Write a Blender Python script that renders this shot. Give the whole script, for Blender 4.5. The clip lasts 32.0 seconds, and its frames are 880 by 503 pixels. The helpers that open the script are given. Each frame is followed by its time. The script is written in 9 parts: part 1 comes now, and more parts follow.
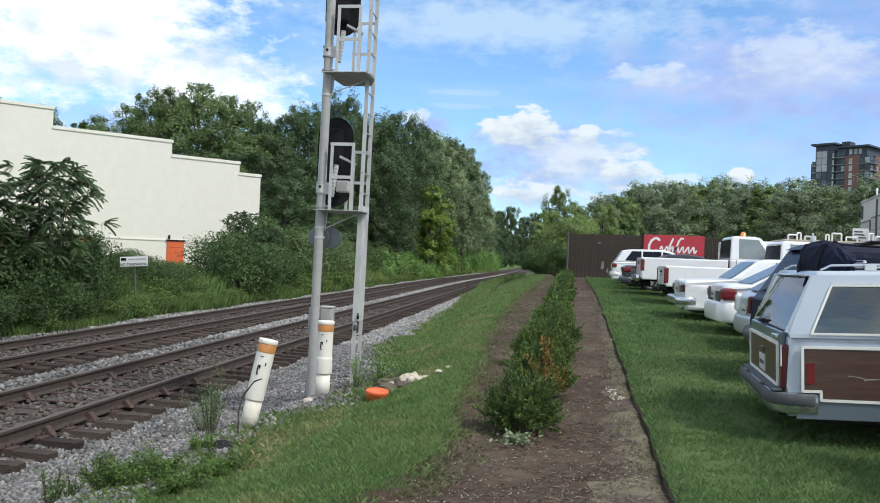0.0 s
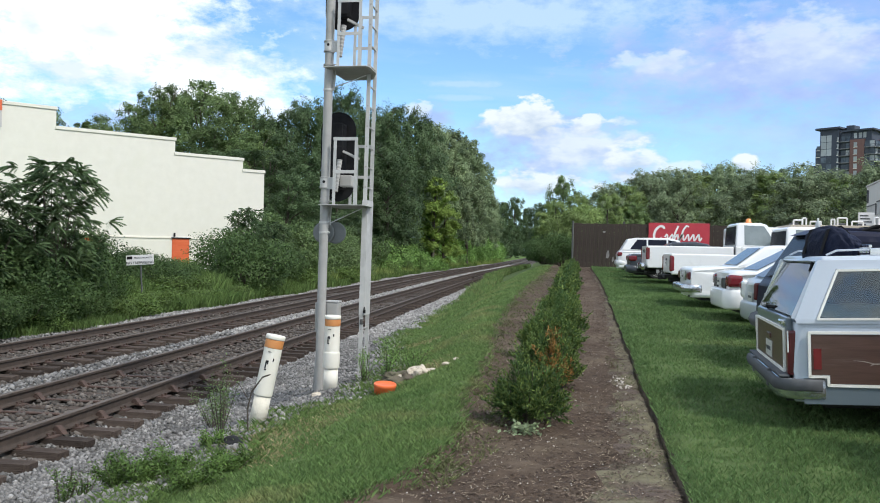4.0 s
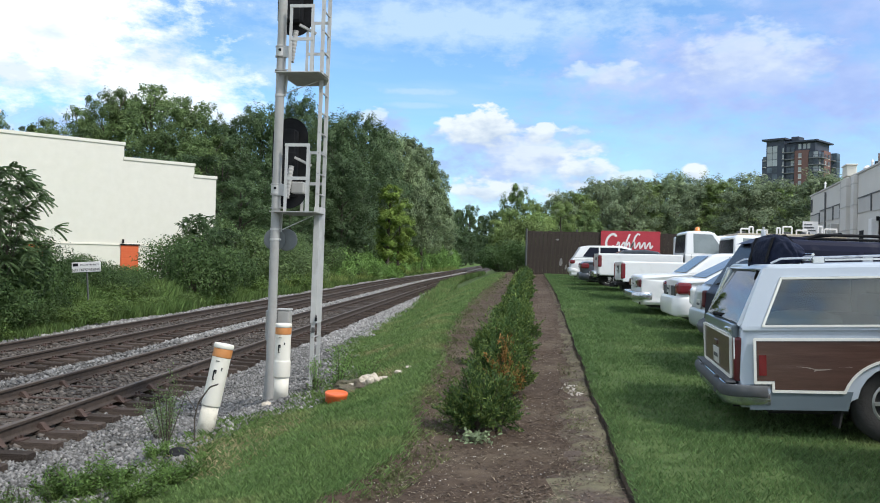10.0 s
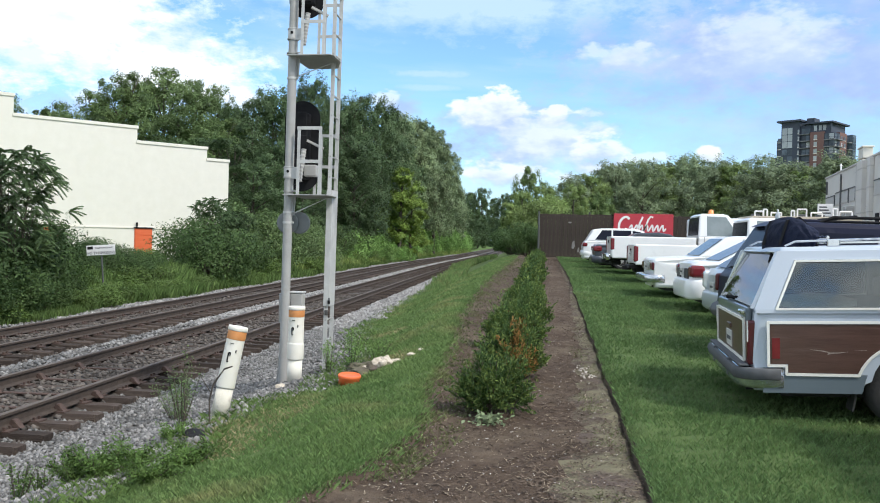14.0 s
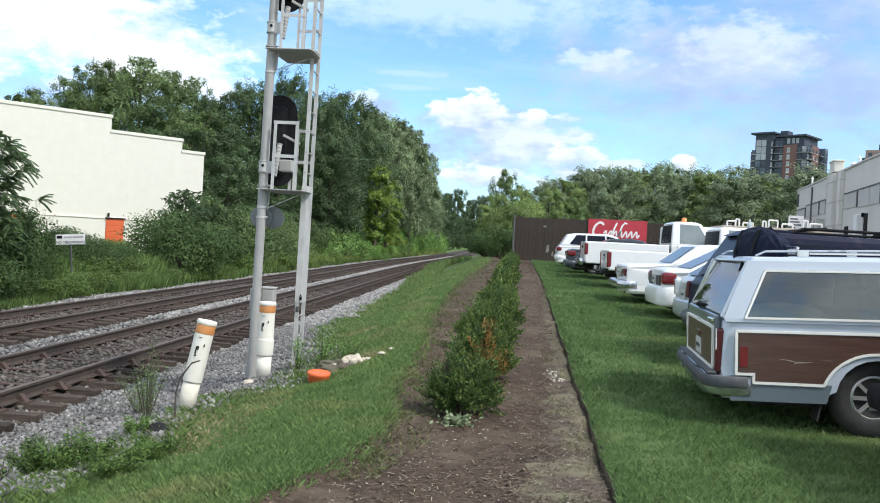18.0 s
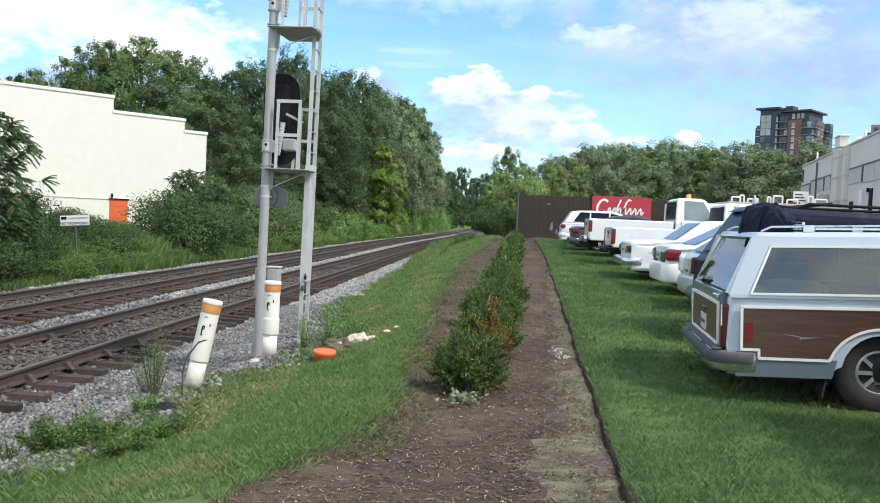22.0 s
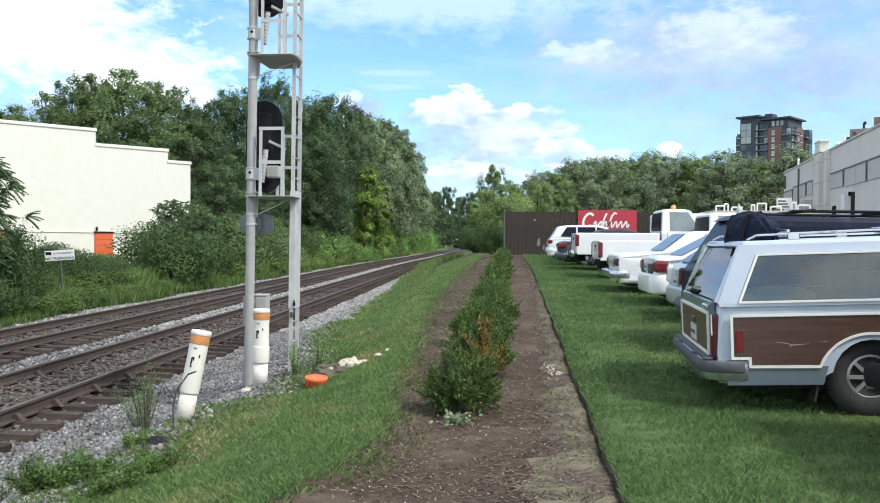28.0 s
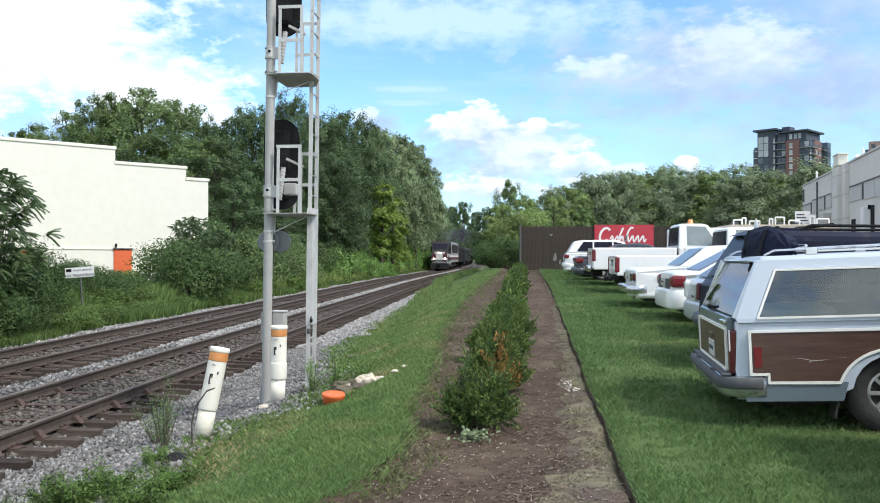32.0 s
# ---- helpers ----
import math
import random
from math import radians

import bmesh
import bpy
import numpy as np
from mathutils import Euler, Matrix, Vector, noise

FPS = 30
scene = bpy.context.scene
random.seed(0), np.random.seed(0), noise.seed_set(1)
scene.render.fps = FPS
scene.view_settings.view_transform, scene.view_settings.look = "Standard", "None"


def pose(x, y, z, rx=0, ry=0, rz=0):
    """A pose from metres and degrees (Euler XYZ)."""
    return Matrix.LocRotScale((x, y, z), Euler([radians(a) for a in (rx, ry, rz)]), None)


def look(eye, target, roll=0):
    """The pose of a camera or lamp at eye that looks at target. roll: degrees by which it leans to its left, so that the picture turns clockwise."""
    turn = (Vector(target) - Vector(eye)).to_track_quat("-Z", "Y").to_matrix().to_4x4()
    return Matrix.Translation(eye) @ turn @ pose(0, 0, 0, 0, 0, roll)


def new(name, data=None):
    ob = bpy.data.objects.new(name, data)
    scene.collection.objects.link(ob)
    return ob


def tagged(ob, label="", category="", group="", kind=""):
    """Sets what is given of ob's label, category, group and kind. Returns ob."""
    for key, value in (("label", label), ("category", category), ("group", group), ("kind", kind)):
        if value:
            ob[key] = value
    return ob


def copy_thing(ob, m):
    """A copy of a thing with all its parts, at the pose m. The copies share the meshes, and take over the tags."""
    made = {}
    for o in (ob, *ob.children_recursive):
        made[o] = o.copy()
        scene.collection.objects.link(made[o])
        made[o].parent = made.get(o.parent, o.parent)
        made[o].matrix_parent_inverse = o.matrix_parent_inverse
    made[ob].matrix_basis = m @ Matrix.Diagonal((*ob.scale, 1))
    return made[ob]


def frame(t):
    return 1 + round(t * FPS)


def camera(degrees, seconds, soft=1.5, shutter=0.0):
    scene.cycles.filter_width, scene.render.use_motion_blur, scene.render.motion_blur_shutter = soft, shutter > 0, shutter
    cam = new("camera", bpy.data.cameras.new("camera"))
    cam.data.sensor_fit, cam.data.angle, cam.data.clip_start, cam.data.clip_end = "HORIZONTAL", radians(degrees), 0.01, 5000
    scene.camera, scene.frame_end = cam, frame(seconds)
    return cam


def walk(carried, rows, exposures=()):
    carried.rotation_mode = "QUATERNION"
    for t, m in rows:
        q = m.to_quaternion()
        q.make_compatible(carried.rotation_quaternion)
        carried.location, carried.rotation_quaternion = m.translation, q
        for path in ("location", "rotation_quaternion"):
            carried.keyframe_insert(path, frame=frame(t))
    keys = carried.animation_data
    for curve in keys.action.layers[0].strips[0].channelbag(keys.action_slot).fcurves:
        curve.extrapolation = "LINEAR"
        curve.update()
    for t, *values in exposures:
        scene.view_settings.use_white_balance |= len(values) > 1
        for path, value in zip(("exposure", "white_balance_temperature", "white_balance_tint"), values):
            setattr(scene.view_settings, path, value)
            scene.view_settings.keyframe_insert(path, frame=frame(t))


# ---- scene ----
cam = camera(56.8, 32.0, 1.0)
EYE = 1.5
# seconds, x, y, z about the standing place, then the turn as pose() takes it
PATH = [
    (0, -0.0107, -0.0290, -0.0089, 90.489, -2.321, 9.196),
    (0.5, -0.0175, -0.0377, -0.0059, 90.125, -1.993, 9.685),
    (1, -0.0137, -0.0393, -0.0060, 89.927, -2.116, 9.801),
    (1.5, -0.0080, -0.0406, -0.0072, 89.889, -1.494, 9.759),
    (2, -0.0139, -0.0434, -0.0071, 89.635, -1.837, 9.838),
    (2.5, -0.0192, -0.0486, -0.0086, 89.493, -2.355, 10.033),
    (3, -0.0183, -0.0436, -0.0062, 89.653, -1.737, 9.956),
    (3.5, -0.0120, -0.0432, -0.0053, 89.804, -1.206, 9.673),
    (5.5, -0.0061, -0.0358, -0.0035, 90.478, -1.893, 8.738),
    (6, -0.0062, -0.0286, -0.0013, 90.683, -2.080, 8.346),
    (6.5, 0.0026, -0.0218, -0.0026, 90.928, -1.708, 8.065),
    (7, 0.0113, -0.0172, -0.0028, 91.024, -1.328, 7.615),
    (7.5, 0.0108, -0.0313, -0.0015, 91.434, -1.637, 7.826),
    (8, 0.0026, -0.0623, -0.0044, 91.263, -1.646, 9.083),
    (8.5, 0.0071, -0.0523, -0.0063, 90.991, -1.540, 8.882),
    (9, 0.0127, -0.0372, -0.0006, 90.789, -0.966, 8.070),
    (9.5, 0.0159, -0.0123, -0.0025, 90.689, -1.016, 7.027),
    (10, 0.0150, -0.0051, -0.0017, 90.521, -1.284, 6.378),
    (10.5, 0.0145, 0.0011, 0.0013, 90.279, -1.891, 6.047),
    (11, 0.0184, 0.0081, 0.0016, 90.091, -2.186, 5.859),
    (11.5, 0.0232, 0.0073, -0.0013, 89.788, -1.443, 6.161),
    (12, 0.0320, 0.0100, -0.0028, 89.549, -1.612, 5.601),
    (12.5, 0.0306, 0.0176, 0.0024, 89.559, -2.545, 4.707),
    (13, 0.0322, 0.0189, 0.0021, 90.000, -2.500, 4.200),
    (13.5, 0.0189, 0.0143, 0.0022, 89.869, -1.742, 5.129),
    (14, 0.0120, -0.0133, -0.0017, 89.301, -1.252, 7.230),
    (14.5, 0.0153, -0.0087, -0.0077, 89.224, -1.339, 7.510),
    (16.5, 0.0289, 0.0031, -0.0023, 89.480, -2.880, 6.027),
    (17, 0.0248, 0.0069, -0.0004, 89.743, -3.501, 5.829),
    (17.5, 0.0155, 0.0088, -0.0011, 89.688, -3.736, 5.703),
    (18, 0.0197, 0.0133, -0.0076, 89.388, -2.992, 5.475),
    (18.5, 0.0244, 0.0188, -0.0070, 88.898, -2.888, 5.195),
    (19, 0.0256, 0.0154, -0.0056, 88.916, -2.652, 5.197),
    (19.5, 0.0234, 0.0168, -0.0054, 89.251, -2.749, 5.154),
    (20, 0.0161, 0.0171, -0.0072, 89.289, -2.622, 5.420),
    (20.5, 0.0144, 0.0216, -0.0086, 88.971, -2.713, 5.469),
    (21, 0.0114, 0.0175, -0.0125, 88.310, -2.969, 5.620),
    (21.5, 0.0091, 0.0178, -0.0117, 87.858, -2.596, 5.892),
    (22, 0.0106, 0.0173, -0.0122, 87.859, -2.571, 5.727),
    (22.5, 0.0078, 0.0168, -0.0095, 88.115, -2.336, 5.749),
    (23, 0.0175, 0.0050, 0.0004, 89.002, -1.131, 5.715),
    (23.5, 0.0227, 0.0036, -0.0039, 89.635, -0.952, 5.400),
    (24, 0.0234, 0.0115, -0.0025, 89.442, -1.165, 5.324),
    (24.5, 0.0213, 0.0173, -0.0065, 89.115, -1.115, 5.270),
    (25, 0.0221, 0.0191, -0.0028, 89.149, -0.929, 5.278),
    (25.5, 0.0172, 0.0152, -0.0040, 89.314, -0.924, 5.259),
    (27.5, 0.0120, 0.0237, -0.0007, 89.128, -0.063, 5.020),
    (28, 0.0135, 0.0263, -0.0005, 89.276, -0.311, 4.831),
    (28.5, 0.0195, 0.0258, -0.0011, 89.197, 0.084, 5.010),
    (29, 0.0135, 0.0231, -0.0027, 88.922, -0.970, 5.238),
    (29.5, 0.0144, 0.0213, 0.0002, 89.143, -1.179, 5.413),
    (30, 0.0119, 0.0215, -0.0009, 89.376, -1.134, 5.522),
    (30.5, 0.0119, 0.0200, -0.0017, 89.436, -0.947, 5.620),
    (31, 0.0081, 0.0101, 0.0008, 89.658, -0.335, 5.663),
    (31.5, 0.0122, 0.0026, 0.0045, 89.995, -0.015, 5.775),
    (32, 0.0149, -0.0032, 0.0128, 90.336, -0.060, 5.971),
]
walk(cam, [(t, pose(x, y, EYE + z, rx, ry, rz)) for t, x, y, z, rx, ry, rz in PATH], exposures=[(0, 0.10), (1, 0.11), (2, 0.20), (6, 0.18), (9, 0.15), (13, 0.29), (17, 0.34), (20, 0.42), (32, 0.45)])

# ---- world, sun, exposure ----
world = bpy.data.worlds.new("sky")
scene.world = world
world.use_nodes = True
SUN_EL, SUN_AZ = 49.0, 120.0


def sky_nodes():
    nt = world.node_tree
    nt.nodes.clear()
    N, Lk = nt.nodes.new, nt.links.new

    def math_node(op, a, b=None, c=None, clamp=False):
        n = N("ShaderNodeMath")
        n.operation, n.use_clamp = op, clamp
        for i, v in enumerate((a, b, c)):
            if v is None:
                continue
            if isinstance(v, (int, float)):
                n.inputs[i].default_value = v
            else:
                Lk(v, n.inputs[i])
        return n.outputs[0]

    out, bg = N("ShaderNodeOutputWorld"), N("ShaderNodeBackground")
    sky = N("ShaderNodeTexSky")
    sky.sky_type, sky.sun_disc = "NISHITA", False
    sky.sun_elevation, sky.sun_rotation = radians(SUN_EL), radians(SUN_AZ)
    sky.air_density, sky.dust_density, sky.ozone_density = 1.0, 0.6, 2.0
    tc = N("ShaderNodeTexCoord")
    sep = N("ShaderNodeSeparateXYZ")
    Lk(tc.outputs["Generated"], sep.inputs[0])
    # azimuth (degrees right of +y) and elevation of the direction
    az = math_node("MULTIPLY", math_node("ARCTAN2", sep.outputs[0], sep.outputs[1]), 57.2958)
    el = math_node("MULTIPLY", math_node("ARCSINE", sep.outputs[2]), 57.2958)
    comb = N("ShaderNodeCombineXYZ")
    Lk(az, comb.inputs[0]), Lk(math_node("MULTIPLY", el, 1.9), comb.inputs[1])

    def noise_tex(scale, detail, rough, shift):
        mp = N("ShaderNodeVectorMath")
        mp.operation = "ADD"
        Lk(comb.outputs[0], mp.inputs[0])
        mp.inputs[1].default_value = shift
        n = N("ShaderNodeTexNoise")
        n.inputs["Scale"].default_value, n.inputs["Detail"].default_value, n.inputs["Roughness"].default_value = scale, detail, rough
        Lk(mp.outputs[0], n.inputs["Vector"])
        return n.outputs["Fac"]

    edge = noise_tex(0.42, 7.0, 0.62, (3.0, 7.0, 0.0))
    puff = noise_tex(0.16, 6.0, 0.6, (11.0, 2.0, 5.0))
    wob = math_node("SUBTRACT", edge, 0.5)

    def cloud(a, e, ra, re, flat=0.0, hard=3.0, amount=1.0):
        """A bank of cloud about azimuth a and elevation e."""
        dx = math_node("DIVIDE", math_node("SUBTRACT", az, a), ra)
        dy = math_node("DIVIDE", math_node("SUBTRACT", el, e), re)
        r = math_node("SQRT", math_node("ADD", math_node("MULTIPLY", dx, dx), math_node("MULTIPLY", dy, dy)))
        v = math_node("ADD", math_node("SUBTRACT", 1.0, r), math_node("MULTIPLY", wob, 1.9))
        return math_node("MULTIPLY", math_node("MULTIPLY", v, hard, clamp=True), amount)

    def join(items):
        v = items[0]
        for i in items[1:]:
            v = math_node("MAXIMUM", v, i)
        return v

    def blend(f, A, B):
        n = N("ShaderNodeMix")
        n.data_type = "RGBA"
        Lk(f, n.inputs["Factor"])
        for v, k in ((A, "A"), (B, "B")):
            if isinstance(v, tuple):
                n.inputs[k].default_value = v
            else:
                Lk(v, n.inputs[k])
        return n.outputs["Result"]

    scale = N("ShaderNodeVectorMath")
    scale.operation = "MULTIPLY"
    Lk(sky.outputs[0], scale.inputs[0])
    scale.inputs[1].default_value = SKY_GAIN
    # thin veils and streaks
    streak = N("ShaderNodeCombineXYZ")
    Lk(math_node("MULTIPLY", az, 0.06), streak.inputs[0]), Lk(math_node("ADD", math_node("MULTIPLY", el, 0.45), math_node("MULTIPLY", az, 0.03)), streak.inputs[1])
    sn = N("ShaderNodeTexNoise")
    sn.inputs["Scale"].default_value, sn.inputs["Detail"].default_value = 1.4, 6.0
    Lk(streak.outputs[0], sn.inputs["Vector"])
    wisps = math_node("MULTIPLY", math_node("MULTIPLY", math_node("SUBTRACT", sn.outputs["Fac"], 0.46), 3.0, clamp=True), 0.42)
    horizon_haze = math_node("MULTIPLY", math_node("SUBTRACT", 9.0, el), 0.05, clamp=True)
    col = blend(join([wisps, horizon_haze] + [cloud(*c) for c in VEILS]), scale.outputs[0], VEIL_COLOUR)
    # soft grey banks
    soft = noise_tex(0.2, 5.0, 0.55, (5.0, 1.0, 3.0))
    lift = math_node("MULTIPLY", math_node("SUBTRACT", soft, 0.38), 4.2, clamp=True)
    col = blend(join([cloud(*c) for c in GREYS]), col, blend(lift, GREY_SHADE, GREY_LIGHT))
    # broken cloud over the rest of the sky
    away = math_node("MULTIPLY", math_node("SUBTRACT", math_node("ABSOLUTE", az), 48.0), 0.05, clamp=True)
    broken = math_node("MULTIPLY", math_node("MULTIPLY", math_node("SUBTRACT", puff, 0.40), 7.0, clamp=True), away)
    high = math_node("MULTIPLY", math_node("MULTIPLY", math_node("SUBTRACT", el, 30.0), 0.05, clamp=True), math_node("MULTIPLY", math_node("SUBTRACT", puff, 0.36), 6.0, clamp=True))
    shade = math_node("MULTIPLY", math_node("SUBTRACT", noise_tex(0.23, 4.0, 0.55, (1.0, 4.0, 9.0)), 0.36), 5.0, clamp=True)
    col = blend(join([broken, high] + [cloud(*c) for c in CLOUDS]), col, blend(shade, CLOUD_SHADE, CLOUD_LIGHT))
    # heaped clouds, bright on their crisp tops and grey-blue towards their bases
    billow = noise_tex(0.62, 3.0, 0.5, (2.0, 8.0, 4.0))
    for a, e, ra, re, hard, amount in HEAPS:
        dx = math_node("DIVIDE", math_node("SUBTRACT", az, a), ra)
        dy = math_node("DIVIDE", math_node("SUBTRACT", el, e), re)
        r = math_node("SQRT", math_node("ADD", math_node("MULTIPLY", dx, dx), math_node("MULTIPLY", dy, dy)))
        v = math_node("ADD", math_node("SUBTRACT", 1.0, r), math_node("ADD", math_node("MULTIPLY", wob, 0.8), math_node("MULTIPLY", math_node("SUBTRACT", billow, 0.5), 1.7)))
        # soft below, crisp above
        edge_v = math_node("MULTIPLY", v, math_node("MAXIMUM", math_node("ADD", math_node("MULTIPLY", dy, hard * 0.6), hard * 0.6), 1.4))
        mask = math_node("MULTIPLY", math_node("MINIMUM", math_node("MAXIMUM", edge_v, 0.0), 1.0), amount)
        lit = math_node("ADD", math_node("MULTIPLY", dy, 0.75), math_node("ADD", math_node("MULTIPLY", math_node("SUBTRACT", billow, 0.5), 2.2), 0.72), clamp=True)
        col = blend(mask, col, blend(lit, HEAP_SHADE, HEAP_LIGHT))
    Lk(col, bg.inputs["Color"])
    bg.inputs["Strength"].default_value = SKY_STRENGTH
    Lk(bg.outputs[0], out.inputs[0])


SKY_STRENGTH = 0.1
SKY_GAIN = (1.27, 1.63, 1.94)
VEIL_COLOUR = (5.3, 7.2, 9.4, 1)
CLOUD_SHADE, CLOUD_LIGHT = (7.4, 8.4, 9.6, 1), (10.9, 11.5, 12.0, 1)
HEAP_SHADE, HEAP_LIGHT = (4.4, 5.6, 7.4, 1), (8.0, 8.8, 9.3, 1)
GREY_SHADE, GREY_LIGHT = (3.7, 4.9, 8.5, 1), (4.8, 6.0, 9.3, 1)
# azimuth, elevation, half width, half height, 0, hardness, amount
# the first three banks, out of view, are added to brighten window reflections
CLOUDS = [(-78, 24, 36, 17, 0, 1.4, 0.95), (150, 17, 38, 9, 0, 1.4, 0.8), (-150, 17, 38, 9, 0, 1.4, 0.8), (-34, 14.0, 11.5, 6.0, 0, 1.8, 1.0), (-25.5, 11.0, 6.5, 3.4, 0, 1.8, 0.95), (-40, 20, 18, 9, 0, 2.0, 1.0), (-21.5, 9.6, 2.5, 1.5, 0, 1.6, 0.8)]
GREYS = [(16.0, 7.4, 11.0, 3.6, 0, 0.9, 0.65), (-1.2, 7.2, 8.0, 3.4, 0, 1.5, 0.85), (13.0, 12.4, 14.0, 4.6, 0, 1.5, 0.9), (21.0, 11.0, 11.0, 5.0, 0, 1.2, 0.9), (22, 16, 12, 6, 0, 1.0, 0.8), (-32, 8.0, 5, 1.8, 0, 1.2, 0.7), (-10.5, 9.2, 2.2, 1.2, 0, 1.5, 0.8)]
VEILS = [(-6.0, 16.2, 19, 2.4, 0, 1.4, 0.85), (-18, 12.6, 4.5, 1.6, 0, 1.0, 0.7), (-8.5, 11.6, 3.5, 0.35, 0, 1.6, 0.6), (-8, 10.7, 2.5, 0.3, 0, 1.6, 0.5), (10, 20, 26, 3.6, 0, 1.2, 0.8)]
# azimuth, elevation, half width, half height, hardness, amount
HEAPS = [(0.5, 7.0, 5.0, 2.2, 2.0, 0.7), (5.4, 12.7, 3.6, 1.1, 3.0, 0.5), (14.0, 13.4, 5.5, 2.2, 2.5, 0.45), (3.6, 6.2, 2.2, 1.6, 3.5, 0.85), (-3.6, 9.1, 3.3, 1.75, 5.0, 1.0), (0.6, 8.8, 1.5, 0.9, 4.5, 0.9), (-2.6, 4.6, 4.6, 1.0, 3.0, 0.9), (10.8, 6.0, 1.1, 0.9, 4.0, 1.0), (7.0, 5.8, 1.4, 0.6, 3.0, 0.6), (-11.5, 9.6, 1.3, 0.8, 4.0, 0.6)]
sky_nodes()

sun = new("sun", bpy.data.lights.new("sun", "SUN"))
sun.data.energy, sun.data.angle, sun.data.color = 2.9, radians(9), (1.0, 0.965, 0.915)
sun.matrix_world = look((0, 0, 60), Vector((0, 0, 60)) - Vector((math.sin(radians(SUN_AZ)) * math.cos(radians(SUN_EL)), math.cos(radians(SUN_AZ)) * math.cos(radians(SUN_EL)), math.sin(radians(SUN_EL)))))

# ---- materials ----


def material(name, a, b=None, scale=6.0, rough=0.6, metal=0.0, bump=0.0, bump_scale=None, detail=6.0, coat=0.0, spec=0.5, per_piece=0.0, stain=None, stain_scale=0.8, stain_at=(0.55, 0.7), stretch=(1, 1, 1), island=False, translucent=0.0, tone=0.0):
    """A surface that varies between the colours a and b at two scales, with grain, stains and fine relief."""
    m = bpy.data.materials.new(name)
    m.use_nodes = True
    nt = m.node_tree
    N, Lk = nt.nodes.new, nt.links.new
    bs = nt.nodes["Principled BSDF"]
    tc, mp = N("ShaderNodeTexCoord"), N("ShaderNodeMapping")
    mp.inputs["Scale"].default_value = stretch
    Lk(tc.outputs["Object"], mp.inputs["Vector"])
    vec = mp.outputs[0]

    def tex(s, d=6.0):
        n = N("ShaderNodeTexNoise")
        n.inputs["Scale"].default_value, n.inputs["Detail"].default_value, n.inputs["Roughness"].default_value = s, d, 0.6
        Lk(vec, n.inputs["Vector"])
        return n.outputs["Fac"]

    def mix(f, A, B):
        n = N("ShaderNodeMix")
        n.data_type = "RGBA"
        for v, k in ((f, "Factor"), (A, "A"), (B, "B")):
            if isinstance(v, (int, float, tuple)):
                n.inputs[k].default_value = v
            else:
                Lk(v, n.inputs[k])
        return n.outputs["Result"]

    b = b or a
    r = N("ShaderNodeMapRange")
    r.inputs["From Min"].default_value, r.inputs["From Max"].default_value = 0.3, 0.7
    Lk(tex(scale, detail), r.inputs["Value"])
    col = mix(r.outputs[0], (*a, 1), (*b, 1))
    if stain:
        s = N("ShaderNodeMapRange")
        s.inputs["From Min"].default_value, s.inputs["From Max"].default_value = stain_at
        Lk(tex(stain_scale, 5.0), s.inputs["Value"])
        col = mix(s.outputs[0], col, (*stain, 1))
    if per_piece:
        if island:
            g = N("ShaderNodeNewGeometry").outputs["Random Per Island"]
        else:
            g = N("ShaderNodeObjectInfo").outputs["Random"]
        h = N("ShaderNodeHueSaturation")
        v = N("ShaderNodeMapRange")
        v.inputs["To Min"].default_value, v.inputs["To Max"].default_value = 1 - per_piece, 1 + per_piece
        Lk(g, v.inputs["Value"]), Lk(v.outputs[0], h.inputs["Value"]), Lk(col, h.inputs["Color"])
        col = h.outputs[0]
    if tone:
        hs, mr = N("ShaderNodeHueSaturation"), N("ShaderNodeMapRange")
        mr.inputs["To Min"].default_value, mr.inputs["To Max"].default_value = 1 - tone, 1 + tone
        Lk(N("ShaderNodeObjectInfo").outputs["Random"], mr.inputs["Value"])
        Lk(mr.outputs[0], hs.inputs["Value"]), Lk(col, hs.inputs["Color"])
        col = hs.outputs[0]
    Lk(col, bs.inputs["Base Color"])
    bs.inputs["Roughness"].default_value, bs.inputs["Metallic"].default_value = rough, metal
    bs.inputs["Specular IOR Level"].default_value, bs.inputs["Coat Weight"].default_value = spec, coat
    bs.inputs["Coat Roughness"].default_value = 0.06
    if bump:
        bp = N("ShaderNodeBump")
        bp.inputs["Strength"].default_value, bp.inputs["Distance"].default_value = min(1.0, bump), 0.02
        Lk(tex(bump_scale or scale * 4), bp.inputs["Height"]), Lk(bp.outputs[0], bs.inputs["Normal"])
    if translucent:
        tr, ms = N("ShaderNodeBsdfTranslucent"), N("ShaderNodeMixShader")
        ms.inputs[0].default_value = translucent
        Lk(col, tr.inputs["Color"]), Lk(bs.outputs[0], ms.inputs[1]), Lk(tr.outputs[0], ms.inputs[2])
        Lk(ms.outputs[0], nt.nodes["Material Output"].inputs["Surface"])
    return m


def glass(name, tint=(0.75, 0.82, 0.83), ior=1.5):
    m = bpy.data.materials.new(name)
    m.use_nodes = True
    nt = m.node_tree
    N, Lk = nt.nodes.new, nt.links.new
    nt.nodes.remove(nt.nodes["Principled BSDF"])
    tr, gl, mx, fr = N("ShaderNodeBsdfTransparent"), N("ShaderNodeBsdfGlossy"), N("ShaderNodeMixShader"), N("ShaderNodeFresnel")
    tr.inputs[0].default_value, gl.inputs["Roughness"].default_value, fr.inputs[0].default_value = (*tint, 1), 0.02, ior
    Lk(fr.outputs[0], mx.inputs[0]), Lk(tr.outputs[0], mx.inputs[1]), Lk(gl.outputs[0], mx.inputs[2])
    Lk(mx.outputs[0], nt.nodes["Material Output"].inputs["Surface"])
    return m


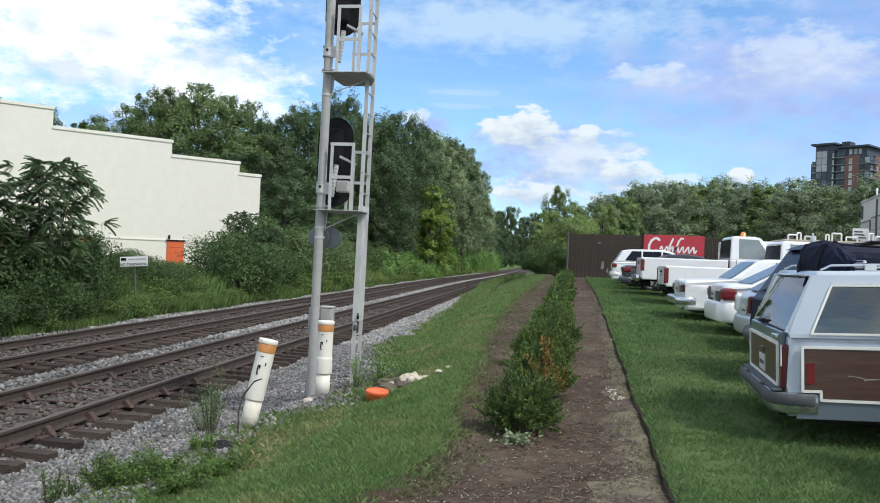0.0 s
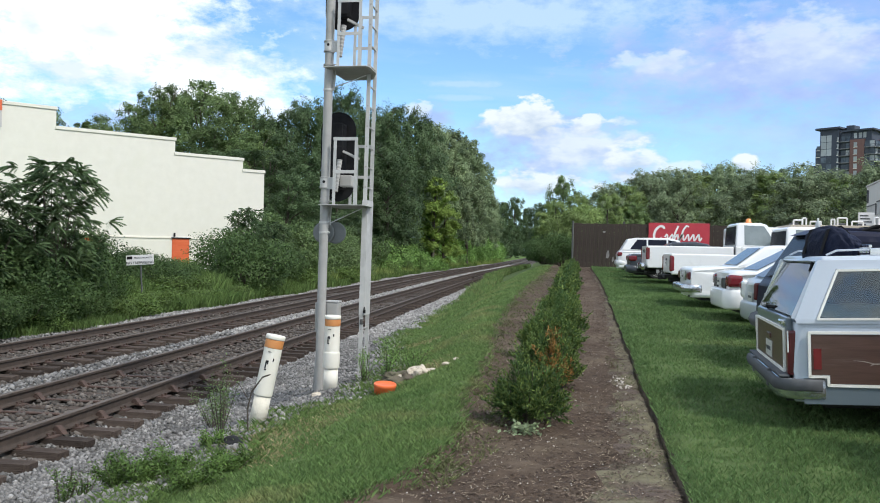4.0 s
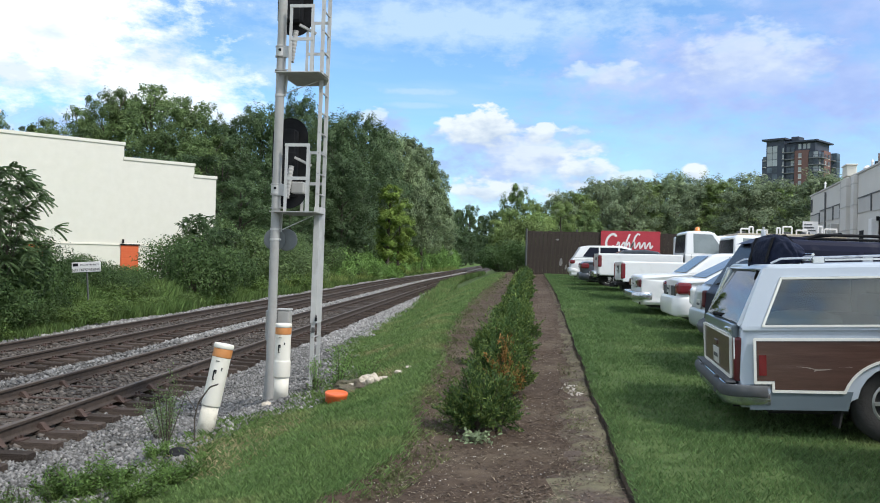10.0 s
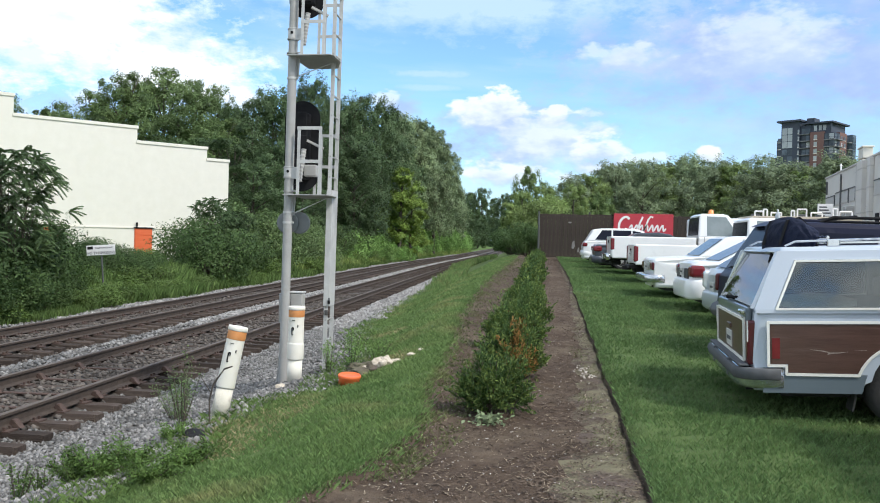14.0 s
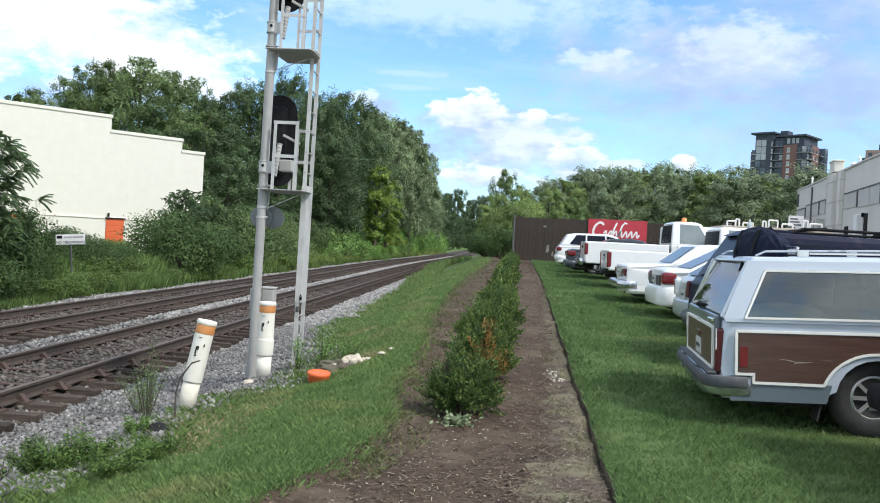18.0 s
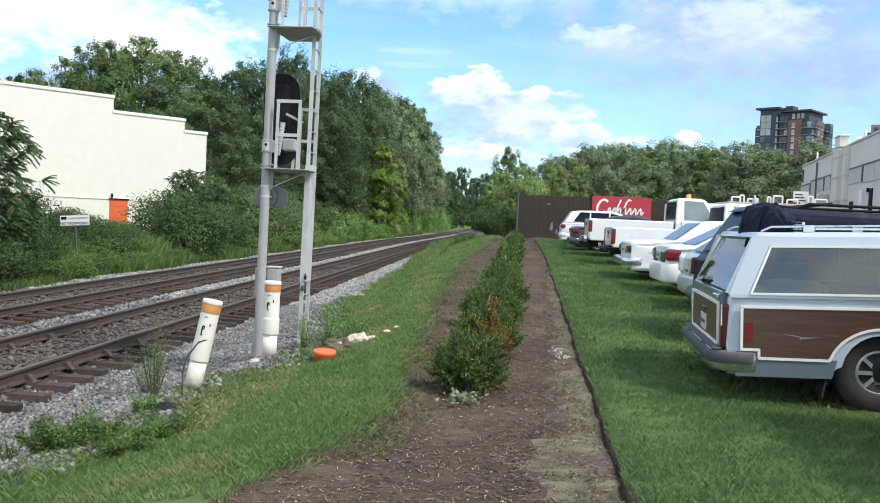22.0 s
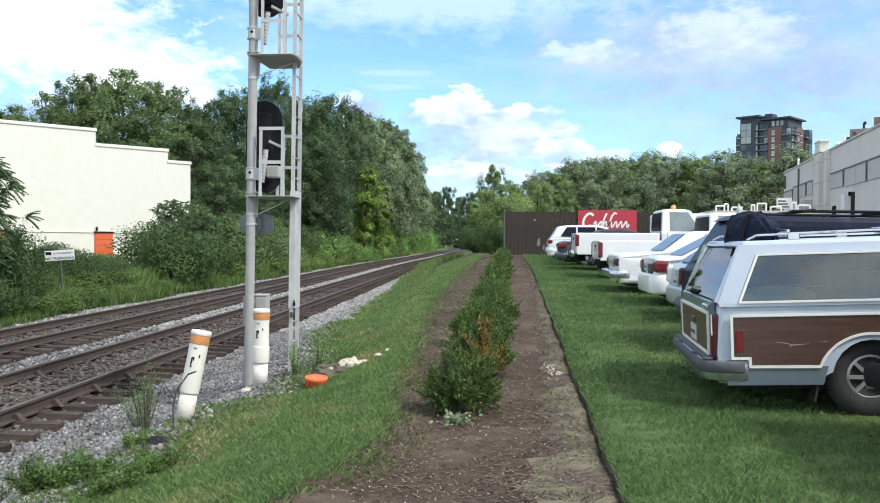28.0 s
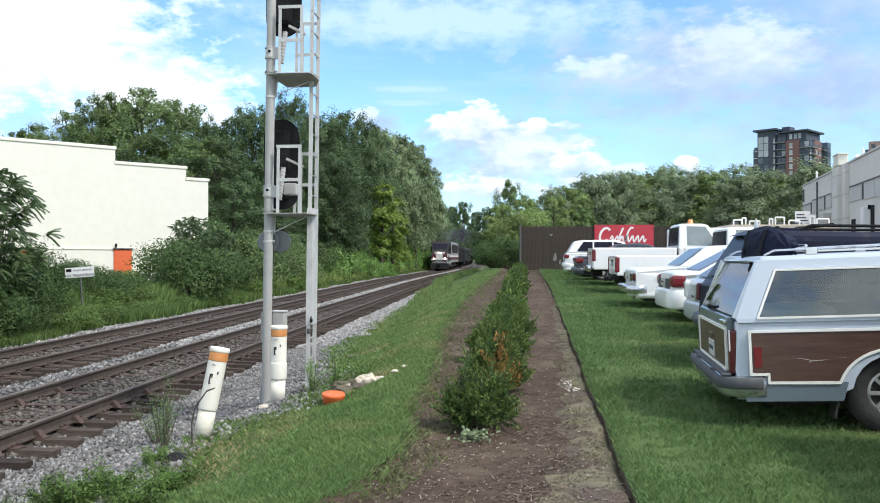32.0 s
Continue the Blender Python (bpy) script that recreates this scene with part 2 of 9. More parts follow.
def glow(name, colour, strength):
    m = bpy.data.materials.new(name)
    m.use_nodes = True
    bs = m.node_tree.nodes["Principled BSDF"]
    bs.inputs["Base Color"].default_value = bs.inputs["Emission Color"].default_value = (*colour, 1)
    bs.inputs["Emission Strength"].default_value = strength
    return m


GRASS_SOIL = material("lawn_soil", (0.068, 0.104, 0.032), (0.105, 0.15, 0.05), 1.3, 0.9, bump=0.6, bump_scale=40, stain=(0.13, 0.13, 0.06), stain_scale=0.35, stain_at=(0.56, 0.75), spec=0.2)
MULCH = material("mulch", (0.059, 0.040, 0.028), (0.119, 0.086, 0.061), 9.0, 0.95, bump=1.0, bump_scale=70, stain=(0.19, 0.15, 0.105), stain_scale=0.6, stain_at=(0.5, 0.75), spec=0.2)
BALLAST = material("ballast_bed", (0.062, 0.058, 0.054), (0.155, 0.147, 0.137), 28.0, 0.9, bump=1.0, bump_scale=45, stain=(0.12, 0.10, 0.085), stain_scale=0.4, spec=0.3)
BARE_SOIL = material("bare_soil", (0.125, 0.112, 0.070), (0.195, 0.178, 0.115), 5.0, 0.95, bump=0.8, bump_scale=60, stain=(0.11, 0.085, 0.07), stain_scale=2.2, stain_at=(0.45, 0.6), spec=0.2)
WEED_SOIL = material("weed_ground", (0.075, 0.125, 0.035), (0.125, 0.185, 0.058), 0.8, 0.95, bump=0.8, bump_scale=12, spec=0.1)
PAVING = material("lot_paving", (0.16, 0.155, 0.145), (0.22, 0.21, 0.20), 5.0, 0.9, bump=0.5, bump_scale=90, stain=(0.12, 0.115, 0.11), spec=0.3)
GRASS_BLADE = material("grass_blades", (0.099, 0.175, 0.060), (0.166, 0.252, 0.096), 0.9, 0.7, per_piece=0.35, island=True, translucent=0.3, spec=0.2, stain=(0.20, 0.23, 0.095), stain_scale=0.45, stain_at=(0.58, 0.72))
# lighter base than the lawn blades, with straw-coloured patches
BANK_BLADE = material("pale_bank_grass", (0.112, 0.190, 0.062), (0.195, 0.280, 0.098), 0.9, 0.7, per_piece=0.35, island=True, translucent=0.3, spec=0.2, stain=(0.27, 0.275, 0.12), stain_scale=0.8, stain_at=(0.52, 0.70))
WEED_BLADE = material("weed_blades", (0.085, 0.15, 0.04), (0.165, 0.235, 0.075), 0.7, 0.7, per_piece=0.4, island=True, translucent=0.3, spec=0.2)
# soil of the lawn's cut edge, darkened for the shadow along it
CUT_EDGE_SHADE = material("turf_cut_soil_and_shade", (0.045, 0.037, 0.028), (0.085, 0.07, 0.052), 9.0, 0.95, bump=0.6, spec=0.1)
# sunlight on the far strip is brightened into this blade colour
SUNLIT_GRASS = material("sun_brightened_grass", (0.19, 0.27, 0.07), (0.32, 0.38, 0.13), 0.7, 0.7, per_piece=0.35, island=True, translucent=0.3, spec=0.2)
STONE = material("ballast_stone", (0.088, 0.085, 0.080), (0.250, 0.243, 0.232), 3.0, 0.85, per_piece=0.5, island=True, bump=0.4, bump_scale=60, spec=0.3)
STONE_PIECE = material("ballast_stone_piece", (0.17, 0.163, 0.152), (0.38, 0.366, 0.346), 3.0, 0.85, per_piece=0.4, bump=0.4, bump_scale=60, spec=0.3)
DIRTY_BALLAST = material("dirty_ballast_bed", (0.058, 0.051, 0.044), (0.109, 0.098, 0.086), 24.0, 0.95, bump=1.0, bump_scale=45, stain=(0.17, 0.155, 0.14), stain_scale=0.9, spec=0.2)
CLEAN_STONE = material("clean_ballast_stone", (0.14, 0.135, 0.127), (0.34, 0.33, 0.312), 3.0, 0.85, per_piece=0.45, island=True, spec=0.3)
DIRTY_STONE = material("dirty_ballast_stone", (0.068, 0.058, 0.049), (0.136, 0.119, 0.105), 3.0, 0.9, per_piece=0.45, island=True, spec=0.2)
TIE = material("tie_wood", (0.043, 0.032, 0.026), (0.090, 0.069, 0.056), 5.0, 0.9, per_piece=0.35, bump=0.8, bump_scale=30, stretch=(0.4, 3, 3), spec=0.2)
RAIL = material("rusty_rail", (0.050, 0.037, 0.029), (0.084, 0.062, 0.048), 9.0, 0.8, 0.2, bump=0.4, bump_scale=60)
RAIL_HEAD = material("worn_rail_head", (0.082, 0.064, 0.051), (0.12, 0.096, 0.078), 4.0, 0.7, 0.15)
RUST = material("rust_iron", (0.062, 0.040, 0.032), (0.10, 0.063, 0.049), 14.0, 0.85, 0.1, bump=0.5, bump_scale=80)
GALV = material("galvanised_steel", (0.44, 0.435, 0.415), (0.53, 0.525, 0.50), 5.0, 0.6, 0.1, bump=0.2, bump_scale=50, stain=(0.34, 0.335, 0.32), stain_scale=1.5)
BLACK = material("black_painted_steel", (0.010, 0.010, 0.011), (0.018, 0.018, 0.019), 6.0, 0.8, bump=0.2, spec=0.15)
PVC = material("white_pvc", (0.68, 0.645, 0.55), (0.76, 0.73, 0.645), 5.0, 0.6, stain=(0.50, 0.46, 0.36), stain_scale=3.0, stain_at=(0.55, 0.8))
OLD_PVC = material("weathered_pvc", (0.60, 0.56, 0.46), (0.72, 0.68, 0.58), 6.0, 0.7, bump=0.4, bump_scale=30, stain=(0.34, 0.30, 0.24), stain_scale=6.0, stain_at=(0.5, 0.68))
ORANGE = material("orange_band", (0.52, 0.20, 0.06), (0.60, 0.26, 0.085), 8.0, 0.6, stain=(0.5, 0.3, 0.14), stain_scale=9)
ORANGE_CAP = material("orange_plastic", (0.72, 0.12, 0.03), (0.78, 0.17, 0.05), 8.0, 0.5)
CREAM = material("cream_stucco", (0.65, 0.625, 0.545), (0.69, 0.665, 0.585), 2.0, 0.9, bump=0.2, bump_scale=30, stain=(0.65, 0.63, 0.54), stain_scale=0.3, spec=0.2)
GREY_WALL = material("grey_cladding", (0.74, 0.69, 0.60), (0.80, 0.75, 0.66), 1.0, 0.85, bump=0.15, bump_scale=20, stain=(0.67, 0.62, 0.535), stain_scale=0.5, stretch=(1, 1, 0.25), spec=0.3)
GREY_BAND = material("grey_band", (0.46, 0.445, 0.42), (0.52, 0.505, 0.48), 1.0, 0.7)
RED_DOOR = material("orange_door", (0.58, 0.105, 0.032), (0.63, 0.13, 0.045), 3.0, 0.5)
FENCE = material("dark_boards", (0.042, 0.033, 0.027), (0.064, 0.051, 0.042), 2.0, 0.85, bump=0.5, bump_scale=14, stretch=(6, 6, 0.5), per_piece=0.05, spec=0.2)
RED_SIGN = material("red_sign", (0.42, 0.03, 0.045), (0.48, 0.04, 0.055), 2.0, 0.5)
WHITE_SIGN = material("white_sign_paint", (0.74, 0.72, 0.70), (0.80, 0.79, 0.77), 6.0, 0.55)
BARK = material("bark", (0.06, 0.05, 0.04), (0.13, 0.11, 0.09), 5.0, 0.95, bump=1.0, bump_scale=18, stretch=(3, 3, 0.6), spec=0.2)


def leaf_material(name, a, b, var=0.42):
    return material(name, a, b, 0.35, 0.6, per_piece=var, island=True, translucent=0.35, spec=0.25, tone=0.2)


# lifted a little and blued for the haze over the distant wood
LEAF_DARK = leaf_material("dark_leaves", (0.065, 0.108, 0.048), (0.12, 0.178, 0.076))
LEAF_MID = leaf_material("mid_leaves", (0.105, 0.165, 0.062), (0.19, 0.265, 0.1))
# brighter than plain foliage, so that the far scrub looks sunlit
LEAF_LIGHT = leaf_material("light_leaves", (0.15, 0.28, 0.068), (0.235, 0.37, 0.11))
LEAF_SCRUB = leaf_material("scrub_leaves", (0.082, 0.14, 0.034), (0.145, 0.21, 0.055))
# grey-green, with haze lightened into the leaf colour
LEAF_HAZE = leaf_material("hazed_grey_green_leaves", (0.17, 0.23, 0.12), (0.29, 0.36, 0.19))
LEAF_YELLOW = leaf_material("yellow_green_leaves", (0.213, 0.323, 0.061), (0.312, 0.427, 0.099))
LEAF_BUSH = leaf_material("deep_green_bush_leaves", (0.043, 0.084, 0.026), (0.090, 0.142, 0.045))
# paler than nearer leaves: distance haze is mixed into this colour
LEAF_FAR = leaf_material("haze_paled_leaves", (0.19, 0.25, 0.14), (0.29, 0.35, 0.20))
LEAF_WILLOW = leaf_material("willow_leaves", (0.18, 0.26, 0.085), (0.29, 0.37, 0.135))
LEAF_SHRUB = leaf_material("shrub_leaves", (0.052, 0.108, 0.034), (0.115, 0.178, 0.052), 0.4)
LEAF_WEED = leaf_material("low_weed_leaves", (0.075, 0.14, 0.035), (0.15, 0.23, 0.06))
LEAF_TIP = leaf_material("young_shrub_leaves", (0.121, 0.184, 0.044), (0.207, 0.259, 0.069))
LEAF_RUST = leaf_material("rusty_leaves", (0.22, 0.115, 0.036), (0.36, 0.21, 0.07))

# ---- helpers of shape ----


def part(name, bm, mat, parent=None, label="", smooth=False):
    """Links a bmesh (or a finished mesh) as one object under a thing or a part."""
    if isinstance(bm, bpy.types.Mesh):
        me = bm
    else:
        me = bpy.data.meshes.new(name)
        if smooth:
            for f in bm.faces:
                f.smooth = len(f.verts) <= 4
        bmesh.ops.recalc_face_normals(bm, faces=bm.faces)
        bm.to_mesh(me)
        bm.free()
    if mat is not None and not me.materials:
        me.materials.append(mat)
    ob = new(name, me)
    if parent is not None:
        ob.parent = parent
    if label:
        ob["label"] = label
    return ob


def thing(name, m=None, label="", category="", group="", kind=""):
    ob = new(name)
    ob.empty_display_size = 0.2
    if m is not None:
        ob.matrix_basis = m
    return tagged(ob, label, category, group, kind)


def box(bm, x0, x1, y0, y1, z0, z1, bevel=0.0, seg=2, m=None):
    r = bmesh.ops.create_cube(bm, size=1.0)
    vs = r["verts"]
    for v in vs:
        v.co = Vector((x0 + (v.co.x + 0.5) * (x1 - x0), y0 + (v.co.y + 0.5) * (y1 - y0), z0 + (v.co.z + 0.5) * (z1 - z0)))
    if bevel:
        es = list({e for v in vs for e in v.link_edges})
        out = bmesh.ops.bevel(bm, geom=es, offset=bevel, segments=seg, affect="EDGES", profile=0.5)
        vs = out["verts"] if not m else list({v for f in out["faces"] for v in f.verts} | {v for v in vs if v.is_valid})
    if m is not None:
        bmesh.ops.transform(bm, matrix=m, verts=[v for v in vs if v.is_valid])
    return vs


def tube(bm, a, b, r0, r1=None, seg=12, caps=True):
    """A round bar from a to b."""
    a, b = Vector(a), Vector(b)
    d = b - a
    m = Matrix.Translation((a + b) / 2) @ d.to_track_quat("Z", "Y").to_matrix().to_4x4()
    return bmesh.ops.create_cone(bm, cap_ends=caps, cap_tris=False, segments=seg, radius1=r0, radius2=r0 if r1 is None else r1, depth=d.length, matrix=m)["verts"]


def beam(bm, a, b, w, h):
    """A square bar from a to b."""
    a, b = Vector(a), Vector(b)
    d = b - a
    m = Matrix.Translation((a + b) / 2) @ d.to_track_quat("Z", "Y").to_matrix().to_4x4()
    vs = bmesh.ops.create_cube(bm, size=1.0)["verts"]
    bmesh.ops.transform(bm, matrix=m @ Matrix.Diagonal((w, h, d.length, 1)), verts=vs)


def upright(bm, a, b, wx, wy):
    """A nearly vertical bar from a to b, wx by wy in plan."""
    c = [(-wx / 2, -wy / 2), (wx / 2, -wy / 2), (wx / 2, wy / 2), (-wx / 2, wy / 2)]
    A = [bm.verts.new((a[0] + x, a[1] + y, a[2])) for x, y in c]
    B = [bm.verts.new((b[0] + x, b[1] + y, b[2])) for x, y in c]
    bm.faces.new(A[::-1]), bm.faces.new(B)
    for i in range(4):
        bm.faces.new((A[i], A[(i + 1) % 4], B[(i + 1) % 4], B[i]))


def lathe(bm, profile, seg=20, m=None):
    """Turns (radius, height) pairs about z."""
    rings = []
    for r, z in profile:
        rings.append([bm.verts.new((r * math.cos(2 * math.pi * i / seg), r * math.sin(2 * math.pi * i / seg), z)) for i in range(seg)])
    for A, B in zip(rings, rings[1:]):
        for i in range(seg):
            bm.faces.new((A[i], A[(i + 1) % seg], B[(i + 1) % seg], B[i]))
    bm.faces.new(rings[0][::-1]), bm.faces.new(rings[-1])
    if m is not None:
        bmesh.ops.transform(bm, matrix=m, verts=[v for r in rings for v in r])


def prism(bm, pts, y0, y1, bevel=0.0, seg=2):
    """A closed outline in x and z, carried from y0 to y1."""
    A = [bm.verts.new((x, y0, z)) for x, z in pts]
    B = [bm.verts.new((x, y1, z)) for x, z in pts]
    fa, fb = bm.faces.new(A), bm.faces.new(B[::-1])
    n = len(pts)
    for i in range(n):
        bm.faces.new((A[i], B[i], B[(i + 1) % n], A[(i + 1) % n]))
    if bevel:
        bmesh.ops.bevel(bm, geom=list({e for f in (fa, fb) for e in f.edges}), offset=bevel, segments=seg, affect="EDGES", profile=0.5, clamp_overlap=True)


def quads(name, V, mat):
    """A mesh of loose four-cornered faces from an array (n, 4, 3)."""
    n = len(V)
    me = bpy.data.meshes.new(name)
    me.vertices.add(4 * n), me.loops.add(4 * n), me.polygons.add(n)
    me.vertices.foreach_set("co", np.asarray(V, np.float32).ravel())
    me.loops.foreach_set("vertex_index", np.arange(4 * n, dtype=np.int32))
    me.polygons.foreach_set("loop_start", np.arange(0, 4 * n, 4, dtype=np.int32))
    me.update(calc_edges=True)
    me.materials.append(mat)
    return me


def tris(name, V, F, mat):
    """A mesh from corners and a list of three-cornered faces."""
    me = bpy.data.meshes.new(name)
    F = np.asarray(F, np.int32)
    me.vertices.add(len(V)), me.loops.add(3 * len(F)), me.polygons.add(len(F))
    me.vertices.foreach_set("co", np.asarray(V, np.float32).ravel())
    me.loops.foreach_set("vertex_index", F.ravel())
    me.polygons.foreach_set("loop_start", np.arange(0, 3 * len(F), 3, dtype=np.int32))
    me.update(calc_edges=True)
    me.materials.append(mat)
    return me


def unit(a):
    return a / (np.linalg.norm(a, axis=-1, keepdims=True) + 1e-9)


def leaves(rng, P, nrm, size, slim=0.5, jitter=0.8, droop=0.0):
    """Diamond leaves at the points P, facing about nrm."""
    n = len(P)
    N = unit(nrm + rng.normal(0, jitter, (n, 3)))
    D = rng.normal(0, 1, (n, 3))
    D[:, 2] -= droop
    D = unit(D - (D * N).sum(1, keepdims=True) * N)
    S = np.cross(N, D)
    s = size * rng.uniform(0.6, 1.3, (n, 1))
    return np.stack([P, P + D * s * 0.5 + S * s * slim * 0.5 + N * s * 0.08, P + D * s, P + D * s * 0.5 - S * s * slim * 0.5 + N * s * 0.08], 1)


# ---- the lie of the land ----
def smooth(a, b, v):
    t = np.clip((np.asarray(v, float) - a) / (b - a), 0, 1)
    return t * t * (3 - 2 * t)


def rise(y):
    """Height of the path along its length."""
    return np.interp(y, [-60, 3, 7, 16, 27, 47, 90, 300], [0, 0.0, 0.06, 0.31, 0.57, 0.74, 0.8, 0.8])


RAIL_TOP = -0.55


def far_track(y):
    y = np.asarray(y, float)
    return np.where(y < 60, -10.07 - 0.033 * y, np.where(y < 90, -12.05 - 0.033 * (y - 60) + 0.00055 * (y - 60) ** 2, -12.545)) - np.where(y > 105, 0.026 * (np.sqrt(np.clip(y - 105, 0, None) ** 2 + 225.0) - 15.0), 0.0)


def near_track(y):
    return far_track(y) + 3.6


def weed_edge(y):
    return far_track(y) - 2.5 + 0.25 * np.sin(np.asarray(y) * 0.7)


def ballast_edge(y):
    y = np.asarray(y, float)
    a = np.interp(y, [-20, 5, 7.5, 9, 10.5, 12.5, 15, 18, 22.5, 29, 38, 53, 60], [-3.05, -3.0, -2.85, -2.45, -2.35, -2.75, -3.35, -3.75, -4.22, -4.55, -4.93, -5.75, -6.45])
    a = np.where(y > 60, near_track(y) + 1.95, a)
    return a + 0.10 * np.sin(y * 2.3) + 0.07 * np.sin(y * 5.1 + 1)


def mulch_left(y):
    y = np.asarray(y, float)
    return np.interp(y, [-20, 4.2, 4.8, 5.1, 5.5, 6, 7, 8, 10.5, 13.4, 17, 21, 30, 60], [-1.6, -1.48, -1.27, -1.14, -1.01, -0.98, -1.03, -1.10, -1.18, -1.40, -1.50, -1.56, -1.50, -1.40]) + 0.025 * np.sin(y * 3.1) + 0.02 * np.sin(y * 7.7) + 0.012 * np.sin(y * 19.0)


def mulch_right(y):
    y = np.asarray(y, float)
    return np.interp(y, [-20, 4.8, 5.5, 8, 12, 16, 23, 60], [0.66, 0.68, 0.70, 0.705, 0.73, 0.75, 0.80, 0.81]) + 0.012 * np.sin(y * 1.9) + 0.007 * np.sin(y * 6.3) + 0.004 * np.sin(y * 17.0)


def land(x, y):
    """Height of the ground."""
    x, y = np.asarray(x, float), np.asarray(y, float)
    top = rise(y)
    ml, be, we = mulch_left(y), ballast_edge(y), weed_edge(y)
    shoulder = near_track(y) + 2.0
    toe = np.interp(y, [4, 6.5, 9, 12, 15, 20, 26, 60], [-0.30, -0.25, -0.18, -0.18, -0.27, -0.48, -0.58, -0.62])
    bank = top + (toe - top) * smooth(0, 1, (ml - x) / (ml - be))
    bal = toe - (0.785 + toe) * smooth(0, 1, (be - x) / np.maximum(be - shoulder, 0.3))
    weeds = -0.785 + 0.385 * smooth(0, 14, we - x)
    z = np.where(x > ml, top, np.where(x > be, bank, np.where(x > we, bal, weeds)))
    for line in (near_track, far_track):
        d = np.abs(x - line(y))
        z = z + 0.032 * smooth(0.74, 0.66, d) * (y < 200) - 0.055 * smooth(0.85, 1.0, d) * smooth(1.9, 1.3, d)
    mr = mulch_right(y)
    z = np.where((x > ml) & (x < mr), z - 0.045 * np.clip((x - ml) / 0.14, 0, 1), z)
    # a narrow spade-cut trench along the lawn
    z = np.where((x > mr - 0.035) & (x < mr), z - 0.018 * np.clip((x - mr + 0.035) / 0.03, 0, 1), z)
    # the lawn stands a little proud of the cut
    z = np.where(x > mr, z + 0.018 * np.exp(-((x - mr) / 0.25) ** 2), z)
    return z


def ground_at(x, y):
    return float(land(x, y))


def build_ground():
    ys = np.concatenate([np.arange(-40, 2, 2.0), np.arange(2, 16, 0.12), np.arange(16, 40, 0.4), np.arange(40, 100, 1.5), np.arange(100, 220, 5), [240, 280, 340, 440, 600, 900, 1500, 2500]])
    one = np.ones_like(ys)
    we, be, ml, mr = weed_edge(ys), ballast_edge(ys), mulch_left(ys), mulch_right(ys)
    soil = np.interp(ys, [3, 5, 7.5, 11, 20], [0.56, 0.50, 0.36, 0.22, 0.13]) * (1 + 0.15 * np.sin(ys * 2.7) + 0.12 * np.sin(ys * 9.1))
    zones = [(-2500 * one, we - 14, 8, 3), (we - 14, we, 14, 3), (we, we + 1.0, 4, 2), (we + 1.0, far_track(ys) + 1.45, 12, 5), (far_track(ys) + 1.45, near_track(ys) - 1.35, 4, 2), (near_track(ys) - 1.35, near_track(ys) + 1.2, 12, 5), (near_track(ys) + 1.2, be, 18, 2), (be, ml, 16, 0), (ml, ml + 0.14, 3, 1), (ml + 0.14, mr - soil, 10, 1), (mr - soil, mr - 0.035, 3, 6), (mr - 0.035, mr - 0.001, 4, 7), (mr - 0.001, mr + 0.013, 1, 7), (mr + 0.013, 3.3 * one, 14, 0), (3.3 * one, 60 * one, 16, 4), (60 * one, 2500 * one, 6, 3)]
    cols, mats = [], []
    for a, b, n, k in zones:
        for i in range(n):
            u = (i / n) ** (1.0 if n != 8 else 0.35)
            cols.append(a + (b - a) * u)
            mats.append(k)
    cols.append(zones[-1][1])
    X = np.stack(cols, 1)
    Y = np.repeat(ys[:, None], X.shape[1], 1)
    Z = land(X, Y)
    rng = np.random.default_rng(5)
    near = (Y < 40) & (np.abs(X) < 14)
    Z = Z + near * rng.normal(0, 0.008, Z.shape)
    nr, nc = X.shape
    V = np.stack([X, Y, Z], -1).reshape(-1, 3)
    idx = np.arange(nr * nc).reshape(nr, nc)
    F = np.stack([idx[:-1, :-1], idx[:-1, 1:], idx[1:, 1:], idx[1:, :-1]], -1).reshape(-1, 4)
    me = bpy.data.meshes.new("ground")
    me.from_pydata(V.tolist(), [], F.tolist())
    for m in (GRASS_SOIL, MULCH, BALLAST, WEED_SOIL, PAVING, DIRTY_BALLAST, BARE_SOIL, CUT_EDGE_SHADE):
        me.materials.append(m)
    me.polygons.foreach_set("material_index", np.tile(np.array(mats, np.int32), nr - 1))
    for p in me.polygons:
        p.use_smooth = True
    tagged(new("ground", me), "lawn, mulch strip, stone ballast and weedy earth", "ground", kind="structure")


build_ground()

# ---- railway ----


def rail_profile():
    return [(-0.07, 0.0), (0.07, 0.0), (0.07, 0.012), (0.02, 0.028), (0.012, 0.04), (0.012, 0.125), (0.036, 0.135), (0.036, 0.165), (0.028, 0.172), (-0.028, 0.172), (-0.036, 0.165), (-0.036, 0.135), (-0.012, 0.125), (-0.012, 0.04), (-0.02, 0.028), (-0.07, 0.012)]


def sweep(name, profile, xs, ys, z0, mats, parent, top_faces=()):
    """Carries a profile along a line of places."""
    n, k = len(xs), len(profile)
    V = [(x + px, y, z0 + pz) for x, y in zip(xs, ys) for px, pz in profile]
    F, mi = [], []
    for i in range(n - 1):
        for j in range(k):
            F.append((i * k + j, i * k + (j + 1) % k, (i + 1) * k + (j + 1) % k, (i + 1) * k + j))
            mi.append(1 if j in top_faces else 0)
    me = bpy.data.meshes.new(name)
    me.from_pydata(V, [], F)
    for m in mats:
        me.materials.append(m)
    me.polygons.foreach_set("material_index", mi)
    ob = new(name, me)
    ob.parent = parent
    return ob


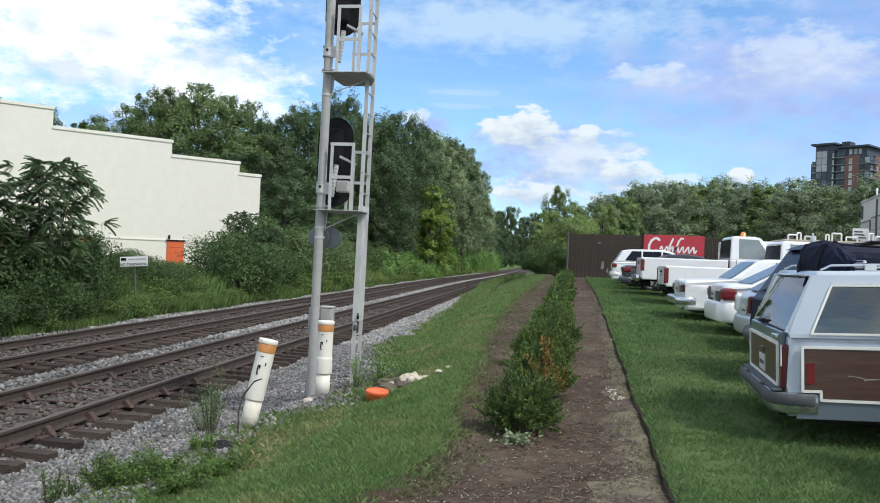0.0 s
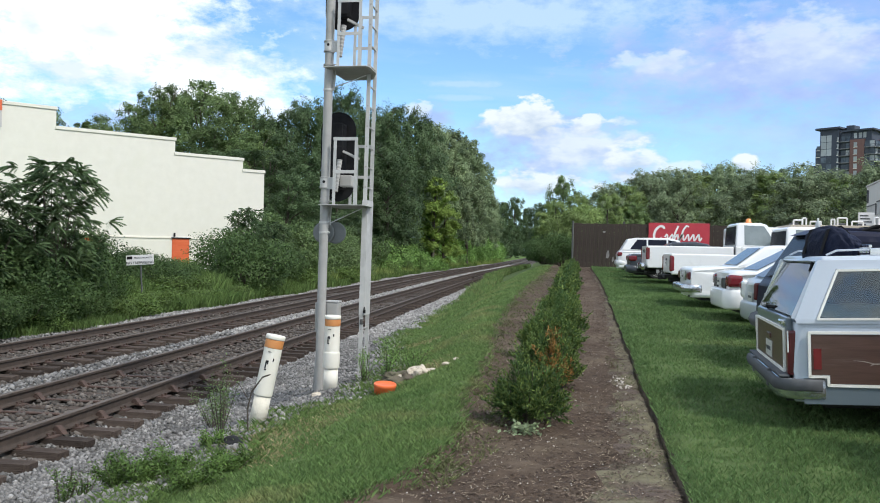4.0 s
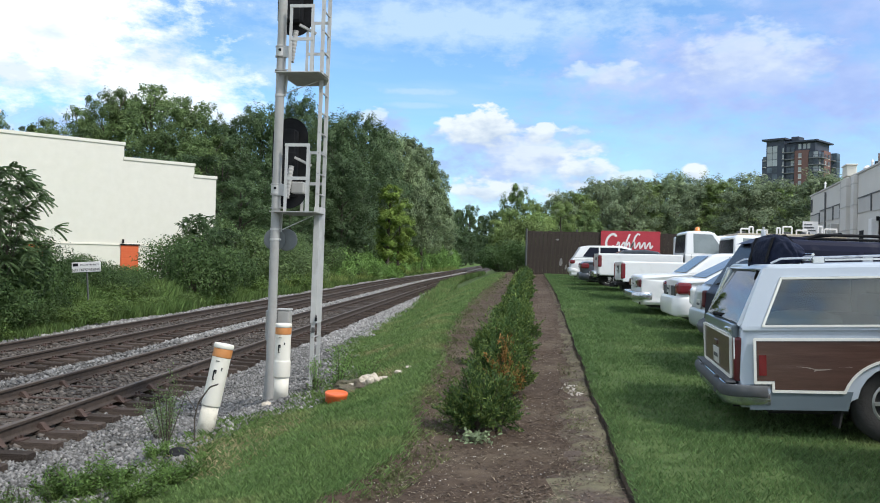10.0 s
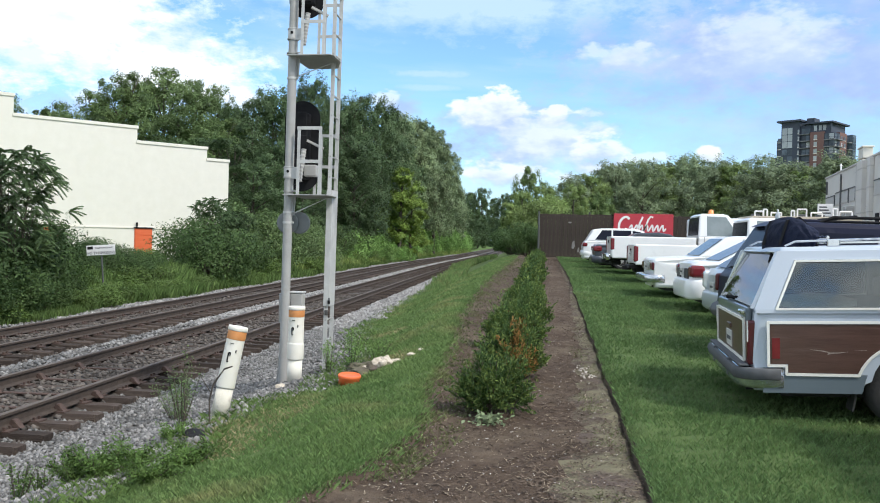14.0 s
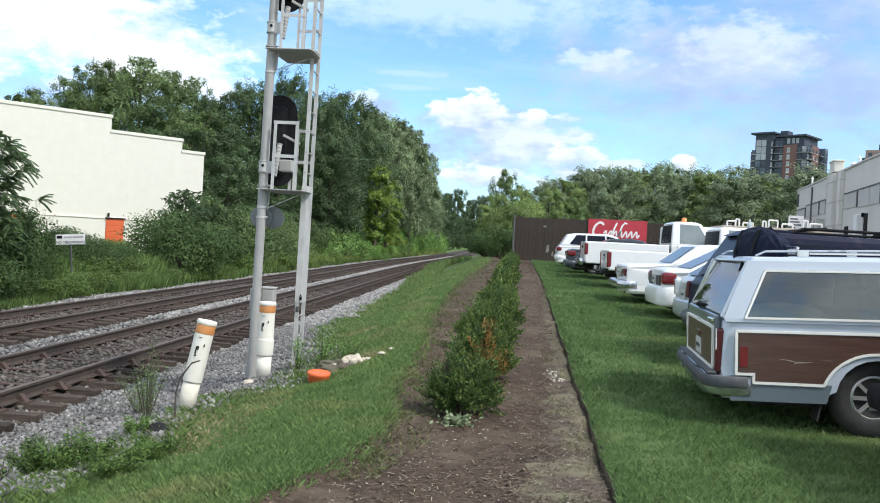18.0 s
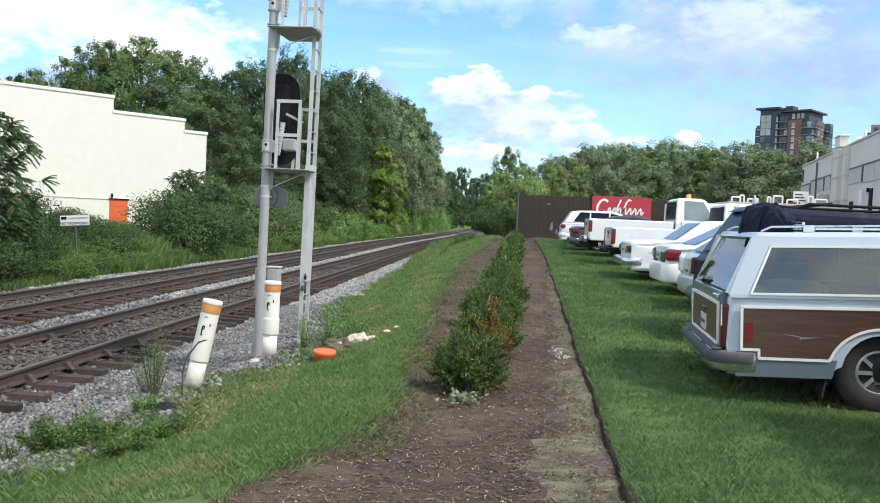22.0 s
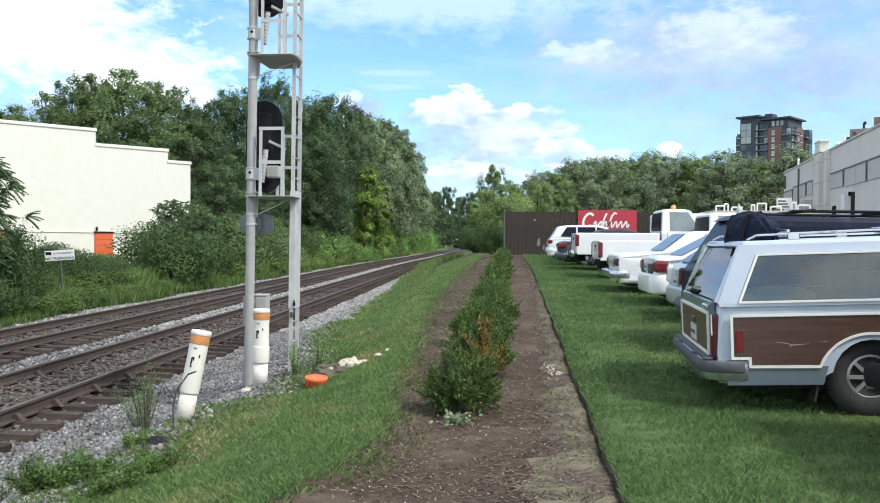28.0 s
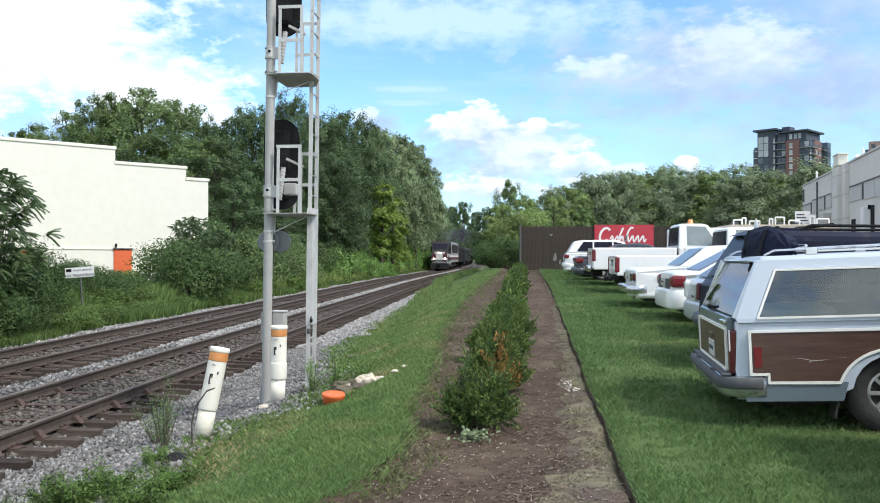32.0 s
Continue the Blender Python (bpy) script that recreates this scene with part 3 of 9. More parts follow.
def build_track(line, label, seed):
    rng = random.Random(seed)
    track = thing("railway_track", None, label, "railway track", "tracks")
    ys = np.concatenate([np.arange(-20, 60, 2.0), np.arange(60, 330, 4.0), np.arange(330, 1400, 30.0)])
    for s in (-0.7525, 0.7525):
        r = sweep("rail", rail_profile(), line(ys) + s, ys, RAIL_TOP - 0.172, (RAIL, RAIL_HEAD), track, (7, 8, 9))
        r["label"] = "rust-brown steel rail with a worn bright head"
    bm = bmesh.new()
    box(bm, -1.32, 1.32, -0.11, 0.11, -0.17, 0.0, 0.015, 1)
    for v in bm.verts:
        v.co += Vector((rng.uniform(-0.012, 0.012), rng.uniform(-0.012, 0.012), rng.uniform(-0.006, 0.006)))
    ob = part("tie", bm, TIE, track)
    tie_mesh = ob.data
    bpy.data.objects.remove(ob)
    bm = bmesh.new()
    box(bm, -0.16, 0.16, -0.09, 0.09, 0.0, 0.018)
    for sx in (-0.085, 0.085):
        for sy in (-0.05, 0.05):
            box(bm, sx - 0.015, sx + 0.015, sy - 0.015, sy + 0.015, 0.0, 0.055)
    ob = part("tie_plate", bm, RUST, track)
    plate_mesh = ob.data
    bpy.data.objects.remove(ob)
    y = 1.0
    while y < 150:
        x = float(line(y))
        a = math.atan(float(line(y + 1) - line(y)))
        t = part("tie", tie_mesh, None, track)
        t.matrix_basis = pose(x + rng.uniform(-0.06, 0.06), y + rng.uniform(-0.03, 0.03), RAIL_TOP - 0.19, 0, 0, -math.degrees(a) + rng.uniform(-1.2, 1.2))
        if y < 26:
            for s in (-0.7525, 0.7525):
                p = part("tie_plate", plate_mesh, None, t)
                p.matrix_basis = pose(s, 0, 0.0)
        y += 0.53
    return track


def build_rail_anchors(track):
    """Raised iron chairs with flat tie bars on the rail that the path looks down on."""
    for y in (8.6, 9.5, 10.4, 11.5, 12.6):
        for s in (-0.7525, 0.7525):
            bm = bmesh.new()
            prism(bm, [(-0.03, 0.0), (0.12, 0.0), (0.085, 0.035), (0.035, 0.095), (0.0, 0.10), (-0.03, 0.06)], -0.045, 0.045, 0.008, 1)
            o = part("rail_brace", bm, RUST, track, "rusty red cast rail brace")
            o.matrix_basis = pose(float(near_track(y)) + s + 0.045, y, RAIL_TOP - 0.185)
        bm = bmesh.new()
        box(bm, -0.55, 0.62, -0.035, 0.035, 0, 0.025, 0.005, 1)
        o = part("gauge_rod", bm, RUST, track, "flat rusty bar between the rails")
        o.matrix_basis = pose(float(near_track(y)), y + 0.02, RAIL_TOP - 0.185, 0, 0, 3)


near_rails = build_track(near_track, "near railway track on old wooden ties in grey stone ballast", 3)
build_rail_anchors(near_rails)
build_track(far_track, "farther railway track on wooden ties, beside the weedy bank", 4)

# ---- signal mast ----


BOX_GREY = material("weathered_grey_box", (0.31, 0.305, 0.285), (0.38, 0.37, 0.345), 5.0, 0.7)
POLE_GREY = material("weathered_pole_steel", (0.302, 0.298, 0.281), (0.370, 0.365, 0.344), 4.0, 0.65, bump=0.2, bump_scale=50, stain=(0.25, 0.235, 0.205), stain_scale=1.8)
DULL_GREY = material("dull_grey_plate", (0.16, 0.17, 0.165), (0.21, 0.22, 0.215), 5.0, 0.7)


def build_signal():
    """Tall pole with a ladder, railed platforms that reach back from it and dark signal heads."""
    bx, by = -3.27, 10.08
    s = thing("railway_signal_mast", pose(bx, by, -0.36), "tall grey steel signal mast with ladder and two railed platforms", "railway signal")
    H = 7.6
    lean = 0.0115

    def px(z):
        return 0.008 + lean * z

    bm = bmesh.new()
    tube(bm, (px(-0.1), 0, -0.1), (px(H), 0, H), 0.058, 0.056, 24, False)
    part("pole", bm, POLE_GREY, s, smooth=True)
    # flat cable guard that widens at the foot
    bm = bmesh.new()
    prism(bm, [(-0.105, -0.05), (-0.02, -0.05), (-0.02, 0.62), (-0.05, 0.62)], 0.055, 0.085, 0.004, 1)
    part("cable_guard", bm, BOX_GREY, s, "flat grey guard over the buried cables")
    bm = bmesh.new()
    box(bm, -0.085, -0.045, 0.05, 0.24, 0.76, 1.15, 0.015)
    part("cable_box", bm, BOX_GREY, s, "narrow grey junction box strapped to the pole")
    bm = bmesh.new()
    box(bm, 0.05, 0.215, 0.09, 0.24, 0.80, 1.15, 0.02)
    part("cable_box", bm, BOX_GREY, s, "grey junction box strapped to the pole")
    bm = bmesh.new()
    box(bm, 0.045, 0.22, 0.085, 0.245, 1.15, 1.17, 0.004)
    part("box_lid", bm, GALV, s)
    for z in (2.06, 2.19, 3.90, 5.86):
        bm = bmesh.new()
        tube(bm, (px(z), 0, z - 0.014), (px(z), 0, z + 0.014), 0.064, seg=24)
        tube(bm, (px(z) + 0.06, -0.02, z), (px(z) + 0.085, -0.02, z), 0.012, seg=8)
        part("band", bm, GALV, s, "steel strap with its bolt")
    bm = bmesh.new()
    lathe(bm, [(0.13, -0.012), (0.142, -0.006), (0.142, 0.006), (0.13, 0.012)], 28, pose(px(2.05) - 0.035, 0.10, 2.06, 90))
    part("disc", bm, DULL_GREY, s, "round grey plate behind the pole")
    bm = bmesh.new()
    lathe(bm, [(0.13, -0.012), (0.142, -0.006), (0.142, 0.006), (0.13, 0.012)], 28, pose(px(2.05) + 0.105, 0.17, 2.06, 90))
    part("disc", bm, DULL_GREY, s, "round grey plate behind the pole")

    # ladder, edge on to the path: the near stile in front of the far one
    lad = new("ladder")
    lad.parent = s

    def near_stile(z):
        return Vector((0.462 + lean * z, 0.30, z))

    def far_stile(z):
        return Vector((0.456 + lean * z, 0.64, z))

    bm = bmesh.new()
    upright(bm, near_stile(0.0), near_stile(H), 0.050, 0.016)
    part("stile", bm, GALV, lad)
    bm = bmesh.new()
    upright(bm, far_stile(0.0), far_stile(H), 0.050, 0.016)
    part("stile", bm, GALV, lad)
    z = 0.26
    while z < H - 0.1:
        bm = bmesh.new()
        tube(bm, near_stile(z) + Vector((0, -0.012, 0)), far_stile(z) + Vector((0, 0.012, 0)), 0.0105, seg=8)
        part("rung", bm, POLE_GREY, lad)
        z += 0.268
    # climbing guard: a folded plate locked over the lower rungs
    bm = bmesh.new()
    A, B = near_stile(0.98), near_stile(2.50)
    for off, w, d in ((Vector((0.0, -0.016, 0)), 0.060, 0.010), (Vector((0.034, 0.14, 0)), 0.010, 0.30)):
        upright(bm, A + off, B + off, w, d)
    part("stile_cover", bm, GALV, lad, "broad flat guard plate over the lower rungs")
    bm = bmesh.new()
    c = near_stile(1.03) + Vector((0.045, -0.022, 0))
    box(bm, c.x - 0.016, c.x + 0.016, c.y - 0.016, c.y + 0.008, c.z - 0.02, c.z + 0.03, 0.006)
    tube(bm, c + Vector((-0.011, -0.004, 0.03)), c + Vector((0, -0.004, 0.062)), 0.005, seg=6)
    tube(bm, c + Vector((0.011, -0.004, 0.03)), c + Vector((0, -0.004, 0.062)), 0.005, seg=6)
    part("padlock", bm, BLACK, lad, "dark padlock on the ladder guard")
    bm = bmesh.new()
    box(bm, 0.462, 0.50, 0.27, 0.30, 0.86, 0.93, 0.004)
    part("guard_hinge", bm, RUB_DARK, lad, "dark strap at the foot of the guard")

    # platforms
    for zp in (2.40, 4.16):
        o = lean * zp
        pf = new("platform")
        pf.parent = s
        bm = bmesh.new()
        A = [(0.0 + o, -0.11), (0.53 + o, -0.11), (0.53 + o, 0.28), (0.40 + o, 0.67), (0.03 + o, 0.67)]
        lo = [bm.verts.new((x, y, zp)) for x, y in A]
        hi = [bm.verts.new((x, y, zp + 0.012)) for x, y in A]
        bm.faces.new(lo[::-1]), bm.faces.new(hi)
        for i in range(5):
            bm.faces.new((lo[i], lo[(i + 1) % 5], hi[(i + 1) % 5], hi[i]))
        part("deck", bm, DECK, pf, "steel standing plate")
        for a, b in (((-0.03 + o, -0.115), (0.545 + o, -0.115)), ((0.40 + o, 0.675), (0.03 + o, 0.675)), ((0.535 + o, -0.11), (0.535 + o, 0.28)), ((0.535 + o, 0.28), (0.40 + o, 0.67))):
            bm = bmesh.new()
            beam(bm, (a[0], a[1], zp + 0.012), (b[0], b[1], zp + 0.012), 0.062, 0.008)
            part("deck_edge", bm, GALV, pf, "angle iron edge of the deck")
        bm = bmesh.new()
        beam(bm, (o + 0.035, 0.04, zp - 0.235), (o + 0.42, 0.30, zp - 0.012), 0.038, 0.010)
        part("strut", bm, GALV, pf)
        bm = bmesh.new()
        beam(bm, (o + 0.045, 0.06, zp - 0.245), (o + 0.06, 0.06, zp), 0.035, 0.045)
        part("strut_foot", bm, GALV, pf)
        # front frame and rear frame of the railing
        for ay, x0, x1, reach in ((-0.10, 0.158, 0.436, False), (0.66, 0.158, 0.238, True)):
            for ax in (x0, x1):
                bm = bmesh.new()
                upright(bm, (ax + o - 0.004, ay, zp), (ax + o + 0.006, ay, zp + 0.875), 0.038, 0.008)
                upright(bm, (ax + o - 0.020, ay + 0.018, zp), (ax + o - 0.010, ay + 0.018, zp + 0.875), 0.008, 0.030)
                part("post", bm, GALV, pf, "angle iron post")
            x2 = 0.455 if reach else x1
            for zz in (0.855, 0.435):
                bm = bmesh.new()
                beam(bm, (x0 - 0.018 + o, ay - 0.002, zp + zz), (x2 + 0.018 + o, ay - 0.002, zp + zz), 0.010, 0.040)
                beam(bm, (x0 - 0.018 + o, ay + 0.015, zp + zz + 0.016), (x2 + 0.018 + o, ay + 0.015, zp + zz + 0.016), 0.034, 0.008)
                part("rail", bm, GALV, pf)
        # clamp on the pole
        clamp = new("pole_clamp")
        clamp.parent = s
        bm = bmesh.new()
        tube(bm, (px(zp + 0.24), 0, zp + 0.235), (px(zp + 0.36), 0, zp + 0.375), 0.068, seg=24)
        box(bm, o + 0.02, o + 0.15, -0.055, -0.040, zp + 0.215, zp + 0.36, 0.004)
        part("clamp_plate", bm, GALV, clamp, "bolted clamp sleeve round the pole")
        bm = bmesh.new()
        tube(bm, (o + 0.012, -0.074, zp + 0.31), (o + 0.012, -0.062, zp + 0.31), 0.018, seg=12)
        part("bolt_hole", bm, BLACK, clamp)
        for zz in (0.36, 0.235, 0.06):
            bm = bmesh.new()
            tube(bm, (px(zp), 0, zp + zz - 0.008), (px(zp), 0, zp + zz + 0.008), 0.073, seg=24)
            tube(bm, (o + 0.07, -0.035, zp + zz), (o + 0.155, -0.035, zp + zz), 0.008, seg=8)
            tube(bm, (o + 0.135, -0.035, zp + zz), (o + 0.15, -0.035, zp + zz), 0.015, seg=6)
            part("clamp_bolt", bm, POLE_GREY, clamp, "strap and threaded bolt")

    # signal heads: tall black backing boards with hoods, seen from behind
    for zt, zp in ((3.72, 2.40), (6.05, 4.16)):
        h = new("signal_head")
        h.parent = s
        o = lean * zt
        R, low = 0.245, zt - 1.22
        cx = -0.03 + o
        bm = bmesh.new()
        arc = [(cx + R * math.cos(a), zt - R + R * math.sin(a)) for a in np.linspace(0, math.pi, 21)]
        arc += [(cx - R * math.cos(a), low + R - R * math.sin(a)) for a in np.linspace(0, math.pi, 21)]
        prism(bm, arc, 0.62, 0.632, 0.003, 1)
        part("backing_board", bm, BLACK, h, "black backing board with rounded ends")
        bm = bmesh.new()
        box(bm, cx - 0.11, cx + 0.13, 0.47, 0.62, low + 0.15, zt - 0.18, 0.03)
        part("lamp_case", bm, BLACK, h, "black lamp housing seen from behind")
        for dz in (0.30, 0.62, 0.93):
            bm = bmesh.new()
            tube(bm, (cx, 0.63, low + dz), (cx, 0.90, low + dz + 0.02), 0.11, seg=16)
            part("hood", bm, BLACK, h)
            bm = bmesh.new()
            box(bm, cx - 0.09, cx + 0.11, 0.455, 0.47, low + dz - 0.12, low + dz + 0.12, 0.008, 1)
            part("case_door", bm, BLACK, h)
        bm = bmesh.new()
        beam(bm, (cx + 0.13, 0.40, zp + 0.76), (cx + 0.34, 0.48, zp + 0.66), 0.045, 0.03)
        part("elbow", bm, BOX_GREY, h, "slanting grey bracket arm")
        bm = bmesh.new()
        a = Vector((px(zp) + 0.10, 0.12, zp + 0.20))
        b = Vector((px(zp) + 0.13, 0.20, zp + 0.62))
        q = (b - a).to_track_quat("Z", "Y").to_matrix().to_4x4()
        rib = [(0.0, 0.0)] + [(0.036 - 0.006 * (k % 2), (b - a).length * k / 18) for k in range(19)] + [(0.0, (b - a).length)]
        lathe(bm, rib, 12, Matrix.Translation(a) @ q)
        part("cable_hose", bm, BOX_GREY, h, "ribbed grey cable hose")
        if zp < 3:
            bm = bmesh.new()
            box(bm, cx + 0.15, cx + 0.32, 0.20, 0.36, zp + 0.27, zp + 0.42, 0.015)
            part("mount", bm, BOX_GREY, h, "grey bracket box")


DECK = material("grey_deck_plate", (0.33, 0.33, 0.315), (0.40, 0.40, 0.385), 6.0, 0.7, bump=0.3, bump_scale=60)
RUB_DARK = material("dark_strap_steel", (0.05, 0.05, 0.048), (0.09, 0.088, 0.082), 8.0, 0.8)


build_signal()


def build_marker(x, y, tall, tilt, rot, label, k=1.0, collar=True):
    """White plastic marker post with an orange band, a cap and worn dark marks."""
    p = thing("marker_post", pose(x, y, ground_at(x, y) - 0.02, tilt[0], tilt[1], rot) @ Matrix.Diagonal((k, k, 1, 1)), label, "marker post", "buried cable markers")
    bm = bmesh.new()
    lathe(bm, [(0.0881, 0.0), (0.0881, 0.30)], 28)
    part("lower_pipe", bm, PVC if collar else OLD_PVC, p, "" if collar else "weathered chipped lower pipe", smooth=True)
    bm = bmesh.new()
    if collar:
        ring = [(0.0960, 0.30), (0.1017, 0.304), (0.1028, 0.312), (0.1028, 0.490), (0.1017, 0.498), (0.0966, 0.505), (0.0955, 0.515)]
    else:
        ring = [(0.0955, 0.30), (0.0965, 0.31)]
    lathe(bm, ring + [(0.0949, tall - 0.13), (0.0949, tall - 0.02)], 28)
    part("upper_pipe", bm, PVC, p, smooth=True)
    bm = bmesh.new()
    lathe(bm, [(0.0966, tall - 0.125), (0.0977, tall - 0.12), (0.0977, tall - 0.045), (0.0966, tall - 0.04)], 28)
    part("band", bm, ORANGE, p, "faded orange band", smooth=True)
    bm = bmesh.new()
    lathe(bm, [(0.0994, tall - 0.04), (0.1028, tall - 0.035), (0.1028, tall - 0.005), (0.0972, tall + 0.004), (0.02, tall + 0.008)], 28)
    part("cap", bm, PVC, p, smooth=True)
    # a worn symbol that cannot be read, and a small print bar
    for k, (a, z, h, w) in enumerate(((-104, tall - 0.33, 0.075, 0.013), (-97, tall - 0.262, 0.014, 0.026), (-93, tall - 0.285, 0.026, 0.012), (-101, tall - 0.345, 0.012, 0.022), (-62, tall - 0.25, 0.03, 0.012), (-95, tall - 0.165, 0.006, 0.035))):
        bm = bmesh.new()
        box(bm, -w / 2, w / 2, -0.1000, -0.0951, z, z + h, m=pose(0, 0, 0, 0, 0, a + 90))
        part("mark", bm, BLACK, p, "worn dark mark")
    return p


build_marker(-3.0, 9.72, 0.95, (0, 1.0), 0, "upright white plastic marker post with an orange band")
build_marker(-3.08, 7.55, 0.90, (-4, 10.5), 8, "leaning dirty white marker post with an orange band", 0.93, False)

# ---- buildings ----


def build_white_building():
    """Stepped cream store block; its long wall runs along its own x."""
    b = thing("store_building", pose(-24.39, 46.35, -0.6, 0, 0, math.degrees(math.atan2(0.7221, 0.6918))), "cream stuccoed store block with stepped parapets and orange doors", "building")
    secs = [(-26, -9.4, 9.75), (-9.4, -6.72, 9.70), (-6.72, 0.02, 8.62), (0.02, 4.42, 7.75), (4.42, 5.9, 7.05)]
    for i, (x0, x1, h) in enumerate(secs):
        bm = bmesh.new()
        box(bm, x0, x1, 0, 9 - 0.01 * i, 0, h)
        part("wall", bm, CREAM, b)
        bm = bmesh.new()
        box(bm, x0 - 0.05, x1 + 0.06, -0.06, 0.3, h - 0.14, h + 0.05, 0.02)
        box(bm, x1 - 0.2, x1 + 0.07, 0.3, 9, h - 0.14, h + 0.05, 0.02)
        part("parapet_cap", bm, CREAM, b, "thin coping along the parapet")
    bm = bmesh.new()
    box(bm, -26, 5.92, -0.05, 0.0, 2.50, 2.60)
    part("band", bm, GREY_WALL, b, "narrow grey string course")
    for x0, x1, z1 in ((-0.06, 1.0, 2.5), (-5.4, -4.3, 2.45), (-10.5, -9.4, 2.45)):
        d = new("door")
        d.parent = b
        bm = bmesh.new()
        box(bm, x0, x1, -0.06, -0.004, 0.25, z1, 0.01)
        for k in range(6):
            box(bm, x0 + 0.05, x1 - 0.05, -0.075, -0.06, 0.3 + k * 0.36, 0.62 + k * 0.36, 0.01, 1)
        part("leaf", bm, RED_DOOR, d, "orange panelled door")
        bm = bmesh.new()
        box(bm, x0 - 0.06, x1 + 0.06, -0.12, 0.0, z1, z1 + 0.07)
        part("canopy", bm, BLACK, d)
    bm = bmesh.new()
    box(bm, 0.0, 0.09, -0.2, -0.06, 2.6, 2.85, 0.02)
    part("wall_lamp", bm, BLACK, b, "small dark lamp over the door")
    bm = bmesh.new()
    box(bm, 1.5, 1.75, -0.10, -0.004, 2.2, 2.5, 0.02)
    part("meter_box", bm, GREY_WALL, b)
    bm = bmesh.new()
    box(bm, -11.4, -9.45, -0.12, -0.07, 9.2, 9.78)
    part("red_panel", bm, RED_DOOR, b, "orange-red panel along the parapet")
    bm = bmesh.new()
    box(bm, -11.4, -9.45, -0.10, -0.07, 8.3, 9.2)
    part("dark_panel", bm, GREY_BAND, b, "grey louvred panel")


build_white_building()


HALL_WALL = material("pale_grey_panel", (0.60, 0.575, 0.53), (0.65, 0.625, 0.58), 0.6, 0.8, stain=(0.55, 0.53, 0.485), stain_scale=0.25, spec=0.2)
HALL_TRIM = material("grey_panel_trim", (0.46, 0.44, 0.41), (0.52, 0.50, 0.465), 1.5, 0.8)
HALL_DARK = material("dark_grey_frame", (0.10, 0.10, 0.10), (0.14, 0.14, 0.14), 2.0, 0.7)


def build_grey_building():
    """Long grey panelled works hall beyond the lot; its wall runs along its own x, from far to near."""
    ax, ay, bx, by = 24.13, 73.98, 18.9, 42.51
    L = math.hypot(bx - ax, by - ay)
    b = thing("works_hall", pose(ax, ay, 0.4, 0, 0, math.degrees(math.atan2(by - ay, bx - ax))), "long pale grey panelled works hall with a dull window band", "building")
    H = 7.2
    bm = bmesh.new()
    box(bm, 0, L + 24, 0.0, 20, 0, H)
    part("wall", bm, HALL_WALL, b)
    bm = bmesh.new()
    box(bm, -0.1, L + 24, -0.08, 20.1, H, H + 0.14, 0.03)
    part("parapet_cap", bm, HALL_TRIM, b)
    # a shallow band of dull panes in long bays
    for x0, x1, z0, z1, n in ((0.3, 4.6, 4.75, 5.5, 2), (4.9, 10.4, 4.75, 5.65, 3), (10.7, 13.0, 4.75, 5.65, 1), (18.9, 22.5, 4.7, 5.6, 1), (22.8, 27.9, 4.6, 5.6, 2), (28.2, 33.4, 4.6, 5.6, 2), (33.7, 38.9, 4.6, 5.6, 2), (39.2, 44.4, 4.6, 5.6, 2), (44.7, 49.9, 4.6, 5.6, 2)):
        w = new("window")
        w.parent = b
        for k in range(n):
            u = x0 + (x1 - x0) * k / n
            bm = bmesh.new()
            box(bm, u, x0 + (x1 - x0) * (k + 1) / n - 0.06, -0.02, -0.004, z0, z1)
            part("pane", bm, GREY_BAND, w, "dull grey glazing panel")
        bm = bmesh.new()
        box(bm, x0 - 0.06, x1 + 0.02, -0.07, -0.004, z1, z1 + 0.07)
        box(bm, x1 - 0.05, x1 + 0.08, -0.09, -0.004, z0 - 0.1, z1)
        part("frame", bm, HALL_DARK, w, "dark metal frame")
        bm = bmesh.new()
        box(bm, x0 - 0.06, x1 - 0.06, -0.06, -0.004, z0 - 0.06, z0)
        part("sill", bm, HALL_TRIM, w)
    # upright ducts with a plenum box on the roof edge
    # the first, darker box stands in for the wide duct's shaded left side
    for x0, x1, d, z1, m, label in ((13.3, 14.5, 0.12, H - 0.05, HALL_TRIM, "shallow darker box painted for the shaded side of the wide duct"), (14.8, 16.6, 0.34, H + 0.02, HALL_WALL, "wide upright wall duct"), (17.7, 18.6, 0.26, H - 0.03, HALL_WALL, "narrow upright wall duct")):
        bm = bmesh.new()
        box(bm, x0, x1, -d, -0.004, 0.6, z1, 0.03)
        part("duct", bm, m, b, label)
        for z in (2.0, 3.6, 5.2, 6.6):
            bm = bmesh.new()
            box(bm, x0 - 0.03, x1 + 0.03, -d - 0.03, -0.004, z, z + 0.07)
            part("duct_flange", bm, HALL_TRIM, b)
    bm = bmesh.new()
    box(bm, 14.9, 16.4, -0.28, 0.35, H + 0.14, H + 0.85, 0.04)
    box(bm, 14.8, 16.5, -0.34, 0.41, H + 0.85, H + 0.96, 0.03)
    part("plenum_box", bm, CREAM, b, "pale box over the duct on the roof edge")
    for x, h, r in ((3.2, 0.85, 0.07), (13.0, 0.9, 0.08), (18.2, 0.45, 0.16), (19.6, 0.7, 0.06)):
        bm = bmesh.new()
        tube(bm, (x, 0.6, H), (x, 0.6, H + h), r, seg=12)
        tube(bm, (x, 0.6, H + h), (x, 0.6, H + h + 0.18), r * 1.7, r * 0.5, seg=12)
        part("roof_vent", bm, WHITE_SIGN, b, "white roof vent with a cap")
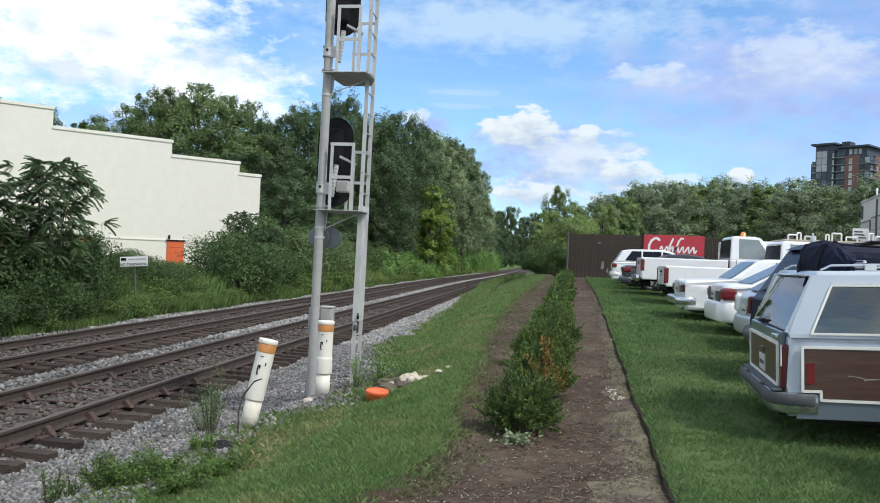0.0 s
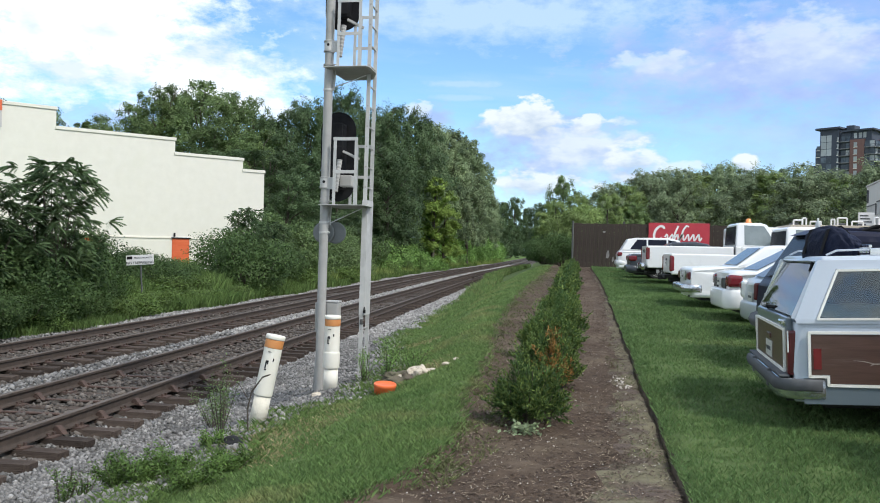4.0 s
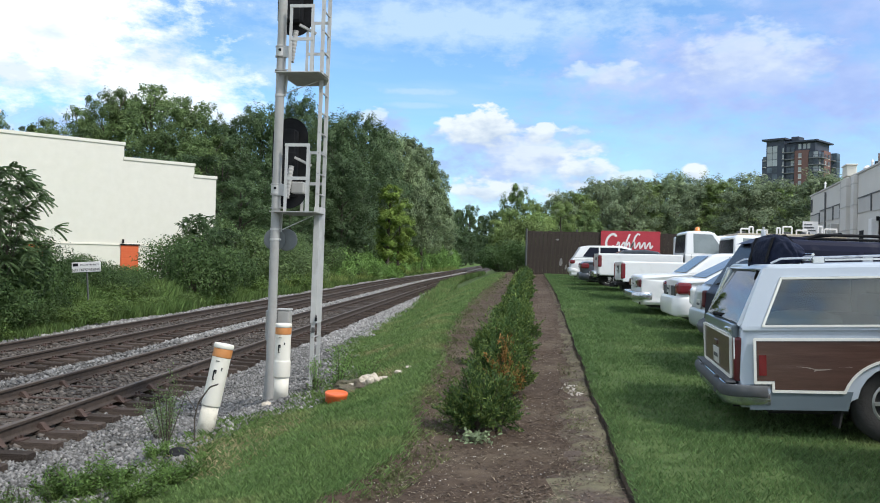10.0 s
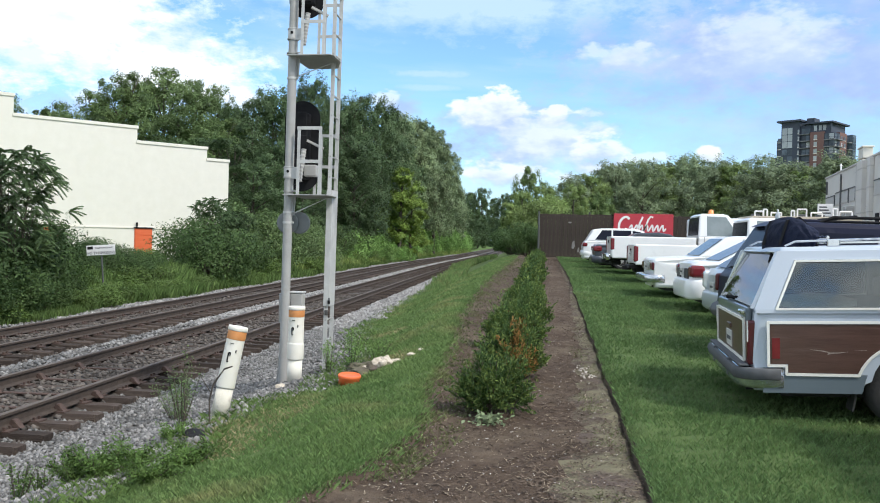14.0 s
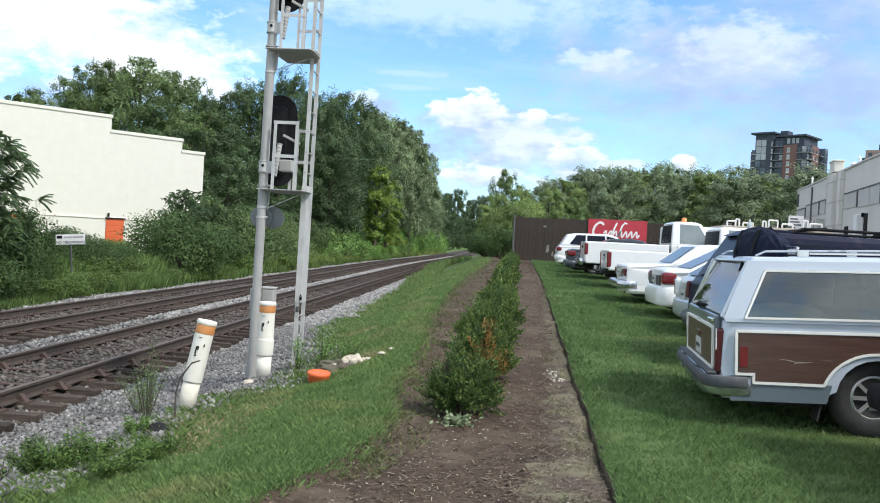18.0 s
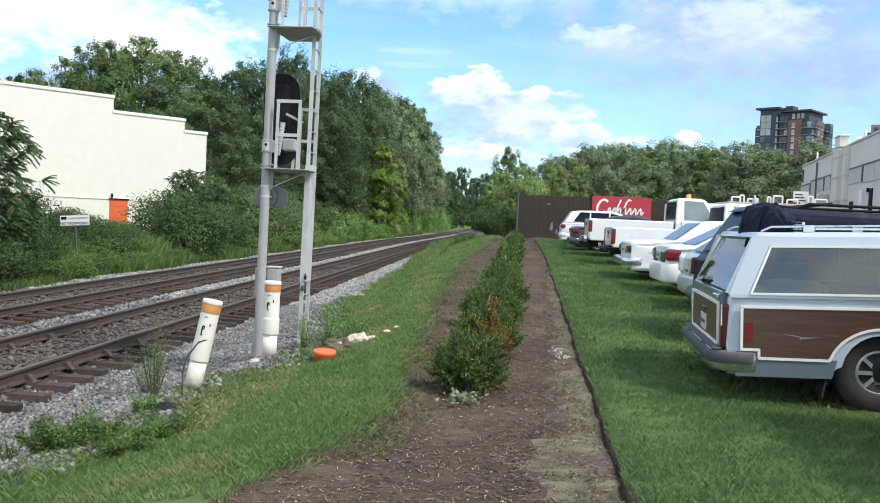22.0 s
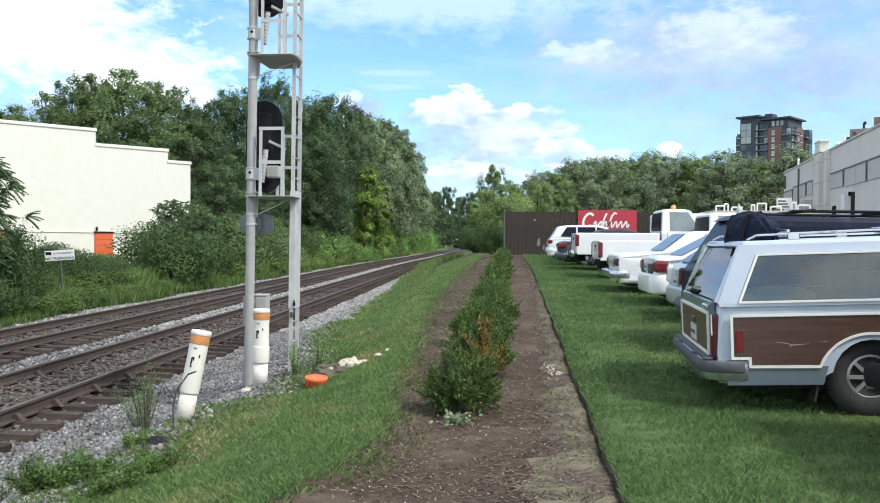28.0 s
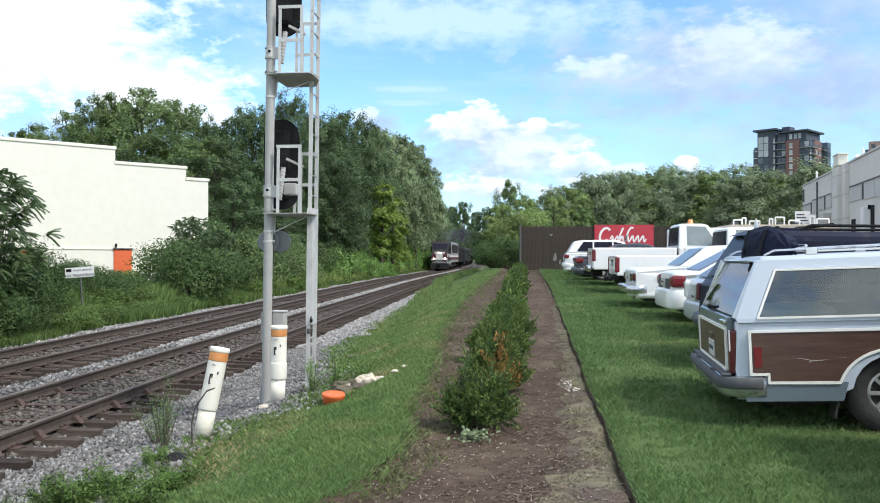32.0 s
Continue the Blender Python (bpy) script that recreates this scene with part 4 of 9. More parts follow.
    # conduits, dark openings with hoods, a white cabinet on the wall
    for x, z0, z1 in ((1.0, 5.8, 6.9), (7.4, 2.4, 7.0)):
        bm = bmesh.new()
        tube(bm, (x, -0.08, z0), (x, -0.08, z1), 0.07, seg=8)
        part("conduit", bm, HALL_DARK, b)
    for x, z0, z1, w in ((8.6, 2.0, 4.3, 0.9), (19.4, 2.0, 3.5, 1.0), (24.5, 2.4, 4.1, 0.7)):
        bm = bmesh.new()
        box(bm, x, x + w, -0.05, -0.004, z0, z1)
        part("opening", bm, BLACK, b, "dark opening in the wall")
    bm = bmesh.new()
    box(bm, 23.5, 24.3, -0.4, -0.004, 2.5, 4.05, 0.05)
    part("wall_cabinet", bm, WHITE_SIGN, b, "white cabinet fixed to the wall")
    for x in (11.0, 12.1):
        bm = bmesh.new()
        box(bm, x, x + 0.5, -0.55, -0.004, 3.4, 4.3, 0.05)
        part("wall_fan", bm, HALL_TRIM, b, "grey hooded wall fan")
    for i in range(4):
        bm = bmesh.new()
        box(bm, 3 + i * 7.1, 3.12 + i * 7.1, -0.16, -0.004, 3.9, 4.15)
        part("wall_lamp", bm, BLACK, b)


build_grey_building()
BRICK_RED = material("far_red_brick", (0.165, 0.090, 0.077), (0.20, 0.11, 0.094), 0.8, 0.9)
DARK_CLAD = material("far_dark_cladding", (0.038, 0.048, 0.068), (0.055, 0.066, 0.09), 0.5, 0.7)
FAR_CONCRETE = material("far_grey_concrete", (0.17, 0.175, 0.18), (0.23, 0.235, 0.24), 0.5, 0.9)
BLUE_CLAD = material("far_blue_grey_glazing", (0.085, 0.12, 0.16), (0.13, 0.17, 0.21), 0.4, 0.4)
PALE_BLIND = material("far_pale_blinds", (0.30, 0.33, 0.34), (0.42, 0.44, 0.44), 0.4, 0.6, per_piece=0.25)
FAR_GLASS = material("far_window_glass", (0.03, 0.045, 0.06), (0.11, 0.14, 0.165), 0.3, 0.3, spec=0.4, per_piece=0.5)
BEIGE = material("far_beige_wall", (0.42, 0.37, 0.31), (0.48, 0.43, 0.37), 0.4, 0.9)
FAR_BRICK = material("far_pale_brick", (0.30, 0.215, 0.185), (0.35, 0.26, 0.225), 0.6, 0.9)


def build_tower():
    """Far apartment tower seen on its corner: brick and dark panels, balconies, a flat overhanging roof."""
    t = thing("apartment_tower", pose(92.3, 336.2, 0.0, 0, 0, -40), "distant apartment tower of red brick and dark panels with balconies", "apartment tower")
    blocks = [(0, 7.2, 0, 16, 51.2, DARK_CLAD), (7.2, 11.2, 0.9, 16, 49.6, DARK_CLAD), (11.2, 16.5, 0, 12.5, 46.6, BRICK_RED), (16.5, 20.0, 0.2, 6.0, 46.0, DARK_CLAD), (16.5, 20.0, 6.0, 12.5, 46.6, BRICK_RED), (11.2, 18.6, 1.2, 14.5, 49.8, DARK_CLAD), (11.2, 19.4, 12.5, 16, 46.0, DARK_CLAD), (-2.6, 0, 2, 14, 44.6, DARK_CLAD), (-5.4, -2.6, 3, 14, 38.0, DARK_CLAD), (16.0, 21.0, 16, 19.2, 46.6, BLUE_CLAD)]
    for x0, x1, y0, y1, h, m in blocks:
        bm = bmesh.new()
        box(bm, x0, x1, y0, y1, 0, h)
        part("wall", bm, m, t)
    bm = bmesh.new()
    box(bm, -1.4, 8.0, -1.3, 16.5, 51.2, 51.9)
    box(bm, 8.0, 19.8, -0.2, 16, 49.8, 50.4)
    box(bm, 8.4, 11.6, 3, 8, 50.4, 52.6, 0.3)
    part("roof", bm, DARK_CLAD, t, "flat dark overhanging roof")

    def window(x0, x1, y0, y1, z0, z1, right=False, sill=True, bright=False):
        wd = new("window")
        wd.parent = t
        bm = bmesh.new()
        box(bm, x0, x1, y0, y1, z0, z1)
        part("pane", bm, PALE_BLIND if bright else FAR_GLASS, wd, "pane with a drawn pale blind" if bright else "")
        if sill:
            bm = bmesh.new()
            box(bm, x0 - (0 if right else 0.1), x1 + 0.08, y0 - (0.1 if right else 0.08), y1 + (0.1 if right else 0), z0 - 0.22, z0 - 0.01)
            part("sill", bm, GREY_WALL, wd)

    def balcony(x0, x1, y0, y1, z):
        bl = new("balcony")
        bl.parent = t
        bm = bmesh.new()
        box(bm, x0, x1, y0, y1, z - 0.3, z)
        part("slab", bm, FAR_CONCRETE, bl)
        bm = bmesh.new()
        for (ax, ay) in ((x0, y0), (x1 - 0.08, y0), (x0, y1 - 0.08), (x1 - 0.08, y1 - 0.08), ((x0 + x1) / 2, y0), ((x0 + x1) / 2, y1 - 0.08)):
            box(bm, ax, ax + 0.08, ay, ay + 0.08, z, z + 0.9)
        box(bm, x0, x1, y0, y0 + 0.06, z + 0.85, z + 0.95)
        box(bm, x1 - 0.06, x1, y0, y1, z + 0.85, z + 0.95)
        part("railing", bm, DARK_CLAD, bl)

    for k in range(12):
        z = 17.0 + k * 2.68
        high = k > 8
        window(0.4, 2.4, -0.12, -0.01, z, z + (2.5 if high else 2.1), sill=False, bright=high)
        window(2.6, 4.4, -0.12, -0.01, z, z + (2.5 if high else 2.1), sill=False, bright=high)
        window(6.5, 7.1, -0.12, -0.01, z, z + 1.5, bright=True)
        window(7.8, 9.2, 0.78, 0.89, z - 0.2, z + 1.8, sill=False)
        window(9.4, 10.8, 0.78, 0.89, z - 0.2, z + 1.8, sill=False, bright=k % 3 == 0)
        balcony(7.3, 11.1, -0.6, 0.75, z - 0.3)
        if k < 11:
            window(12.7, 13.9, -0.12, -0.01, z, z + 1.7, bright=True)
            window(16.7, 18.2, 0.08, 0.19, z - 0.1, z + 1.9, sill=False)
            window(18.4, 20.0, 0.08, 0.19, z - 0.1, z + 1.9, sill=False, bright=k % 2 == 0)
            balcony(16.7, 20.6, -0.8, 0.06, z - 0.3)
            window(20.02, 20.14, 0.9, 2.9, z - 0.2, z + 1.8, True, False, bright=k % 3 != 1)
            window(20.02, 20.14, 3.2, 5.6, z - 0.2, z + 1.8, True, False)
            balcony(20.15, 21.5, 0.4, 5.8, z - 0.3)
            window(20.02, 20.14, 7.0, 8.0, z, z + 1.5, True, bright=k % 2 == 1)
            window(20.02, 20.14, 10.0, 11.2, z, z + 1.5, True)
            balcony(19.5, 21.0, 12.7, 15.6, z - 0.3)
            window(21.02, 21.14, 16.2, 18.9, z - 0.2, z + 1.9, True, False)
            window(-2.2, -0.4, 1.88, 1.99, z, z + 1.6)
        if k < 8:
            window(-5.0, -3.0, 2.88, 2.99, z, z + 1.6)
    for x in (12.2, 14.0, 15.6):
        window(x, x + 1.1, 1.08, 1.19, 47.2, 49.2, sill=False, bright=True)
    # neighbour: a low brick wing and a tall beige slab with a plant room
    b = thing("far_apartment_block", pose(136.5, 341, 0, 0, 0, -24), "distant beige apartment block with a lower brick wing", "apartment building")
    for x0, x1, y0, y1, h, m in ((0, 11, 0, 14, 47.5, FAR_BRICK), (-1.2, 0, 1, 9, 44.5, DARK_CLAD), (8.5, 11.5, 2, 12, 52.0, FAR_BRICK), (11, 34, -1, 15, 57.5, BEIGE), (14, 19, 2, 9, 61.0, BEIGE)):
        bm = bmesh.new()
        box(bm, x0, x1, y0, y1, 0, h, 0.05, 1)
        part("wall", bm, m, b)
    bm = bmesh.new()
    tube(bm, (5.0, 3.0, 47.5), (5.0, 3.0, 49.5), 0.45, seg=14)
    tube(bm, (5.0, 3.0, 49.5), (5.6, 2.5, 50.3), 0.6, seg=14)
    part("roof_cowl", bm, DARK_CLAD, b, "dark roof cowl")
    for k in range(8):
        for i in range(10):
            wd = new("window")
            wd.parent = b
            bm = bmesh.new()
            x0 = 1.0 + i * 3.2
            yy = -0.12 if x0 < 9 else -1.12
            box(bm, x0, x0 + 1.4, yy, yy + 0.11, 26 + k * 2.7, 27.5 + k * 2.7)
            part("pane", bm, FAR_GLASS, wd)


build_tower()

# ---- dark board fence and the red sign ----


FENCE_POST = material("dull_post_steel", (0.07, 0.075, 0.07), (0.10, 0.105, 0.10), 6.0, 0.8)


def build_fence():
    y0, x0, x1 = 47.2, -0.2, 8.6
    z0 = ground_at(2, y0)
    f = thing("board_fence", pose(0, y0, z0), "tall dark brown board fence across the end of the path", "fence")
    bm = bmesh.new()
    box(bm, -0.11, 0.11, -0.03, -0.005, 0.0, 2.48, 0.004, 1)
    me = part("board", bm, FENCE, f)
    mesh = me.data
    bpy.data.objects.remove(me)
    x = x0 + 0.11
    rng = random.Random(2)
    while x < x1:
        o = part("board", mesh, None, f)
        o.matrix_basis = pose(x, rng.uniform(-0.012, 0.0), rng.uniform(-0.02, 0.02), 0, 0, rng.uniform(-0.8, 0.8))
        x += 0.226
    for z in (0.3, 1.25, 2.2):
        bm = bmesh.new()
        box(bm, x0, x1, 0.0, 0.06, z, z + 0.12)
        part("rail", bm, FENCE, f)
    for x in (x0 - 0.06, 2.6, 5.4, x1):
        bm = bmesh.new()
        tube(bm, (x, -0.07 if x < 0 or x > 8 else 0.1, -0.1), (x, -0.07 if x < 0 or x > 8 else 0.1, 2.62), 0.055, seg=12)
        part("post", bm, FENCE_POST, f, "dull dark steel post")
    PEEL = material("peeled_paint", (0.16, 0.15, 0.145), (0.24, 0.23, 0.22), 6.0, 0.9)
    for x, z, w, h in ((1.62, 0.55, 0.20, 0.42), (2.22, 0.42, 0.20, 0.62), (1.95, 0.35, 0.12, 0.25), (2.55, 0.5, 0.1, 0.3), (2.72, 0.62, 0.12, 0.45), (2.95, 0.38, 0.16, 0.4), (3.3, 0.5, 0.1, 0.5), (1.4, 2.0, 0.2, 0.06)):
        bm = bmesh.new()
        prism(bm, [(0, 0), (w * 0.6, -0.05), (w, h * 0.3), (w * 0.8, h), (w * 0.3, h * 0.9), (w * 0.1, h * 0.5)], -0.05, -0.044)
        o = part("bare_patch", bm, PEEL, f, "patch of worn pale paint")
        o.matrix_basis = pose(x, 0, z)
    s = thing("company_sign", pose(3.95, y0 - 0.12, z0 + 1.35), "red sign board with a white flourish on the fence", "sign")
    bm = bmesh.new()
    box(bm, 0, 3.3, 0.004, 0.05, 0, 1.22, 0.01)
    part("board", bm, RED_SIGN, s)
    # the white mark on the board, as slanted ribbons
    def ribbon(pts, w):
        bm = bmesh.new()
        pts = [(x + 0.26 * z, z) for x, z in pts]
        edge = []
        for i, (x, z) in enumerate(pts):
            ax, az_ = pts[max(0, i - 1)]
            bx2, bz = pts[min(len(pts) - 1, i + 1)]
            d = Vector((bx2 - ax, bz - az_)).normalized()
            edge.append(((x - d.y * w / 2, z + d.x * w / 2), (x + d.y * w / 2, z - d.x * w / 2)))
        rings = [[bm.verts.new((p[0], yy, p[1])) for p, yy in ((l, -0.012), (r, -0.012), (r, 0.004), (l, 0.004))] for l, r in edge]
        for A, B in zip(rings, rings[1:]):
            for k in range(4):
                bm.faces.new((A[k], A[(k + 1) % 4], B[(k + 1) % 4], B[k]))
        bm.faces.new(rings[0][::-1]), bm.faces.new(rings[-1])
        part("stroke", bm, WHITE_SIGN, s)

    def arc(cx, cz, rx, rz, a0, a1, w):
        ribbon([(cx + rx * math.cos(radians(a)), cz + rz * math.sin(radians(a))) for a in np.linspace(a0, a1, 22)], w)

    arc(0.42, 0.64, 0.27, 0.40, 40, 320, 0.13)
    ribbon([(0.78 + 2.0 * u, 0.42 + 0.17 * math.sin(u * 44)) for u in np.linspace(0, 1, 90)], 0.085)
    ribbon([(1.34, 1.06), (1.28, 0.7), (1.26, 0.40)], 0.10)
    ribbon([(1.92, 1.02), (1.78, 1.08), (1.68, 0.9), (1.64, 0.4), (1.58, 0.10), (1.46, 0.05)], 0.10)


build_fence()

# ---- signs by the far track ----


def build_no_trespass():
    s = thing("warning_sign", pose(-14.30, 25.18, -0.84, 0, -4, 8) @ Matrix.Diagonal((1.09, 1.09, 1.09, 1)), "white warning sign with black lettering among the weeds", "sign")
    bm = bmesh.new()
    tube(bm, (0, 0.03, -0.1), (0, 0.03, 1.75), 0.025, seg=10)
    part("post", bm, FENCE_POST, s)
    bm = bmesh.new()
    box(bm, -0.43, 0.43, -0.012, 0.0, 1.52, 1.82, 0.004, 1)
    part("board", bm, WHITE_SIGN, s)
    bm = bmesh.new()
    box(bm, -0.40, -0.235, -0.016, -0.0125, 1.70, 1.79)
    part("emblem", bm, BLACK, s, "dark rectangular emblem")
    for text, z, size, x in (("PRIVATE PROPERTY", 1.712, 0.064, 0.105), ("NO TRESPASSING", 1.55, 0.108, 0.0)):
        cu = bpy.data.curves.new("text", "FONT")
        cu.body, cu.size, cu.align_x, cu.extrude = text, size, "CENTER", 0.002
        cu.materials.append(BLACK)
        o = new("lettering", cu)
        o.parent = s
        o.matrix_basis = pose(x, -0.0155, z, 90)


build_no_trespass()

# ---- trees and shrubs ----


def crown_mesh(name, rng, clumps, per, size, mat, slim=0.55, droop=0.0):
    """Leaves in many uneven clumps: (centre, radii)."""
    out = []
    for c, r in clumps:
        n = int(per * (r[0] * r[1] * r[2]) ** 0.5) + 12
        d = unit(rng.normal(0, 1, (n, 3)))
        rad = rng.uniform(0.45, 1.08, (n, 1)) ** 0.6
        bumps = 1 + 0.22 * np.sin(d[:, :1] * 7 + c[0]) * np.sin(d[:, 1:2] * 6 + c[1]) + 0.15 * np.sin(d[:, 2:] * 9 + c[2])
        P = np.asarray(c) + d * rad * bumps * np.asarray(r)
        # leaf faces leaned up and towards -y, which brightens the foliage
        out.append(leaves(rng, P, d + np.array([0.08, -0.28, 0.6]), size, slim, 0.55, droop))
    return quads(name, np.concatenate(out), mat)


def make_tree(label, H, R, seed, mat, size=0.27, n_leaf=16000, low=0.2, group="trees", boughs=18, shape=0.6, spread=1.0, bare=0.0, up=0.7):
    """A trunk with limbs; every limb ends in a bough of many small tufts of leaves, with gaps between the boughs."""
    rng = np.random.default_rng(seed)
    t = thing("tree", None, label, "tree", group)
    bm = bmesh.new()
    lean = rng.uniform(-0.03, 0.03, 2)
    top = Vector((lean[0] * H, lean[1] * H, H * 0.9))
    r0 = 0.016 * H + 0.04
    tube(bm, (0, 0, -0.3), top * 0.45, r0, r0 * 0.7, 9, False)
    tube(bm, top * 0.45, top, r0 * 0.7, r0 * 0.15, 8, False)
    C, BR = [], []
    for i in range(boughs):
        u = (i + 0.5) / boughs
        z = H * (low + (0.93 - low) * u)
        prof = max(0.12, math.sin(math.pi * min(1.0, 0.10 + 0.90 * u ** 0.8)) ** shape)
        a = i * 2.399 + rng.uniform(-0.5, 0.5)
        br = R * rng.uniform(0.34, 0.56) * (0.72 + 0.28 * prof)
        rr = max(0.0, R * prof * rng.uniform(0.55, 1.0) - br * 0.45) * spread
        c = np.array([rr * math.cos(a) + lean[0] * z, rr * math.sin(a) + lean[1] * z, min(z * 1.06 + rng.uniform(-0.03, 0.03) * H, H - 0.75 * br)])
        C.append(c), BR.append(br)
        b = top * min(0.95, max(0.2, (z - 0.14 * H) / (0.9 * H)))
        tube(bm, b, Vector(c), r0 * 0.30, r0 * 0.07, 6, False)
    for k in range(int(bare)):
        a = rng.uniform(0, 6.283)
        b = top * rng.uniform(0.75, 0.98)
        e = b + Vector((math.cos(a) * R * 0.4, math.sin(a) * R * 0.4, H * rng.uniform(0.08, 0.2)))
        tube(bm, b, e, 0.06, 0.02, 5, False)
        tube(bm, b.lerp(e, 0.6), e + Vector((R * 0.12, 0, H * 0.02)), 0.03, 0.012, 5, False)
    part("trunk", bm, BARK, t, smooth=True)
    C, BR = np.array(C), np.array(BR)
    # tufts over each bough, fewer underneath
    w = BR ** 2 / (BR ** 2).sum()
    n_tuft = max(boughs * 6, n_leaf // 100)
    k = rng.choice(len(C), n_tuft, p=w)
    d = rng.normal(0, 1, (n_tuft, 3))
    d[:, 2] += 0.35
    d = unit(d)
    T = C[k] + d * (BR[k] * rng.uniform(0.55, 1.05, n_tuft))[:, None] * np.array([1, 1, 0.82])
    TR = BR[k] * rng.uniform(0.17, 0.36, n_tuft)
    j = rng.integers(0, n_tuft, n_leaf)
    e = rng.normal(0, 1, (n_leaf, 3))
    e[:, 2] += 0.25
    e = unit(e)
    P = T[j] + e * (TR[j] * rng.uniform(0.35, 1.15, n_leaf))[:, None]
    P[:, 2] = np.maximum(P[:, 2], 0.05)
    nrm = 0.55 * e + 0.7 * d[j] + np.array([0.0, 0.0, up])
    part("crown", quads("crown", leaves(rng, P, nrm, size, 0.6, 0.42), mat), None, t)
    return t


def plant(protos, places):
    """Copies of trees or bushes at (x, y, height factor, width factor, turn), taken in turn from the kinds given."""
    protos = protos if isinstance(protos, list) else [protos]
    used = set()
    for i, (x, y, s, w, a) in enumerate(places):
        proto = protos[i % len(protos)]
        m = Matrix.Translation((x, y, ground_at(x, y))) @ Matrix.Rotation(radians(a), 4, "Z") @ Matrix.Diagonal((w, w, s, 1))
        if proto.name not in used:
            used.add(proto.name)
            proto.matrix_basis = m
        else:
            o = proto.copy()
            scene.collection.objects.link(o)
            o.matrix_basis = m
            for c in proto.children:
                k = c.copy()
                scene.collection.objects.link(k)
                k.parent = o


def build_trees():
    bank = "trees along the tracks"
    airy = [make_tree("tall mid-green tree with a rounded uneven crown", 16.0, 5.0, 23 + k, LEAF_MID, 0.23, 26000, 0.16, bank, 20, bare=2) for k in range(2)]
    plant(airy, [(-48.4, 82.9, 1.08, 1.0, 120), (-44.2, 80.7, 1.20, 0.95, 155), (-39.7, 80.8, 1.21, 1.15, 52), (-38.5, 85.7, 1.21, 1.0, 202), (-37.7, 90.5, 1.19, 0.95, 245), (-54.2, 84.1, 1.02, 1.1, 79), (-48.2, 92.2, 1.26, 1.1, 46), (-55.7, 78.2, 1.01, 1.1, 34), (-60.4, 74.6, 1.03, 1.1, 10), (-36.5, 93.1, 1.09, 0.9, 205), (-35.8, 76.0, 0.90, 1.0, 281), (-31.5, 75.7, 0.84, 0.9, 148), (-66.8, 71.7, 1.07, 1.2, 30), (-74.3, 66.9, 1.12, 1.2, 113)])
    dark = [make_tree("tall dark green broadleaf tree behind the tracks", 14.0, 4.6, 11 + k, LEAF_DARK, 0.21, 28000, 0.10, bank, 22, 0.5, bare=3 * k) for k in range(2)]
    plant(dark, [(-29.3, 78.7, 1.13, 0.95, 266), (-28.3, 81.2, 1.24, 0.95, 274), (-27.2, 85.8, 1.25, 0.9, 184), (-24.7, 84.5, 1.38, 0.8, 141), (-23.2, 89.0, 1.25, 0.9, 88), (-19.6, 83.7, 1.22, 0.95, 54), (-19.1, 90.0, 1.32, 0.9, 134), (-22.1, 66.4, 0.74, 0.85, 109), (-19.4, 69.3, 0.79, 0.85, 13), (-17.1, 72.0, 0.83, 0.85, 328), (-25.7, 65.1, 0.72, 0.9, 133), (-18.6, 77.4, 0.84, 0.8, 139), (-20.7, 56.3, 0.53, 0.75, 99), (-18.7, 96.2, 1.3, 0.95, 84), (-18.1, 59.3, 0.53, 0.7, 158), (-24.5, 96.9, 1.32, 1.0, 148), (-29.9, 65.5, 0.73, 0.9, 321)])
    over = [make_tree("grey-green tree leaning over the bank by the tracks", 14.0, 4.4, 17 + k, LEAF_HAZE, 0.24, 25000, 0.24, bank, 18) for k in range(2)]
    plant(over, [(-18.6, 106.4, 1.37, 1.05, 190), (-16.9, 110.7, 1.32, 1.0, 44), (-15.8, 116.9, 1.31, 1.0, 310), (-19.1, 102.2, 1.26, 0.9, 172), (-16.8, 130.9, 1.3, 1.0, 343), (-19.5, 124.5, 1.44, 1.1, 198), (-18.2, 150, 1.05, 0.95, 110), (-19.0, 170, 0.95, 0.95, 170)])
    yellow = make_tree("small bright yellow-green tree against the dark wood", 9.0, 2.3, 31, LEAF_YELLOW, 0.19, 13000, 0.16, bank, 12)
    plant(yellow, [(-15.7, 88, 1.12, 1.3, 0), (-14.9, 90.5, 0.85, 1.1, 120)])
    mid = [make_tree("light green tree behind the end of the fence", 8.2, 2.9, 37 + k, (LEAF_WILLOW, LEAF_MID)[k], 0.19, 16000, 0.12, "trees beyond the fence", 13) for k in range(2)]
    plant(mid, [(0.5, 82, 0.80, 0.85, 90), (-1.5, 84, 1.04, 0.78, 0), (3.2, 90, 0.88, 0.9, 200), (-3.4, 96, 0.72, 0.8, 300), (-2.0, 74, 0.66, 0.75, 20), (6.0, 94, 0.80, 0.9, 33)])
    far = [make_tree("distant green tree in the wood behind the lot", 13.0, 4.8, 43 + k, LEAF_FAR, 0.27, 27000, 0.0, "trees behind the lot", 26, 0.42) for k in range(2)]
